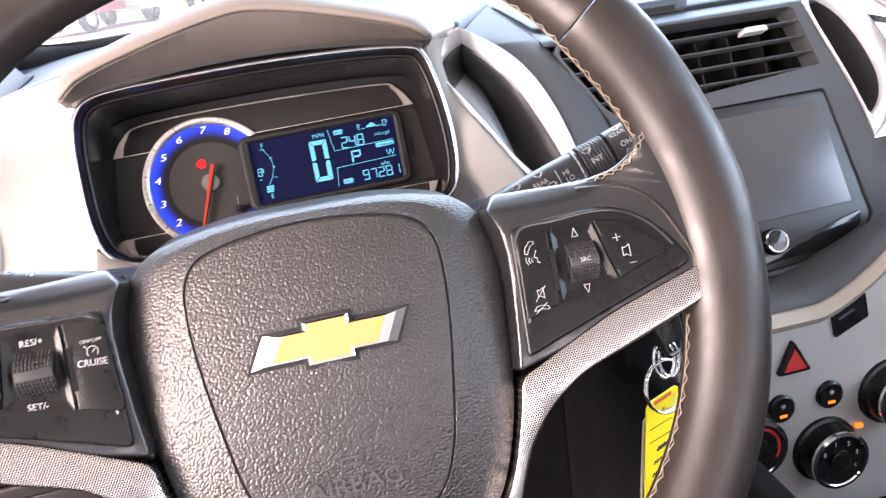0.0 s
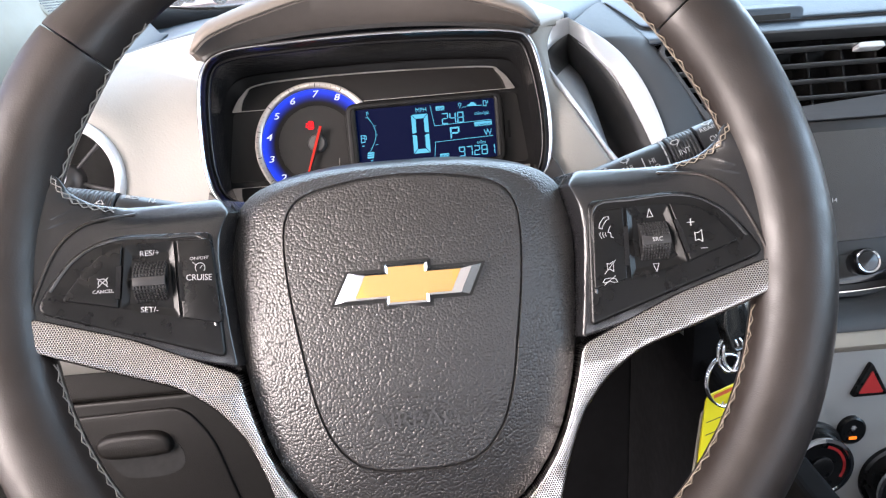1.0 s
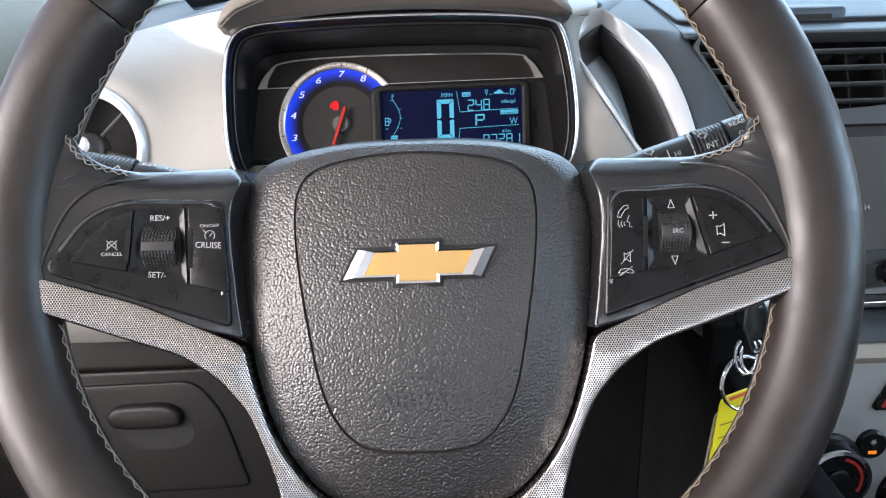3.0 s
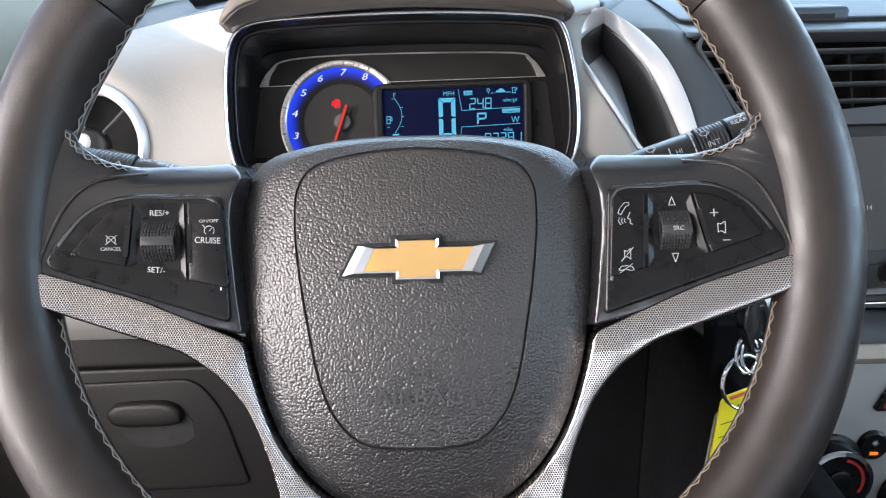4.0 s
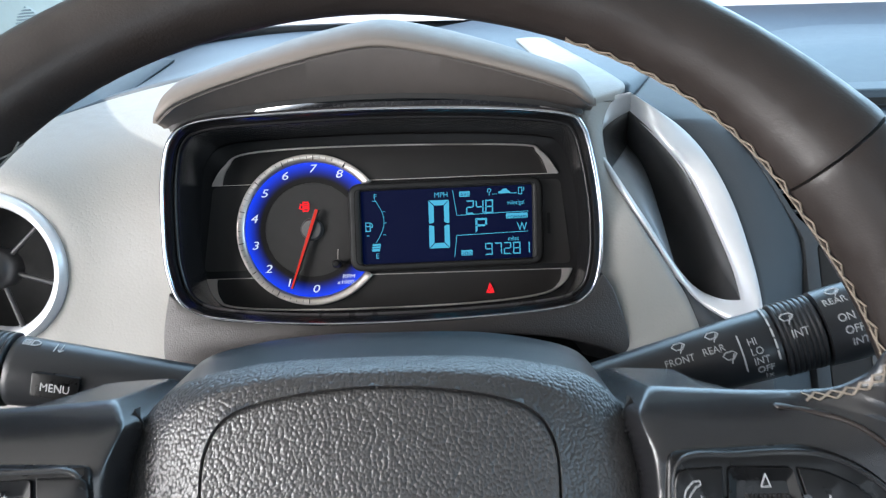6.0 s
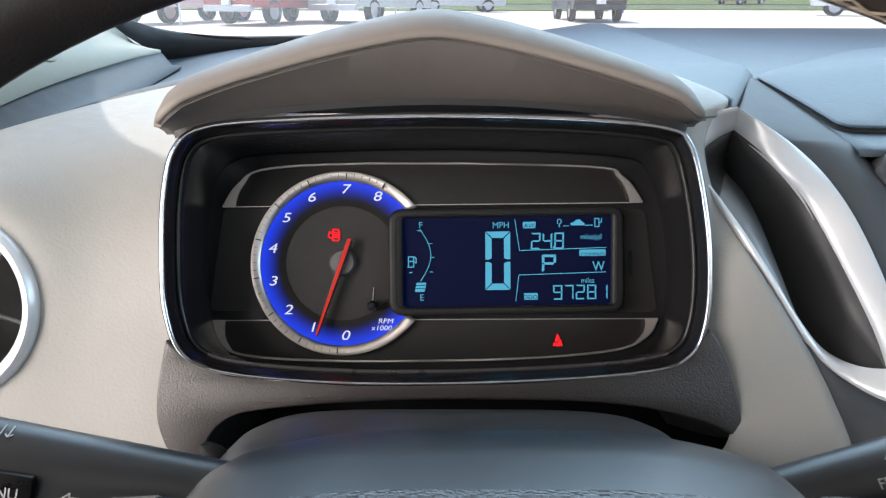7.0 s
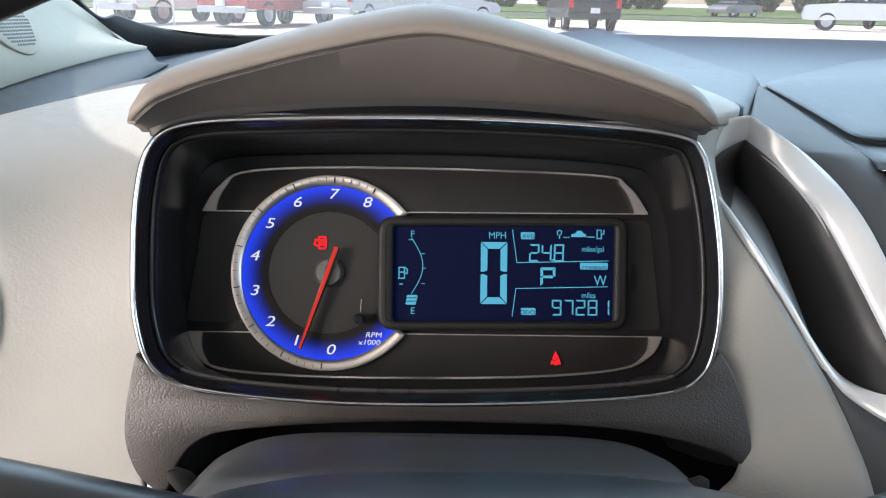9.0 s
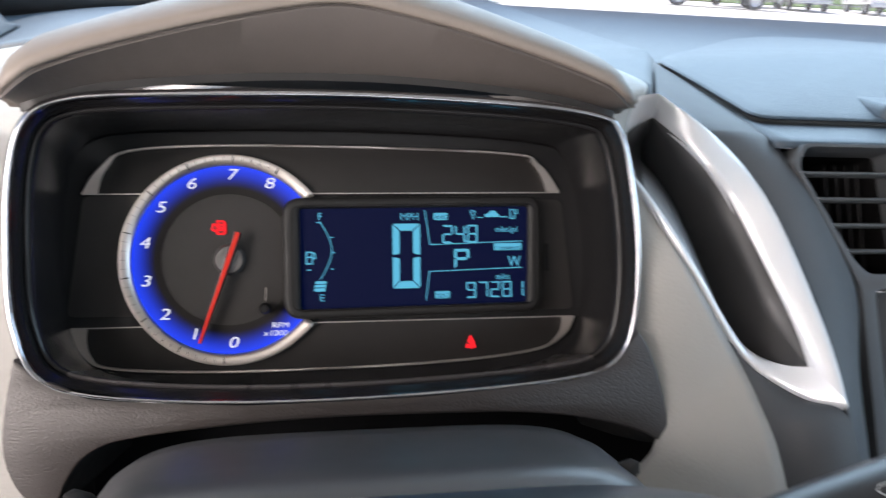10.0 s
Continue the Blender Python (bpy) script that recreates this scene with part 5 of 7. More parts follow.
far_panel = loft([[(x, y + 0.02 * (x - 0.5), z) for x in [0.50 + 0.06 * k for k in range(15)]] for y, z in ((0.46, 1.10), (0.36, 1.085), (0.27, 1.05), (0.24, 1.0), (0.23, 0.93), (0.25, 0.86))])
solid(part("passenger_panel", far_panel, BEIGE, dash, "light beige panel on the passenger side", smooth=60), 0.004, 1.0)

under_a = spline([(0.1575, 0.2535, 0.9968), (0.1645, 0.2475, 0.9838), (0.1685, 0.2350, 0.9722), (0.1735, 0.2155, 0.9498), (0.1815, 0.1858, 0.8898)], 8)
under_b = spline([(0.1600, 0.2530, 0.9935), (0.1705, 0.2488, 0.9800), (0.1851, 0.2345, 0.9735), (0.1925, 0.2240, 0.9733), (0.2000, 0.2155, 0.9765), (0.2010, 0.1950, 0.9450), (0.1960, 0.1720, 0.8800)], 8)
solid(part("under_pocket", loft([evenly(under_a), evenly(under_b)]), GREY, dash, "slate grey panel below the pocket", smooth=60), 0.003, 1.0)

# centre housing: grey skin from the pocket frame to the vents and the display
U = pose(0, 0.31, 1.0716, 64)
housing_edge = spline([(0.1450, 0.3300, 1.0900), (0.1537, 0.3195, 1.0858), (0.1640, 0.3135, 1.0793), (0.1748, 0.3100, 1.0713), (0.1838, 0.3010, 1.0610), (0.1925, 0.2885, 1.0467), (0.1995, 0.2740, 1.0285), (0.2024, 0.2550, 1.0105), (0.2030, 0.2370, 0.9950), (0.2013, 0.2195, 0.9800), (0.2005, 0.2145, 0.9760), (0.2010, 0.1950, 0.9450), (0.1980, 0.1800, 0.9150), (0.1960, 0.1720, 0.8800)], 6)
face_edge = spline([(0.2070, 0.480, 1.0985), (0.2080, 0.440, 1.0930), (0.2090, 0.400, 1.0868), (0.2095, 0.352, 1.0793), (0.2080, 0.324, 1.0752), (0.2195, 0.302, 1.0560), (0.2385, 0.287, 1.0240), (0.2450, 0.276, 1.0020), (0.242, 0.262, 0.972), (0.244, 0.242, 0.930), (0.246, 0.222, 0.885)], 6)
solid(part("centre_cheek", between(evenly(housing_edge[:13], 24) + evenly(housing_edge[12:], 60)[1:], evenly(face_edge[:25], 24) + evenly(face_edge[24:], 60)[1:], 10, 0.003), GREY, dash, "slate grey cheek beside the vents", smooth=60), 0.002)
face = part("centre_face", slab(rounded(mm((212.5, -7), (219, 3.4), (430.5, 3.4), (436.4, -16), (444.3, -40), (453.6, -69.5), (461.2, -101), (463.5, -121), (560, -118), (560, -150), (452, -187), (420, -210), (350, -213), (248, -213), (245, -70)), 0.002), -0.02, 0.002, 0.0005,
                                [rounded(mm((215.5, -8), (220.5, 1.6), (276, 1.6), (281, -64), (250, -64), (242, -56)), 0.004), rounded(mm((284, 1.6), (421.5, 0.2), (433.5, -51.5), (288, -62.5)), 0.005), rounded(mm((253, -72), (431.5, -72), (445, -182.5), (417, -205.5), (349, -209.5), (257, -209.5)), 0.005)]), GREY, dash, "slate grey centre panel", m=U, smooth=45)
# open pocket on the passenger side
far_open = spline(mm((434, 4.0), (438.4, -15.9), (446.2, -39.9), (455.6, -69.5), (462.4, -95), (466.5, -100), (473, -97), (481.5, -86), (485, -68), (478.8, -42), (465.5, -14.6), (450, 1.6), (441, 5.6)), 6, True)
far_rim = spline(mm((431.8, 6), (436.6, -16), (444.5, -40), (453.9, -69.6), (461, -96), (463.4, -116), (466.5, -119.5), (478, -110), (496, -88), (502.5, -62), (498.5, -40), (486, -13), (466, 3), (446, 9)), 6, True)
far_skin = []
for loop in (far_rim, far_open):
    loop = [Vector((*p, 0)) for p in loop] + [Vector((*loop[0], 0))]
    k = max(range(len(loop) - 1), key=lambda i: -loop[i].y)
    loop = loop[k:-1] + loop[:k + 1]
    far_skin.append([evenly(loop, 97)])
part("pocket_frame", loft([[p.lerp(q, s) + Vector((0, 0, h)) for p, q in zip(far_skin[0][0], far_skin[1][0])] for s, h in ((0.0, -0.012), (0.0, 0.0010), (0.06, 0.0024), (0.25, 0.0040), (0.55, 0.0044), (0.88, 0.0030), (0.98, 0.0012), (1.0, -0.012))]), SILVER, dash, "satin silver frame of the passenger-side pocket", m=U, smooth=60)
centre_far = Vector((0.462, -0.048, 0))
part("pocket_liner", loft([[p.lerp(centre_far, s) + Vector((0, 0, h)) for p in far_skin[1][0]] for s, h in ((0.0, -0.003), (0.04, -0.016), (0.16, -0.028), (0.45, -0.035), (0.98, -0.038))]), POCKET, dash, "dark open pocket", m=U, smooth=60)
# tray lid on the dash top
lid_loop = rounded([(0.2118, 0.346), (0.58, 0.343), (0.63, 0.60), (0.54, 0.668), (0.44, 0.692), (0.36, 0.645), (0.29, 0.562), (0.2420, 0.508), (0.2092, 0.473)], [0.012, 0.02, 0.03, 0.04, 0.04, 0.04, 0.04, 0.02, 0.010], 6)
lid_loop = [a.lerp(b, k / 6) for a, b in zip(lid_loop, lid_loop[1:] + lid_loop[:1]) for k in range(6 if (b - a).length > 0.01 else 1)]


def shelf_z(x, y):
    """The dash top over the centre: a slope up from the vents, then level."""
    if y < 0.344:
        return 1.0783 - 0.10 * (0.344 - y)
    return 1.0783 + 0.0202 * (1 - max(1 - (y - 0.344) / 0.170, 0) ** 1.25) + 0.0155 * min(max((y - 0.52) / 0.48, 0), 1)


def lid_surface(rings_of):
    bm = bmesh.new()
    c = Vector((0.42, 0.50))
    rings = []
    for d, s, lift in rings_of:
        ring = []
        for p in offset(lid_loop, d) if d else lid_loop:
            q = c + (p - c) * s
            ring.append(bm.verts.new((q.x, q.y, shelf_z(q.x, q.y) + lift + 0.007 * (1 - s * s))))
        rings.append(ring)
    for a, b in zip(rings, rings[1:]):
        for j in range(len(a)):
            bm.faces.new((a[j], a[(j + 1) % len(a)], b[(j + 1) % len(a)], b[j]))
    bm.faces.new(rings[-1])
    return bm


shelf_rows = [(0.3135, -0.0035), (0.3140, -0.001), (0.3160, 0.0)] + [(0.322 + 0.70 * (k / 40) ** 1.2, 0.0) for k in range(41)]
shelf = loft([[(x, y, shelf_z(x, y) + d) for x in [0.2072 + 0.24 * k / 24 for k in range(25)] + [0.46 + 0.12 * k for k in range(9)]] for y, d in shelf_rows])
solid(part("centre_shelf", shelf, DASH, dash, "slate grey top above the vents", smooth=60), 0.004)

part("tray_lid", lid_surface([(0.004, 1.0, 0.0022), (0.0004, 1.0, 0.0024), (0.0, 1.0, 0.0030), (0.0006, 1.0, 0.0038), (0.0018, 1.0, 0.0042), (0.0018, 0.95, 0.0043), (0.0, 0.88, 0.0044), (0.0, 0.7, 0.0044), (0.0, 0.45, 0.0044), (0.0, 0.2, 0.0044), (0.0, 0.02, 0.0044)]), DASH, dash, "slate grey lid of a tray on the dash top", smooth=60)
latch = slab(rounded([(0.291, 0.3455), (0.350, 0.3455), (0.344, 0.402), (0.298, 0.402)], 0.006), 0.0, 0.0105, 0.004)
part("lid_latch", moved(latch, Matrix.Translation((0, 0, shelf_z(0.32, 0.35) + 0.001))), DASH, dash, "raised finger latch of the tray lid", smooth=40)
# A near-black block draws the shaded recess in front of the latch.
part("latch_recess_shade", moved(slab(rounded([(0.299, 0.3445), (0.337, 0.3445), (0.337, 0.352), (0.299, 0.352)], 0.002), 0.0, 0.0045), Matrix.Translation((0, 0, shelf_z(0.32, 0.35) + 0.0015))), RECESS_SHADE, dash, smooth=0)
part("lid_gap", lid_surface([(-0.0018, 1.0, 0.0004), (0.001, 1.0, 0.0006), (0.0015, 1.0, 0.0030), (0.010, 1.0, 0.0030)]), RECESS_SHADE, dash, smooth=60)

# ---- vents ----
def slat_vent(name, x0, x1, shear, tab, label):
    v = thing(name, U, label, "air vent", "slatted dash vents")
    mouth = rounded([(x0 + 0.002, 0.0026), (x1 + 0.001, 0.0026), (x1 + 0.011, -0.0640), (x0 + shear + 0.003, -0.0640)], 0.004)
    part("duct", slab(offset(mouth if area([tuple(p) for p in mouth]) > 0 else mouth[::-1], -0.003), -0.062, -0.0185, holes=[mouth]), TUNNEL, v, smooth=0)
    part("duct_back", slab(mouth, -0.061, -0.058), TUNNEL, v, smooth=0)
    for k in range(4):
        y = -0.0112 - k * 0.01345
        xs, xe = x0 + shear * (-y / 0.056) + 0.0005, x1 + (0.008 if tab else shear * 0.3) * (-y / 0.056) - 0.0005
        bm = tube([(xs, y, -0.0062), (xe, y, -0.0062)], 0.0085, 18, flat=0.15, up=(0, 1, 0.10))
        part("slat", bm, LIT_SLAT, v, smooth=60)
    for k in range(4):
        x = x0 + shear + 0.006 + (x1 - x0 - shear - 0.006) * (k + 0.7) / 4.3
        part("fin", block(x, x + 0.0018, -0.062, 0.0, -0.056, -0.030, 0.0005), TUNNEL, v, smooth=0)
    if tab:
        part("tab", slab(rounded(mm((372, -12.6), (391, -12.6), (393, -17.4), (370, -17.4)), 0.0018), -0.003, 0.007, 0.0012), SILVER, v, "satin silver tab", smooth=40)
    return v


slat_vent("air_vent", 0.2085, 0.277, 0.034, False, "slate grey slatted air vent beside the steering wheel")
slat_vent("air_vent", 0.284, 0.424, 0.006, True, "slate grey slatted air vent with a silver tab")

rv = thing("round_vent", pose(-0.249, 0.2525, 1.0115, 76), "round black air vent with a satin silver ring", "air vent")
part("ring", lathe([(0.0420, -0.012), (0.0462, -0.006), (0.0471, 0.0), (0.0463, 0.0040), (0.0440, 0.0058), (0.0408, 0.0044), (0.0385, 0.0), (0.0375, -0.02)], 64), SILVER, rv, "satin silver ring", smooth=60)
part("bowl", lathe([(0.0395, -0.002), (0.0385, -0.03), (0.030, -0.045), (0.0001, -0.048)], 48), RECESS_SHADE, rv, smooth=60)
for a in (45, 107, 163, 225, 287, 343):
    part("spoke", tube([(0.010 * math.cos(radians(a)), 0.010 * math.sin(radians(a)), -0.010), (0.0388 * math.cos(radians(a)), 0.0388 * math.sin(radians(a)), -0.012)], 0.0016, 8), BLACK, rv, smooth=60)
part("hub", lathe([(0.0125, -0.016), (0.0125, -0.006), (0.0100, -0.001), (0.0060, 0.0012), (0.0001, 0.002)], 36), BLACK, rv, smooth=50)
part("cap", lathe([(0.0066, 0.0004), (0.0060, 0.0030), (0.0030, 0.0042), (0.0001, 0.0045)], 30, at=(-0.002, 0.002, 0)), SILVER, rv, "silver cap", smooth=60)

# ---- radio ----
radio = thing("radio", U, "gloss black touch-screen radio with a knob and key strip", "radio")
part("surround", slab(rounded(mm((254, -73), (430.5, -73), (443.5, -182), (416, -204.5), (349, -208.5), (258, -208.5)), 0.005), -0.02, 0.0005, 0.001), material("radio_frame", (0.016, 0.0145, 0.014), 0.38, vary=0.05, spec=0.35), radio, smooth=40)
part("screen", slab(rounded(mm((280, -82), (422.7, -81.5), (429.1, -167.5), (282, -171)), 0.002), -0.002, 0.0016, 0.0003), material("screen_glass", (0.028, 0.026, 0.025), 0.15, vary=0.02, spec=1.0), radio, "dark glossy screen, switched off", smooth=0)
part("key_strip", slab(rounded(mm((283, -181), (345, -180), (372, -190), (396, -184), (434.5, -175), (432, -186.5), (407, -198.5), (346, -203.5), (286, -203.5)), 0.003), -0.001, 0.0022, 0.0008), PIANO, radio, "gloss black key strip", smooth=40)
part("power_knob", lathe([(0.0105, 0.0), (0.0105, 0.008), (0.0092, 0.0105), (0.0075, 0.0098), (0.0001, 0.0094)], 36, at=(0.352, -0.187, 0)), PIANO, radio, "black power knob with a bright rim", smooth=40)
part("bright_rim", lathe([(0.0097, 0.0098), (0.0090, 0.0109), (0.0078, 0.0103)], 36, at=(0.352, -0.187, 0)), CHROME, radio, smooth=60)
part("knob_face", lathe([(0.0074, 0.0099), (0.0001, 0.0105)], 36, at=(0.352, -0.187, 0)), PIANO, radio, smooth=40)
part("return_symbol", strokes([mm((265, -86), (268.5, -86), (268.5, -89.5), (264.4, -89.5)), mm((266.2, -88), (264.2, -89.5), (266.2, -91))], 0.0007, 0.0008), PRINT, radio, smooth=0)
letters("114", 0.0035, PRINT, radio, 0.335, -0.137, 0.0019)

# ---- lower centre: climate panel ----
def rise(x):
    return min(2.3 * max(x - 0.34, 0) ** 1.5, 0.06)


lip_x = [0.235 + 0.0135 * k for k in range(25)]
lip = loft([[(x, y, z + k * rise(x)) for x in lip_x] for y, z, k in ((0.222, 0.878, 0.45), (0.200, 0.882, 0.65), (0.176, 0.8855, 0.88), (0.162, 0.8850, 1.0), (0.158, 0.8822, 1.0))])
solid(part("lower_rim", lip, GREY, dash, "slate grey rim below the radio", smooth=60), 0.004)
lip = loft([[(x, y, z + rise(x)) for x in lip_x] for y, z in ((0.162, 0.8826), (0.155, 0.8798), (0.150, 0.8745), (0.152, 0.8695), (0.165, 0.866))])
solid(part("beige_lip", lip, material("beige_gloss", (0.30, 0.265, 0.22), 0.42), dash, "beige lip above the climate panel", smooth=60), 0.004)
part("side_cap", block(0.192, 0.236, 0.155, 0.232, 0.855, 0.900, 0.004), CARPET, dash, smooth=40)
CP = pose(0, 0.165, 0.80, 86)
climate = thing("climate_panel", CP, "silver painted climate panel with black knobs and buttons", "climate control")
part("plate", slab(rounded(mm((236, 66), (340, 66), (392, 88), (470, 122), (470, -110), (262, -110), (240, -60)), 0.015), -0.02, 0.0, 0.002), PAINT, climate, smooth=40)


def knob(x, y, r, ring, marks):
    k = part("knob", lathe([(r * 1.12, 0.0), (r * 1.1, 0.003), (r, 0.004), (r * 0.97, 0.017), (r * 0.90, 0.0195), (r * 0.55, 0.0185), (0.0001, 0.0185)], 48, at=(x, y, 0)), SWITCH, climate, "black rotary knob with a bright ring", smooth=40)
    part("bright_ring", lathe([(r * 0.96, 0.0172), (r * 0.97, 0.0200), (r * 0.86, 0.0206), (r * 0.83, 0.0195)], 48, at=(x, y, 0)), CHROME, k, "bright ring", smooth=60)
    part("centre_button", lathe([(r * 0.36, 0.0182), (r * 0.35, 0.0205), (r * 0.28, 0.0212), (0.0001, 0.0208)], 32, at=(x, y, 0)), SWITCH, k, smooth=40)
    for n, a in enumerate(marks):
        letters(a, 0.0038, PRINT, k, x + r * 0.60 * math.cos(radians(150 - 45 * n)), y + r * 0.60 * math.sin(radians(150 - 45 * n)), 0.0190)
    return k


def arc(x, y, r, a0, a1, w, z, mat, parent, nm):
    pts = [(x + r * math.cos(radians(a0 + (a1 - a0) * i / 16)), y + r * math.sin(radians(a0 + (a1 - a0) * i / 16))) for i in range(17)]
    part(nm, strokes([pts], w, z), mat, parent, smooth=0)


kt = knob(0.289, -0.022, 0.0245, True, [])
arc(0.289, -0.022, 0.0170, -30, 75, 0.0022, 0.0190, RED, kt, "warm_mark")
arc(0.289, -0.022, 0.0170, 190, 230, 0.0022, 0.0190, glow("blue_mark", (0.05, 0.12, 0.7), 0.3), kt, "cool_mark")
knob(0.357, -0.049, 0.0245, True, ["0", "1", "2", "3", "4"])
knob(0.414, -0.012, 0.0245, True, [])
for x, y in ((0.320, -0.004), (0.361, -0.002)):
    b = part("button", lathe([(0.0115, 0.0), (0.0112, 0.003), (0.0098, 0.0042), (0.0001, 0.0036)], 32, at=(x, y, 0), sx=0.95), SWITCH, climate, smooth=40)
    part("lamp", block(x - 0.003, x + 0.003, y - 0.0066, y - 0.0042, 0.003, 0.0046, 0.0004), AMBER, b, "amber lamp", smooth=0)
    part("symbol", strokes([[(x - 0.002, y + 0.003), (x + 0.002, y + 0.003)], [(x - 0.001, y + 0.0013), (x + 0.001, y + 0.0047)], [(x + 0.001, y + 0.0013), (x - 0.001, y + 0.0047)]], 0.0006, 0.0042), PRINT, b, smooth=0)
for x, y in ((0.262, -0.042), (0.387, -0.036)):
    part("lamp", block(x - 0.003, x + 0.003, y - 0.0016, y + 0.0016, 0.0, 0.003, 0.0006), AMBER, climate, "amber lamp", smooth=0)
haz = part("hazard_switch", slab(rounded(mm((316, 24), (345, 24), (330, 52)), 0.004), 0.0, 0.004, 0.0012), SWITCH, climate, "black triangular hazard switch", smooth=40)
part("red_triangle", slab(rounded(mm((321, 27), (340, 27), (330.2, 45)), 0.0015), 0.003, 0.0048, 0.0004), RED, haz, "red triangle", smooth=0)
ind = part("airbag_lamp", slab(rounded(mm((366, 44), (394, 56), (391, 76), (363, 62)), 0.002), -0.001, 0.0022, 0.0006), SWITCH, climate, "dark indicator window", smooth=0)
part("unreadable_bar", strokes([mm((369, 59.5), (381, 64.5))], 0.0022, 0.0024), INK, ind, smooth=0)

# ---- steering column and stalks ----
column = thing("steering_column", Matrix.Identity(4), "smooth black steering column shroud behind the wheel", "steering column")


def column_skin():
    cols = []
    # it climbs from the cluster to a soft ridge, then runs nearly level to the wheel
    for y, zt, w in ((0.236, 0.9530, 0.083), (0.231, 0.9630, 0.088), (0.224, 0.9700, 0.090), (0.210, 0.9757, 0.092), (0.195, 0.9803, 0.092), (0.182, 0.9841, 0.092), (0.175, 0.9856, 0.092), (0.170, 0.9861, 0.092), (0.166, 0.9853, 0.092), (0.161, 0.9832, 0.092), (0.154, 0.9817, 0.0915), (0.130, 0.9782, 0.090), (0.090, 0.9700, 0.082), (0.045, 0.9550, 0.068)):
        col = []
        for k in range(41):
            a = math.pi * k / 40
            e = 0.42
            col.append((-0.0065 - (w + 0.010) * math.copysign(abs(math.cos(a)) ** e, math.cos(a)), y, zt - 0.0520 + 0.055 * abs(math.sin(a)) ** e))
        cols.append(col)
    return loft(cols)


solid(part("upper_shroud", column_skin(), COLUMN, column, "smooth dusty black upper shroud", smooth=60), 0.003, -1.0)
for x, tilt in ((-0.1035, -38), (0.0840, 38)):
    # Solid near-black lenses draw the dark of two slits.
    slit = lathe([(0.0001, -0.0085), (0.0030, -0.0060), (0.0042, 0.0), (0.0030, 0.0060), (0.0001, 0.0085)], 16)
    part("shoulder_slit", moved(slit, pose(x, 0.1845, 0.9745, 18, tilt, 0)), RECESS_SHADE, column, "dark slit in the shroud's shoulder", smooth=60)
lower = loft([[(x, y, 0.93 - 0.055 * math.sin(math.pi * (x + 0.10) / 0.176)) for x in [-0.10 + 0.176 * k / 20 for k in range(21)]] for y in (0.215, 0.12, 0.05)])
solid(part("lower_shroud", lower, BLACK, column, smooth=60), 0.003)


def stalk(name, a, b, r0, r1, label):
    """A stalk from the column at a to its end at b."""
    a, b = Vector(a), Vector(b)
    d = (b - a)
    z = d.normalized()
    x = Vector((0, -0.80, 0.60))
    x = (x - z * x.dot(z)).normalized()
    m = Matrix.Translation(a) @ Matrix((x, z.cross(x), z)).transposed().to_4x4()
    s = thing(name, m, label, "stalk")
    return s, d.length, lambda t: r0 + (r1 - r0) * t


st, SL, rad = stalk("wiper_stalk", (0.062, 0.106, 1.0005), (0.190, 0.100, 1.0415), 0.0105, 0.0160, "black wiper stalk with white markings")
prof = [(0.0001, 0.0), (rad(0), 0.001)] + [(rad(k / 10), SL * k / 10) for k in range(1, 6)] + [(rad(0.64), SL * 0.695), (rad(0.64) - 0.0006, SL * 0.70)]
part("arm", lathe(prof, 32), STALK, st, "smooth black arm", smooth=50)
ribs = [(0.0118, SL * 0.70)]
for k in range(8):
    y = SL * (0.706 + 0.0145 * k)
    ribs += [(0.0142, y), (0.0147, y + SL * 0.004), (0.0147, y + SL * 0.009), (0.0142, y + SL * 0.012)]
ribs += [(0.0120, SL * 0.825)]
part("ribbed_collar", lathe(ribs, 40), STALK, st, "ribbed turning collar", smooth=25)
part("tip", lathe([(0.0120, SL * 0.825), (0.0150, SL * 0.831), (0.0154, SL * 0.90), (0.0152, SL * 0.985), (0.0135, SL), (0.0001, SL)], 36), STALK, st, "turning tip", smooth=40)


def on_stalk(s, L, rad, along, ang, turn=0):
    """A pose on the stalk's skin: along it from 0 to 1, ang degrees round from its front."""
    r = rad(along) + 0.00012
    a = radians(ang)
    n = Vector((math.cos(a), math.sin(a), 0))
    o = n * r + Vector((0, 0, along * L))
    ex = Vector((0, 0, 1))
    return Matrix.Translation(o) @ Matrix((ex, n.cross(ex), n)).transposed().to_4x4() @ pose(0, 0, 0, 0, 0, turn)


def mark(s, m, lines, w=0.0004):
    bm = strokes(lines, w, 0.0)
    part("printed_symbol", bm, PRINT, s, smooth=0, m=m)


wiper = [mm((-2.6, 1.4), (-1.4, 2.6), (1.4, 2.6), (2.6, 1.4), (1.2, -0.4), (-1.2, -0.4), (-2.6, 1.4)), mm((0, -2), (1.6, 1.4))]
for txt, al, an, sz in (("FRONT", 0.415, -6, 0.0028), ("REAR", 0.515, -8, 0.0028), ("INT", 0.755, 2, 0.0032), ("REAR", 0.875, -30, 0.0029), ("ON", 0.885, -2, 0.0031), ("OFF", 0.895, 17, 0.0031), ("INT", 0.905, 36, 0.0031)):
    rr = (lambda t: 0.0152) if al > 0.8 else ((lambda t: 0.0150) if al > 0.66 else rad)
    letters(txt, sz, PRINT, st, 0, 0, 0, m=on_stalk(st, SL, rr, al, an), wide=0.9)
for k, txt in enumerate(("HI", "LO", "INT", "OFF", "1x")):
    letters(txt, 0.0029, PRINT, st, 0, 0, 0, m=on_stalk(st, SL, rad, 0.622 + 0.006 * k, -4 + 16 * k), wide=0.9)
for al, an in ((0.425, -28), (0.525, -30), (0.553, 12)):
    mark(st, on_stalk(st, SL, rad, al, an), wiper)
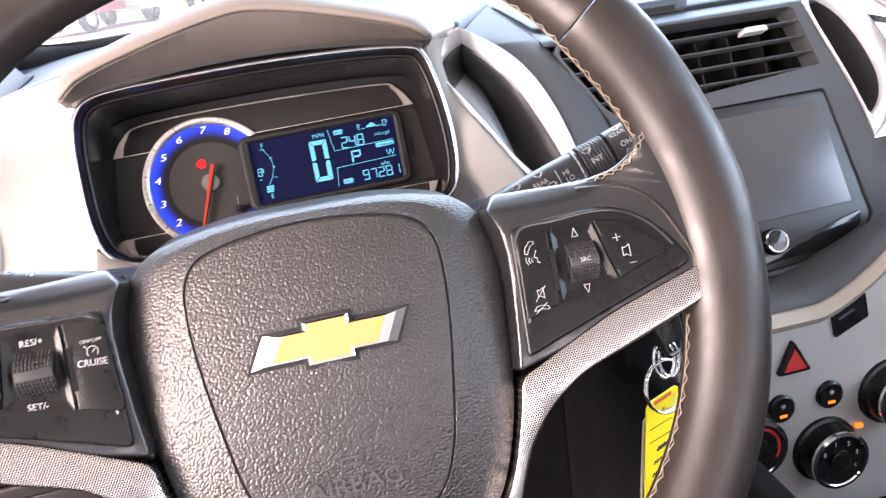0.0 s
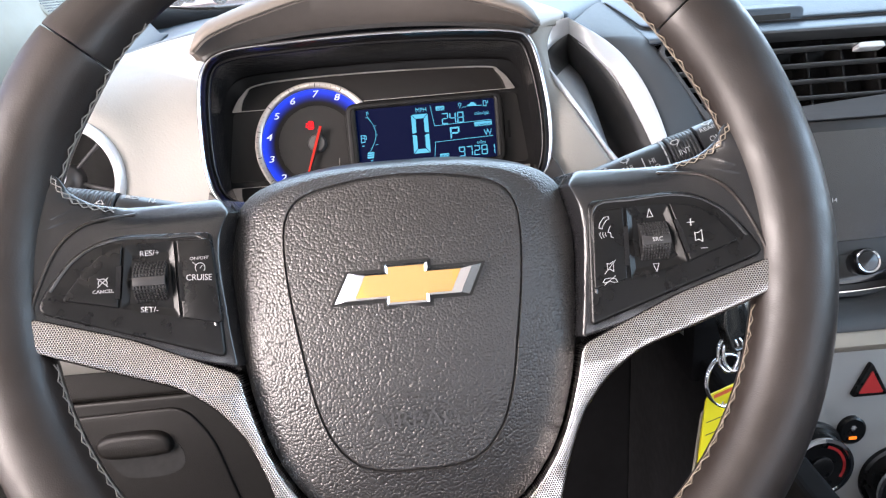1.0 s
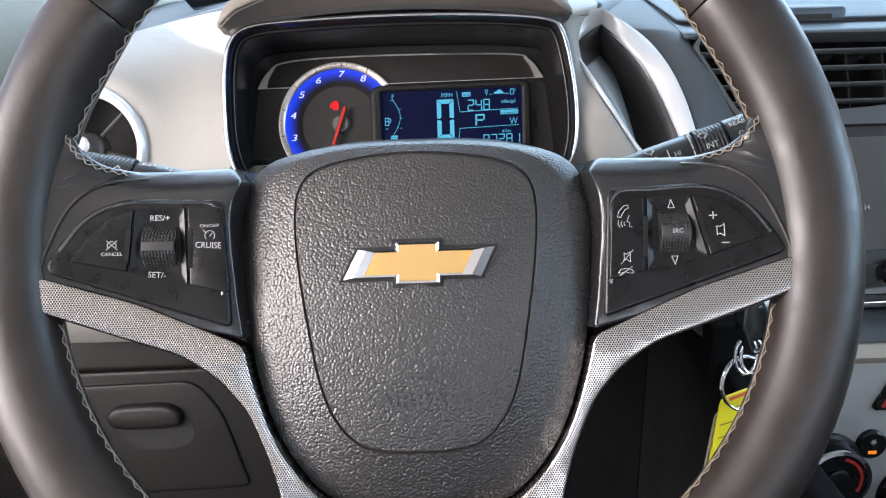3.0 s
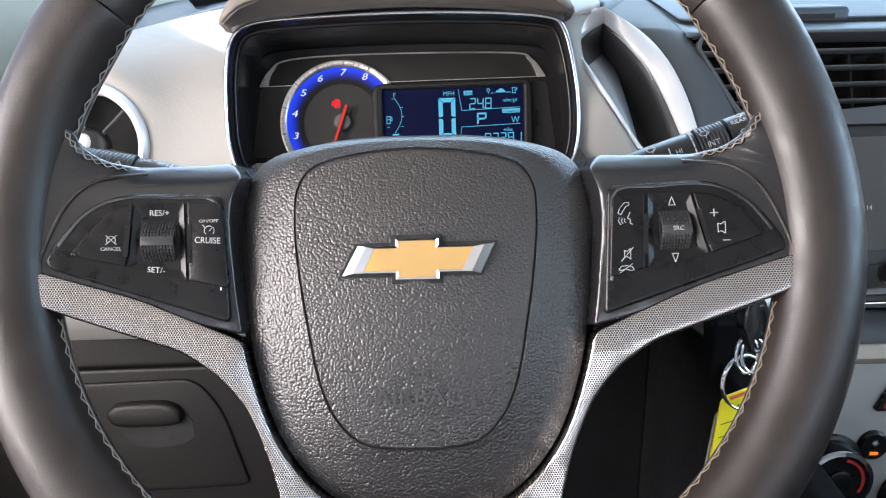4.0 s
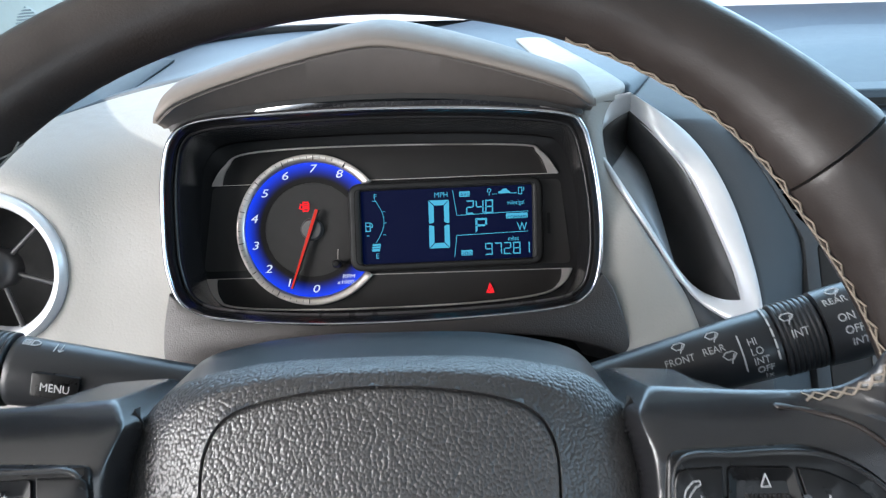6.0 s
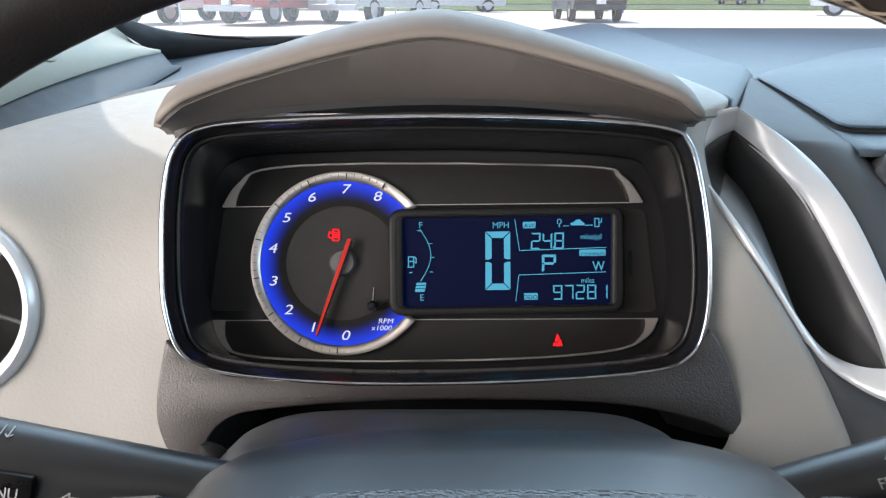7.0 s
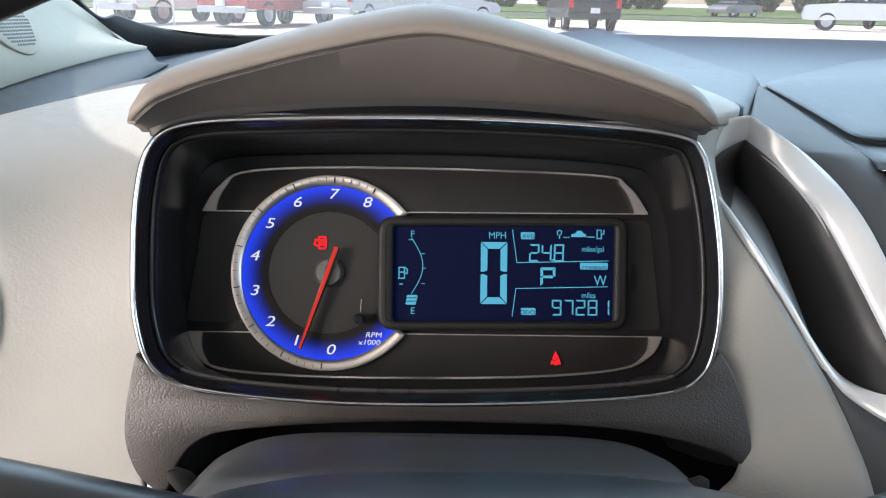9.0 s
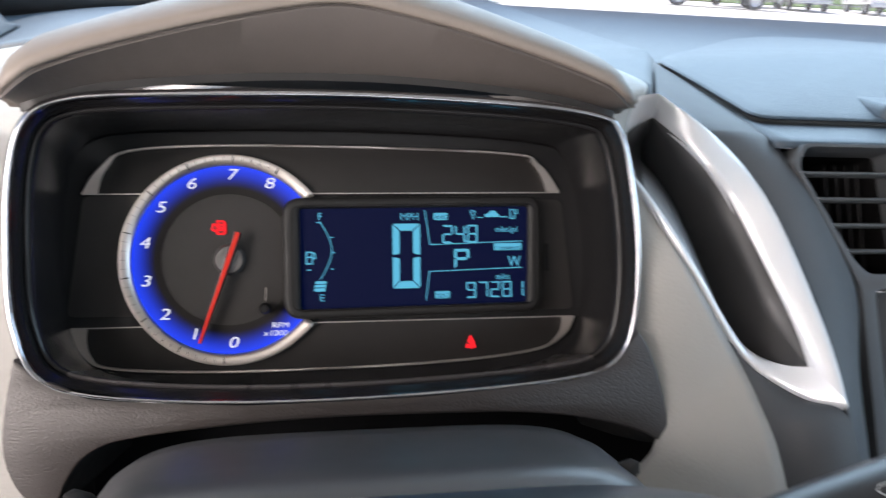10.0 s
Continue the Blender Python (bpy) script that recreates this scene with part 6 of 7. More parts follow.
mark(st, on_stalk(st, SL, lambda t: 0.0150, 0.735, -22), wiper)
mark(st, on_stalk(st, SL, lambda t: 0.0152, 0.885, -46), wiper)
for an in (26, 8, -10, -28, -46, -62):
    mark(st, on_stalk(st, SL, rad, 0.683, an), [mm((0, -1.6), (0, 1.6))], 0.0007)
for an in (30, 10, -10):
    mark(st, on_stalk(st, SL, rad, 0.588, an), [mm((0, -2.4), (0, 2.4))], 0.0006)

sl, LL, radl = stalk("light_stalk", (-0.070, 0.1165, 1.0004), (-0.215, 0.112, 1.0300), 0.0115, 0.0165, "black light stalk with a menu key and white markings")
prof = [(0.0001, 0.0), (radl(0), 0.001)] + [(radl(k / 10), LL * k / 10) for k in range(1, 7)] + [(radl(0.62), LL * 0.618), (radl(0.62) - 0.0006, LL * 0.622)]
part("arm", lathe(prof, 32), STALK, sl, "smooth black arm", smooth=50)
ribs = [(0.0125, LL * 0.622)]
for k in range(12):
    y = LL * (0.628 + 0.016 * k)
    ribs += [(0.0150, y), (0.0155, y + LL * 0.004), (0.0155, y + LL * 0.009), (0.0150, y + LL * 0.012)]
part("ribbed_collar", lathe(ribs + [(0.0125, LL * 0.83)], 40), STALK, sl, "ribbed turning collar", smooth=25)
part("tip", lathe([(0.0125, LL * 0.83), (0.0160, LL * 0.835), (0.0162, LL * 0.98), (0.0140, LL), (0.0001, LL)], 36), STALK, sl, smooth=40)
mk = part("menu_key", slab(rounded(mm((-9.5, -5.2), (9.5, -5.2), (9.5, 5.0), (-9.5, 5.0)), 0.0012), -0.006, 0.0010, 0.0004), SWITCH, sl, "black menu key", m=on_stalk(sl, LL, radl, 0.475, -23, 180), smooth=40)
letters("MENU", 0.0033, PRINT, mk, 0, -0.0008, 0.0011, wide=0.9)
lamp_sym = [mm((-0.5, 1.8), (1.0, 1.8), (2.6, 0.8), (2.6, -0.8), (1.0, -1.8), (-0.5, -1.8), (-0.5, 1.8)), mm((-4, 1.6), (-1.2, 1.6)), mm((-4, 0.5), (-1.2, 0.5)), mm((-4, -0.5), (-1.2, -0.5)), mm((-4, -1.6), (-1.2, -1.6))]
mark(sl, on_stalk(sl, LL, radl, 0.570, 50, 180), lamp_sym)
mark(sl, on_stalk(sl, LL, radl, 0.500, 46, 180), [mm((-1.2, 2.4), (-1.2, -2.4)), mm((1.2, 2.4), (1.2, -2.4)), mm((0.2, -1.2), (1.2, -2.4), (2.2, -1.2))])
mark(sl, on_stalk(sl, LL, radl, 0.345, -26, 180), [mm((2.4, 0.8), (0, 0.8), (0, 2.0), (-2.2, 0), (0, -2.0), (0, -0.8), (2.4, -0.8), (2.4, 0.8))])

for an, up in ((16, 1), (-2, -1)):
    mark(sl, on_stalk(sl, LL, lambda t: 0.0158, 0.672, an, 180), [mm((-2.2, -1.2 * up), (2.2, -1.2 * up), (0, 1.6 * up), (-2.2, -1.2 * up))], 0.0005)

# ---- key in the ignition with a ring and a yellow tag ----
key = thing("ignition_key", Matrix.Identity(4), "black car key with a metal loop in the ignition", "key")
DARKMETAL = material("dull_steel", (0.30, 0.31, 0.31), 0.22, metal=1.0)
part("lock_barrel", tube([(0.172, 0.085, 0.968), (0.173, 0.064, 0.962)], 0.0135, 24), BLACK, key, smooth=40)
part("lock_collar", lathe([(0.0095, 0.0), (0.0125, 0.001), (0.0130, 0.003), (0.0100, 0.0042), (0.0001, 0.0036)], 28), DARKMETAL, key, "dull steel collar of the lock", m=pose(0.1732, 0.0640, 0.9620, 70, 0, 4), smooth=40)
head = slab(rounded(mm((-7.5, -14), (7.0, -15), (9.5, 2), (7.5, 13), (2, 17), (-5, 15), (-9, 4)), 0.004), -0.0032, 0.0032, 0.0014, [rounded(mm((-4.5, -11.5), (4.0, -12), (4.6, -7.5), (-4.8, -7.0)), 0.0015)])
part("key_head", moved(head, pose(0.1735, 0.0535, 0.9500, 78, -8, 24)), material("key_plastic", (0.020, 0.021, 0.021), 0.16, spec=0.6, coat=0.4), key, "glossy black key head", smooth=40)
part("key_edge", tube([Vector((0.1815, 0.0500, 0.9350)), Vector((0.1835, 0.0500, 0.9480)), Vector((0.1815, 0.0515, 0.9610))], 0.0016, 8), DARKMETAL, key, "bright edge of the key head", smooth=60)
for dx in (0.0, 0.0030):
    part("metal_loop", tube([Vector((0.1700 + dx, 0.0500, 0.9345)) + Vector((0.0058 * math.cos(a), 0.0020 * math.sin(a), 0.0095 * math.sin(a))) for a in [2 * math.pi * k / 28 for k in range(28)]], 0.0011, 8, True), CHROME, key, "bright metal loop", smooth=60)
kring = thing("key_ring", pose(0.1715, 0.053, 0.9165, 80, 0, 12), "bright steel split ring on the key", "key ring")
for off in (0.0, 0.0014):
    part("coil", tube([(0.0132 * math.cos(a), 0.0150 * math.sin(a), off) for a in [2 * math.pi * k / 40 for k in range(40)]], 0.0008, 8, True), CHROME, kring, smooth=60)
tag = thing("key_tag", pose(0.1685, 0.056, 0.8690, 86, 6, 16), "yellow card key tag with handwriting in dark ink", "key tag")
part("card", slab(rounded(mm((-10, 33), (-7.5, 36), (11, 41), (13, 40), (13, -42), (-12, -42)), 0.003), -0.0005, 0.0005, holes=[rounded(mm((1.0, 27.6), (3.2, 27.6), (3.2, 30.6), (1.0, 30.6)), 0.0009)]), YELLOW, tag, "yellow card", smooth=0)
part("red_bar", strokes([mm((-4, 34.6), (7, 37.6))], 0.0022, 0.0006), REDINK, tag, smooth=0)
part("tie", tube(spline([(0.002, 0.029, 0.001), (0.006, 0.031, 0.003), (0.010, 0.037, 0.001)], 6), 0.0004, 6), SILVER, tag, smooth=60)
for k, (x0, x1, y) in enumerate(((-8, 8, 19), (-8, 9, 11))):
    part("ruled_line", strokes([mm((x0, y), (x1, y + 3.5))], 0.0004, 0.0006), INK, tag, smooth=0)
for k, (x0, x1, y) in enumerate(((-2, 7, 5.0), (-5, 8, -3.0), (-6, 7, -10.5), (-6, 6, -18.0), (-8, 5, -25.5), (-7, 4, -33))):
    part("unreadable_bar", strokes([mm((x0 + 2 * j, y + 0.6 * j), (x0 + 2 * j + 1.2, y + 0.6 * j + 1.8)) for j in range(int((x1 - x0) / 2))], 0.0016 if k == 0 else 0.0009, 0.0006), INK, tag, smooth=0)
fob = thing("plastic_tag_sleeve", pose(0.1715, 0.0605, 0.868, 86, 8, 16), "pale grey plastic sleeve behind the tag", "key tag")
part("sleeve", slab(rounded(mm((-14, 24), (9, 30), (9, -44), (-15, -44)), 0.003), -0.0008, 0.0008, 0.0005), material("grey_sleeve", (0.3, 0.27, 0.22), 0.4), fob, smooth=40)

# ---- knee panel below ----
knee = thing("knee_panel", pose(0, 0.30, 0.80, 82), "dark brown panel with a storage flap and a pull handle", "dashboard panel")
part("upper_band", slab(rounded(mm((-520, 60), (-100, 60), (-100, 3), (-520, -2)), 0.006), -0.02, 0.004, 0.004), KNEE, knee, smooth=40)
part("body", slab(rounded(mm((-520, -4), (-100, 1), (-100, -260), (-520, -260)), 0.006), -0.02, 0.0, 0.003), KNEE, knee, smooth=40)
flap = part("flap", slab(rounded(mm((-336, -14), (-212, -11), (-190, -40), (-170, -113), (-178, -116), (-336, -122)), [0.004, 0.014, 0.02, 0.004, 0.004, 0.004], 6), -0.004, 0.003, 0.002), KNEE, knee, "flap of the storage box", smooth=40)
part("handle", slab(spline(mm((-290, -38), (-280, -31.5), (-258, -30), (-238, -30.5), (-227, -36), (-224, -46), (-230, -51.5), (-256, -53), (-280, -52.5), (-289, -47)), 5, True), 0.001, 0.012, 0.005), KNEE, flap, "rounded pull handle", smooth=50)
# A flat near-black patch draws the shaded hollow below the handle.
part("handle_recess_shade", slab(spline(mm((-284, -48), (-256, -46), (-224, -44), (-216, -56), (-219, -68), (-232, -74), (-258, -75.5), (-274, -70)), 5, True), 0.0, 0.0034), RECESS_SHADE, flap, smooth=0)
foot = thing("footwell_panel", pose(0, 0.40, 0.80, 88), "black footwell panel under the steering column", "footwell")
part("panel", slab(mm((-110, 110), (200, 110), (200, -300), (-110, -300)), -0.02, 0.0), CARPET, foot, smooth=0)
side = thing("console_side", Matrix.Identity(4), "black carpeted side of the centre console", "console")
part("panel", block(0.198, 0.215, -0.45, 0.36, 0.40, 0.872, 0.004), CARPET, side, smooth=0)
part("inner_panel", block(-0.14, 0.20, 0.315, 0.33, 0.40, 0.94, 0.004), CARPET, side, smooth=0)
kick = thing("kick_panel", Matrix.Identity(4), "dark kick panel at the door end of the dashboard", "kick panel")
part("panel", block(-0.53, -0.50, 0.0, 0.6, 0.40, 0.86, 0.01), KNEE, kick, smooth=40)


# ---- cabin shell ----
def shell(name, bm, mat, label, smooth=40):
    return tagged(part(name, bm, mat, None, label, smooth), label, name.split("_")[0], "", "structure")


shell("cabin_floor", block(-0.75, 1.5, -1.6, 0.5, 0.40, 0.44), CARPET, "dark carpeted floor of the car")
# Unseen roof: pale to bounce light, front edge shaped to bound the sun patch.
roof_loop = rounded([(-0.64, -1.9), (1.14, -1.9), (1.14, 0.40), (1.08, 0.58), (0.30, 0.60), (0.0, 0.555), (-0.15, 0.49), (-0.27, 0.415), (-0.38, 0.405), (-0.64, 0.40)], 0.05, 6)
shell("cabin_roof", slab(roof_loop, 1.53, 1.58), HEADLINING, "pale cloth headlining of the car roof")
shell("rear_wall", block(-0.62, 1.36, -1.95, -1.9, 0.42, 1.10), HEADLINING, "rear of the cabin below the back window")
shell("right_door", block(1.36, 1.42, -1.9, 0.75, 0.42, 1.06), GREY, "grey trimmed passenger door below its window")
for x in (-0.62, 1.36):
    shell("rear_pillar", block(x - 0.03, x + 0.05, -1.95, -1.60, 0.9, 1.55), HEADLINING, "pale rear roof pillar")
    shell("centre_pillar", block(x - 0.03, x + 0.05, -0.75, -0.55, 0.42, 1.55), LINING, "pale centre roof pillar")


def beam(a, b, w, h):
    a, b = Vector(a), Vector(b)
    return tube([a, a.lerp(b, 0.5), b], w, 16, flat=h / w)


shell("windscreen_pillar", beam((1.33, 0.95, 1.08), (1.22, 0.33, 1.55), 0.05, 0.04), LINING, "pale lining of the far windscreen pillar")
# A broad panel out of view, shaped to bound the sun on the dash.
edge_in = spline([(-0.34, 0.36, 1.545), (-0.372, 0.412, 1.535), (-0.392, 0.427, 1.522), (-0.403, 0.447, 1.505), (-0.407, 0.475, 1.482), (-0.420, 0.54, 1.43), (-0.455, 0.72, 1.27), (-0.475, 0.88, 1.12)], 6)
edge_out = spline([(-0.66, 0.30, 1.545), (-0.67, 0.33, 1.535), (-0.675, 0.35, 1.522), (-0.68, 0.37, 1.505), (-0.685, 0.41, 1.482), (-0.69, 0.52, 1.40), (-0.70, 0.72, 1.23), (-0.71, 0.86, 1.06)], 6)
solid(shell("windscreen_pillar", loft([edge_in, edge_out]), LINING, "unseen broad panel by the windscreen, added to shade the dash"), 0.02)
# near pillar lining with a small loudspeaker
pil = thing("pillar_lining", Matrix.Identity(4), "pale grey windscreen pillar lining with a small loudspeaker grille", "pillar lining")
low = spline([(-0.338, 0.83, 1.088), (-0.338, 0.70, 1.086), (-0.342, 0.52, 1.075), (-0.350, 0.36, 1.050), (-0.36, 0.25, 1.02)], 6)
high = spline([(-0.353, 0.815, 1.100), (-0.399, 0.74, 1.155), (-0.40, 0.62, 1.23), (-0.43, 0.48, 1.36), (-0.47, 0.33, 1.52)], 6)
mid = [p.lerp(q, 0.45) + Vector((-0.012, 0, 0.0)) for p, q in zip(low, high)]
solid(part("lining", loft([low, [p.lerp(q, 0.5) + Vector((-0.004, 0, 0)) for p, q in zip(low, mid)], mid, [p.lerp(q, 0.5) + Vector((-0.004, 0, 0)) for p, q in zip(mid, high)], high]), LINING, pil, smooth=60), 0.006)
strip_top = [p + Vector((0.0015, 0, 0.003)) for p in low]
strip_low = [Vector((-0.285 - 0.09 * (p.y - 0.5), p.y, top_z(-0.285, p.y) + 0.0022)) for p in low if p.y > 0.40]
solid(part("dash_side", loft([strip_top[:len(strip_low)], [a.lerp(b, 0.5) - Vector((0, 0, 0.006)) for a, b in zip(strip_top, strip_low)], strip_low]), GREY, dash, "slate grey side of the dash top", smooth=60), 0.003)
gm = Matrix.Translation((-0.3650, 0.594, 1.1267)) @ Vector((0.83, -0.05, 0.555)).to_track_quat("Z", "Y").to_matrix().to_4x4()
grille = part("speaker_grille", lathe([(0.034, -0.003), (0.034, 0.0008), (0.0325, 0.0018), (0.0001, 0.0020)], 40), LINING, pil, "perforated loudspeaker grille", m=gm, smooth=40)
holes = bmesh.new()
for i in range(-8, 9):
    for j in range(-9, 10):
        x, y = (i + 0.5 * (j % 2)) * 0.0036, j * 0.0032
        if math.hypot(x, y) < 0.0278:
            slab([(x + 0.0011 * math.cos(a), y + 0.0011 * math.sin(a)) for a in [math.pi * k / 3 for k in range(6)]], 0.0012, 0.00235, bm=holes)
tagged(part("grille_holes", holes, BLACK, grille, "dark holes of the grille", smooth=0), kind="stuff")
# black border along the windscreen's edge
border_in = spline([(-0.47, 0.40, 1.50), (-0.43, 0.60, 1.33), (-0.3938, 0.8, 1.1441), (-0.3837, 0.875, 1.1262), (-0.3677, 0.92, 1.1147), (-0.3326, 0.955, 1.1068), (-0.2792, 0.98, 1.1032), (-0.12, 1.00, 1.1045), (0.2, 1.02, 1.103), (0.7, 1.02, 1.103), (1.3, 0.98, 1.103)], 8)
border_out = spline([(-0.50, 0.38, 1.50), (-0.46, 0.58, 1.32), (-0.42, 0.80, 1.15), (-0.40, 0.90, 1.08), (-0.33, 0.985, 1.06), (-0.12, 1.03, 1.06), (0.2, 1.05, 1.06), (0.7, 1.05, 1.06), (1.32, 1.0, 1.06)], 8)
solid(shell("windscreen_border", loft([border_out, border_in]), BLACK, "black border round the windscreen glass"), 0.004)
# The glare outside is mixed into the glass as a pale, uneven veil.
def dusty_glass():
    m = bpy.data.materials.new("dusty_glass")
    m.use_nodes = True
    nt = m.node_tree
    b = nt.nodes.new("ShaderNodeBsdfTranslucent")
    b.inputs["Color"].default_value = (0.9, 0.9, 0.88, 1)
    tr = nt.nodes.new("ShaderNodeBsdfTransparent")
    no = nt.nodes.new("ShaderNodeTexNoise")
    no.inputs["Scale"].default_value = 9.0
    mr = nt.nodes.new("ShaderNodeMapRange")
    mr.inputs["To Min"].default_value, mr.inputs["To Max"].default_value = 0.03, 0.08
    mix = nt.nodes.new("ShaderNodeMixShader")
    nt.links.new(no.outputs["Fac"], mr.inputs["Value"])
    nt.links.new(mr.outputs[0], mix.inputs[0])
    nt.links.new(tr.outputs[0], mix.inputs[1])
    nt.links.new(b.outputs[0], mix.inputs[2])
    nt.links.new(mix.outputs[0], nt.nodes["Material Output"].inputs[0])
    return m


screen_low = spline([(-0.47, 0.93, 1.08), (-0.20, 1.02, 1.08), (0.36, 1.06, 1.08), (0.92, 1.02, 1.08), (1.30, 0.93, 1.08)], 8)
screen_high = spline([(-0.40, 0.45, 1.56), (-0.15, 0.55, 1.56), (0.36, 0.63, 1.56), (0.8, 0.62, 1.56), (1.16, 0.58, 1.56)], 8)
pane = solid(shell("windscreen", loft([screen_low, [p.lerp(q, 0.5) + Vector((0, 0.02, 0.01)) for p, q in zip(screen_low, screen_high)], screen_high]), dusty_glass(), "windscreen glass with a pale haze of glare mixed in", 60), 0.004)
pane.visible_shadow = False
bonnet = loft([[(x, y, z - 0.10 * (abs(x - 0.36) / 0.8) ** 2.5) for x in [-0.45 + 0.081 * k for k in range(21)]] for y, z in ((1.02, 1.02), (1.3, 1.03), (1.7, 0.98), (1.95, 0.90), (2.0, 0.7), (2.0, 0.3))])
solid(shell("bonnet", bonnet, material("car_paint", (0.05, 0.05, 0.055), 0.25, metal=0.3), "dark bonnet of the car in front of the windscreen"), 0.01)

# ---- outside: a car lot that rises gently away ----
RISE = math.tan(radians(0.78))
LOT = pose(0, 0, 0, 0.78)
lot = slab([(-300, -300), (300, -300), (300, 300), (-300, 300)], -0.5, 0.0)
ground = shell("ground", moved(lot, LOT), material("pale_concrete", (0.72, 0.70, 0.66), 0.85, vary=0.12, blotch=0.4), "pale sunlit concrete of the car lot", 0)
GRASS = material("grass", (0.10, 0.17, 0.04), 0.9, vary=0.4, blotch=0.8)


def flat_strip(name, x0, x1, y0, y1, h, mat, label):
    return shell(name, moved(slab([(x0, y0), (x1, y0), (x1 + 2, y1), (x0 - 2, y1)], -0.2, h), LOT), mat, label, 0)


flat_strip("grass_verge", -90, 9, 44, 52, 0.06, GRASS, "mown grass verge beyond the lot")
flat_strip("grass_verge", 11, 120, 47, 54, 0.06, GRASS, "mown grass verge beyond the lot")
flat_strip("road", -200, 200, 54, 62, 0.02, material("asphalt", (0.12, 0.12, 0.12), 0.9, vary=0.2, blotch=0.6), "grey road beyond the verge")
flat_strip("grass_field", -250, 250, 63, 140, 0.08, GRASS, "mown field beyond the road")


def on_lot(x, y, turn):
    return Matrix.Translation((x, y, y * RISE)) @ pose(0, 0, 0, 0, 0, turn)


GLASSY = material("vehicle_glass", (0.03, 0.035, 0.04), 0.08, vary=0.1)
TYRE = material("tyre_rubber", (0.02, 0.02, 0.02), 0.8)
ALLOY = material("wheel_alloy", (0.5, 0.5, 0.52), 0.35, metal=0.8)
TAIL = material("tail_lamp", (0.55, 0.02, 0.02), 0.3)
PLATE = material("number_plate", (0.75, 0.76, 0.78), 0.5)


def paint(name, c):
    return material(name, c, 0.3, metal=0.15, vary=0.05, coat=0.6, blotch=2)


def prism(side, w, taper=0.0, bevel=0.04):
    """A body from its side outline (length, height), w wide, drawn in at its top."""
    bm = slab(rounded(side, 0.10, 3), -w / 2, w / 2)
    top = max(p[1] for p in side)
    low = min(p[1] for p in side)
    for v in bm.verts:
        v.co.z *= 1 - taper * max((v.co.y - low) / max(top - low, 1e-6), 0) ** 1.5
    return moved(bm, pose(0, 0, 0, 90, 0, 0))


def vehicle(name, kind, body, m, label):
    """A parked vehicle, its length along x with the tail at the minus end."""
    v = thing(name, m, label, "truck" if kind == "pickup" else "car", "parked vehicles")
    if kind == "pickup":
        L, W, H = 5.7, 1.95, 1.88
        part("body", prism([(-2.85, 0.55), (2.75, 0.45), (2.85, 0.75), (2.75, 1.12), (1.3, 1.22), (-2.85, 1.22)], W, 0.04), body, v)
        part("cab", prism([(-0.75, 1.18), (1.45, 1.18), (0.75, 1.84), (-0.6, 1.88)], W * 0.94, 0.16), GLASSY, v, "dark glazed cab")
        part("cab_roof", prism([(-0.72, 1.74), (0.80, 1.74), (0.68, 1.88), (-0.62, 1.90)], W * 0.82, 0.06), body, v)
        for x in (-0.70, 0.32, 1.25):
            part("cab_post", moved(block(x - 0.05, x + 0.05, -W * 0.46, W * 0.46, 1.15, 1.8), Matrix.Identity(4)), body, v)
        part("tailgate", block(-2.90, -2.84, -0.78, 0.78, 0.72, 1.20, 0.02), body, v)
        wx, wr = (-1.75, 1.80), 0.40
    elif kind == "suv":
        L, W, H = 4.8, 1.9, 1.75
        part("body", prism([(-2.35, 0.45), (2.3, 0.40), (2.4, 0.75), (2.2, 1.02), (1.2, 1.12), (-2.38, 1.12), (-2.42, 0.8)], W, 0.05), body, v)
        part("glasshouse", prism([(-2.30, 1.08), (1.45, 1.08), (0.65, 1.68), (-2.05, 1.70)], W * 0.94, 0.18), GLASSY, v, "dark glazing")
        part("roof", prism([(-2.10, 1.62), (0.75, 1.62), (0.5, 1.76), (-1.9, 1.77)], W * 0.80, 0.08), body, v)
        for x in (-2.1, -1.1, 0.05, 1.2):
            part("roof_post", block(x - 0.05, x + 0.05, -W * 0.455, W * 0.455, 1.05, 1.45), body, v)
        wx, wr = (-1.45, 1.42), 0.37
    else:
        L, W, H = 4.7, 1.82, 1.45
        part("body", prism([(-2.3, 0.35), (2.3, 0.30), (2.36, 0.6), (2.1, 0.82), (1.1, 0.95), (-1.6, 0.98), (-2.34, 0.92)], W, 0.06), body, v)
        part("glasshouse", prism([(-1.75, 0.93), (1.25, 0.93), (0.35, 1.38), (-0.95, 1.40)], W * 0.93, 0.2), GLASSY, v, "dark glazing")
        part("roof", prism([(-1.05, 1.32), (0.45, 1.32), (0.25, 1.44), (-0.85, 1.45)], W * 0.78, 0.08), body, v)
        for x in (-1.5, -0.3, 0.95):
            part("roof_post", block(x - 0.04, x + 0.04, -W * 0.45, W * 0.45, 0.9, 1.2), body, v)
        wx, wr = (-1.4, 1.42), 0.32
    for x in wx:
        for s in (-1, 1):
            w = part("wheel", moved(lathe([(wr * 0.62, -0.10), (wr * 0.95, -0.11), (wr, -0.07), (wr, 0.07), (wr * 0.95, 0.11), (wr * 0.62, 0.10)], 28), pose(x, s * (W / 2 - 0.11), wr, 90)), TYRE, v, "black tyre")
            part("rim", moved(lathe([(wr * 0.64, 0.0), (wr * 0.62, s * -0.09), (wr * 0.3, s * -0.05), (0.001, s * -0.07)], 20), pose(x, s * (W / 2 - 0.11), wr, 90)), ALLOY, w, "bright alloy rim")
    zt = {"pickup": 1.0, "suv": 1.0, "sedan": 0.78}[kind]
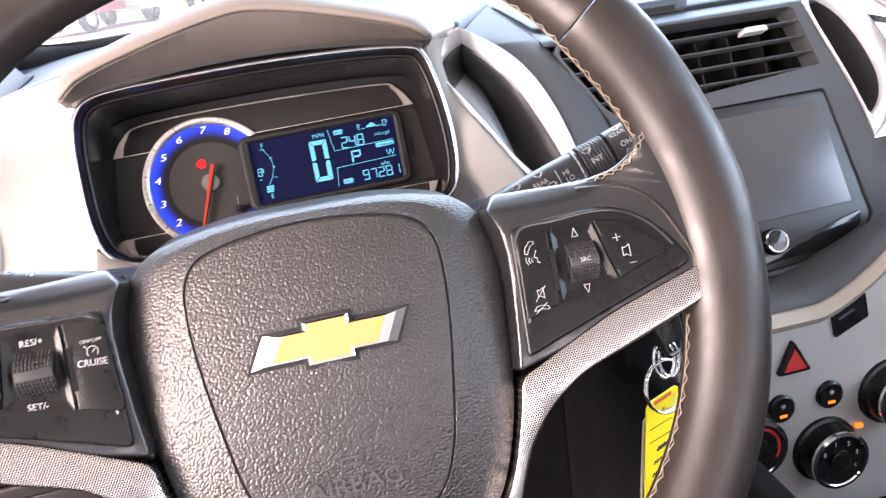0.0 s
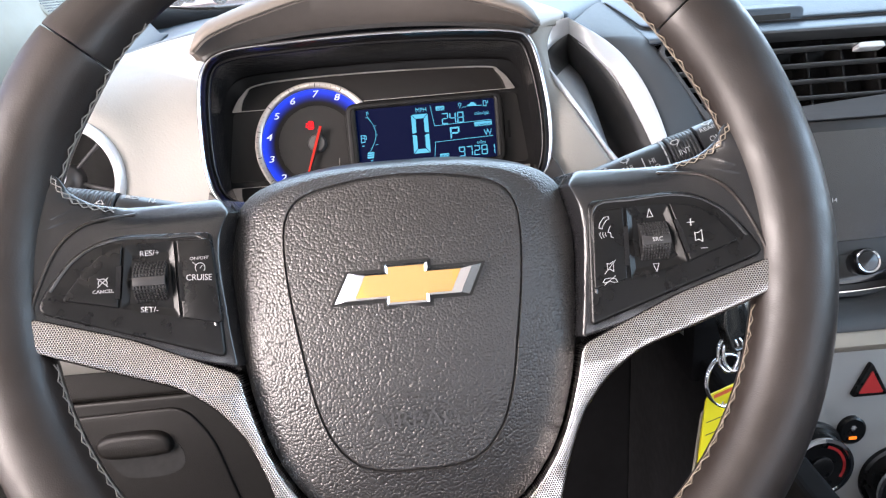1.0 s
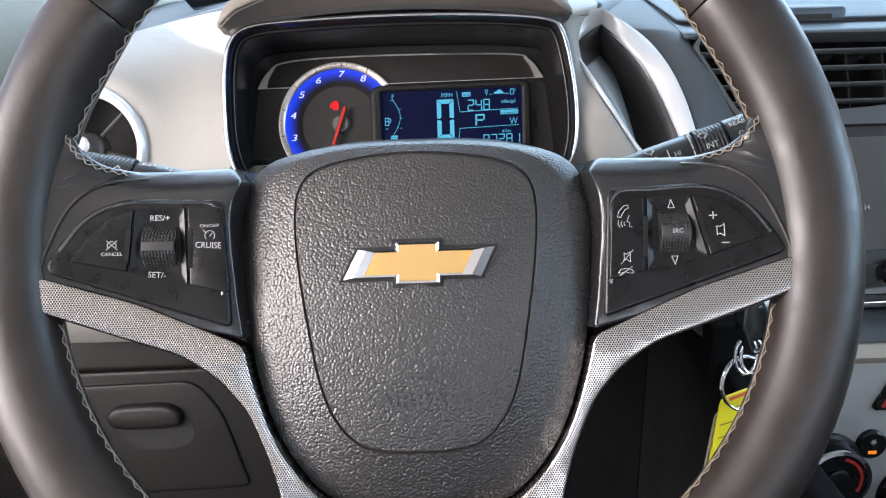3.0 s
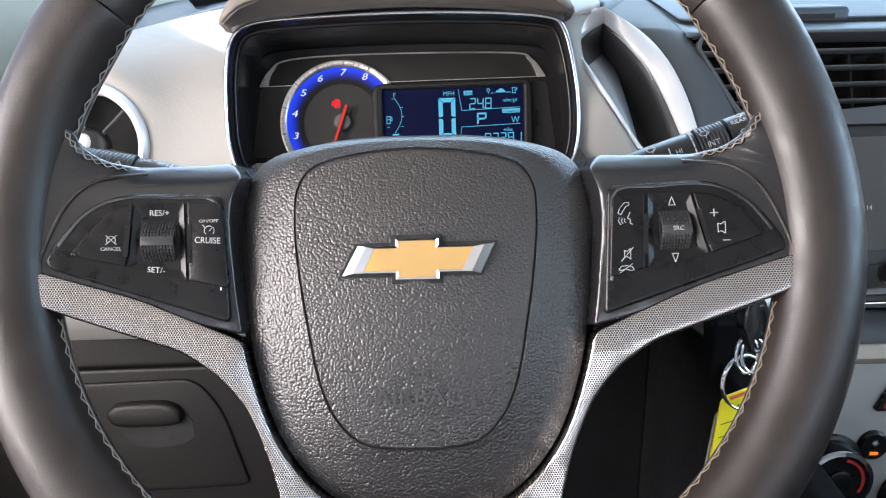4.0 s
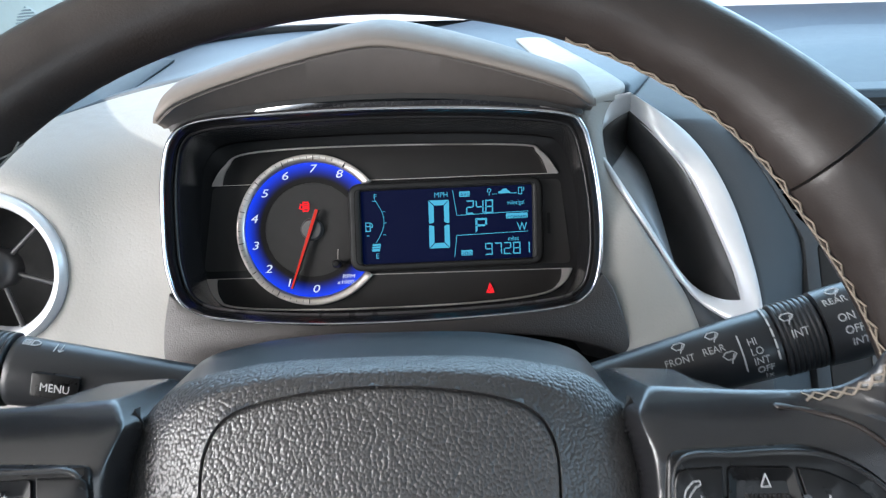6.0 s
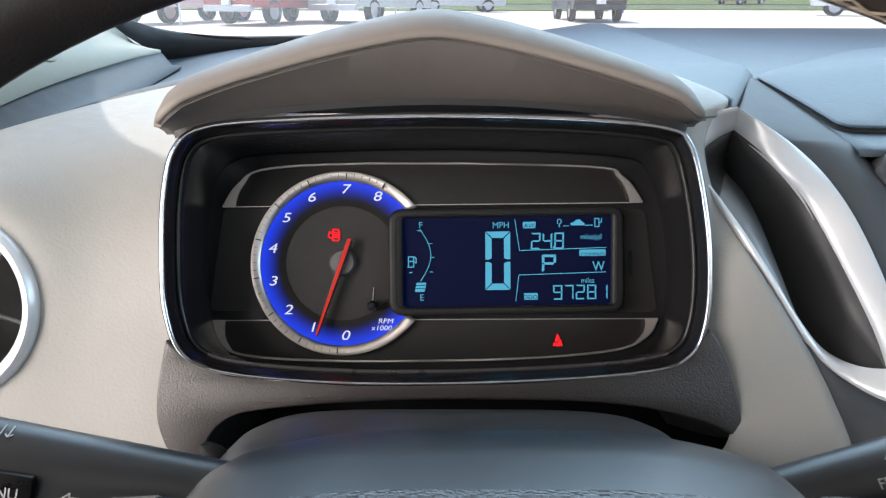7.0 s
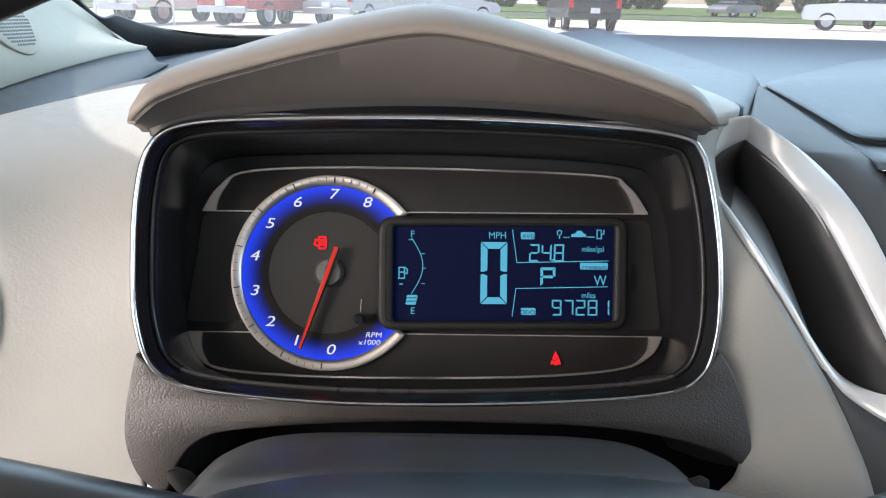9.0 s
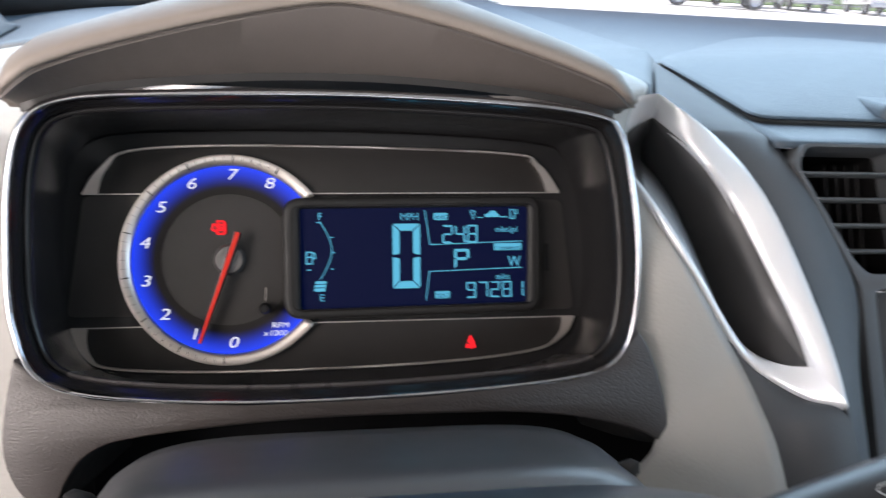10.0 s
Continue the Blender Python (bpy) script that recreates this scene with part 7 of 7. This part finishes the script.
    for s in (-1, 1):
        part("tail_lamp", block(-L / 2 - 0.06, -L / 2 + 0.10, s * (W / 2 - 0.10) - 0.08, s * (W / 2 - 0.10) + 0.08, zt - 0.20, zt + 0.14, 0.02), TAIL, v, "red tail lamp")
    part("bumper", block(-L / 2 - 0.12, -L / 2 + 0.1, -W / 2 + 0.05, W / 2 - 0.05, 0.42, 0.62, 0.03), ALLOY if kind == "pickup" else body, v)
    part("number_plate", block(-L / 2 - 0.14, -L / 2 - 0.05, -0.16, 0.16, 0.62, 0.80, 0.01), PLATE, v, "pale number plate")
    return v


WHITE, REDP, SILV, DARK, GREYP = paint("white_paint", (0.8, 0.8, 0.8)), paint("red_paint", (0.42, 0.02, 0.025)), paint("silver_body_paint", (0.5, 0.51, 0.53)), paint("black_paint", (0.015, 0.015, 0.017)), paint("grey_paint", (0.16, 0.17, 0.18))
vehicle("pickup_truck", "pickup", WHITE, on_lot(-9.0, 28.5, 62), "white pickup truck parked on the lot")
vehicle("pickup_truck", "pickup", REDP, on_lot(-5.6, 28, 66), "red pickup truck parked on the lot")
vehicle("pickup_truck", "pickup", SILV, on_lot(-2.5, 29.5, 66), "silver pickup truck parked on the lot")
vehicle("sedan_car", "sedan", SILV, on_lot(0.8, 42, 8), "silver saloon car parked by the verge")
vehicle("sport_utility_car", "suv", DARK, on_lot(5.5, 31, 92), "black sport utility car seen from behind")
vehicle("sedan_car", "sedan", GREYP, on_lot(23.6, 64, 215), "grey saloon car passing beyond the verge")
vehicle("pickup_truck", "pickup", WHITE, on_lot(19.9, 37, 158), "white pickup truck parked across the lot")
vehicle("pickup_truck", "pickup", WHITE, on_lot(24.0, 41, 30), "white pickup truck parked at the end of the row")
vehicle("pickup_truck", "pickup", GREYP, on_lot(26.5, 40, 68), "grey pickup truck parked at the end of the row")
vehicle("pickup_truck", "pickup", WHITE, on_lot(31.0, 40, 68), "white pickup truck parked beside the grey one")
pole = thing("lamp_post", on_lot(8.9, 41, 0), "white lamp post on a blue base", "lamp post")
part("base", lathe([(0.001, 0.0), (0.30, 0.0), (0.30, 0.85), (0.24, 0.9), (0.001, 0.9)], 20), material("blue_base", (0.02, 0.10, 0.5), 0.5), pole, "blue base")
part("post", lathe([(0.11, 0.88), (0.07, 8.0), (0.001, 8.0)], 16), PLATE, pole)
yb = thing("yellow_sign_board", on_lot(-9.76, 26.0, 0), "yellow and white board standing on the lot", "sign board")
part("board", block(-1.38, 1.38, -0.03, 0.03, 0.80, 1.7, 0.01), YELLOW, yb)
for x in (-1.25, 1.25):
    part("post", block(x - 0.03, x + 0.03, 0.03, 0.09, 0, 1.5, 0.01), PLATE, yb)
gb = thing("green_sign_board", on_lot(-2.15, 29.0, 0), "bright green board beside the silver truck", "sign board")
part("board", block(-0.55, 0.55, -0.03, 0.03, 0.9, 1.7, 0.01), material("lime_board", (0.45, 0.65, 0.05), 0.5), gb)
for x in (-0.45, 0.45):
    part("post", block(x - 0.03, x + 0.03, -0.03, 0.03, 0, 1.0, 0.01), PLATE, gb)

# far trees
BARK = material("bark", (0.10, 0.08, 0.06), 0.9)
LEAF = material("leaves", (0.07, 0.12, 0.025), 0.8, vary=0.5, blotch=0.6)
rng = random.Random(7)


def tree():
    t = thing("tree", Matrix.Identity(4), "leafy green tree beyond the road", "tree", "trees beyond the road")
    bm = tube([(0, 0, -0.3), (0.1, 0.05, 2.0), (0.0, 0.1, 4.5), (0.1, 0.0, 7.0)], [0.30, 0.24, 0.17, 0.06], 9)
    for k in range(6):
        a = k * 1.05
        tube([(0, 0.05, 2.2 + 0.6 * k), (1.1 * math.cos(a), 1.1 * math.sin(a), 3.4 + 0.6 * k), (2.2 * math.cos(a), 2.2 * math.sin(a), 4.0 + 0.65 * k)], [0.10, 0.07, 0.03], 6, bm=bm)
    part("trunk", bm, BARK, t)
    verts, faces = [], []
    for k in range(2600):
        h = rng.random()
        r = 3.0 * math.sin(math.pi * min(0.12 + 0.86 * h, 1)) ** 0.7 * rng.random() ** 0.4
        a = rng.random() * 2 * math.pi
        c = Vector((r * math.cos(a), r * math.sin(a), max(0.1 + 8.4 * h + 0.5 * math.sin(3 * a), 0.1)))
        d = Vector((rng.gauss(0, 1), rng.gauss(0, 1), rng.gauss(0, 1))).normalized() * 0.30
        e = d.orthogonal().normalized() * 0.20
        i = len(verts)
        verts += [c - d, c + e, c + d, c - e]
        faces.append((i, i + 1, i + 2, i + 3))
    me = bpy.data.meshes.new("crown")
    me.from_pydata(verts, [], faces)
    me.materials.append(LEAF)
    ob = new("crown", me)
    ob.parent = t
    return t


first = tree()
first.matrix_world = on_lot(-60, 95, 0)
for k in range(26):
    copy_thing(first, on_lot(-60 + 6.2 * (k + 1) + rng.uniform(-1.5, 1.5), 95 + rng.uniform(-5, 8), rng.uniform(0, 360)))
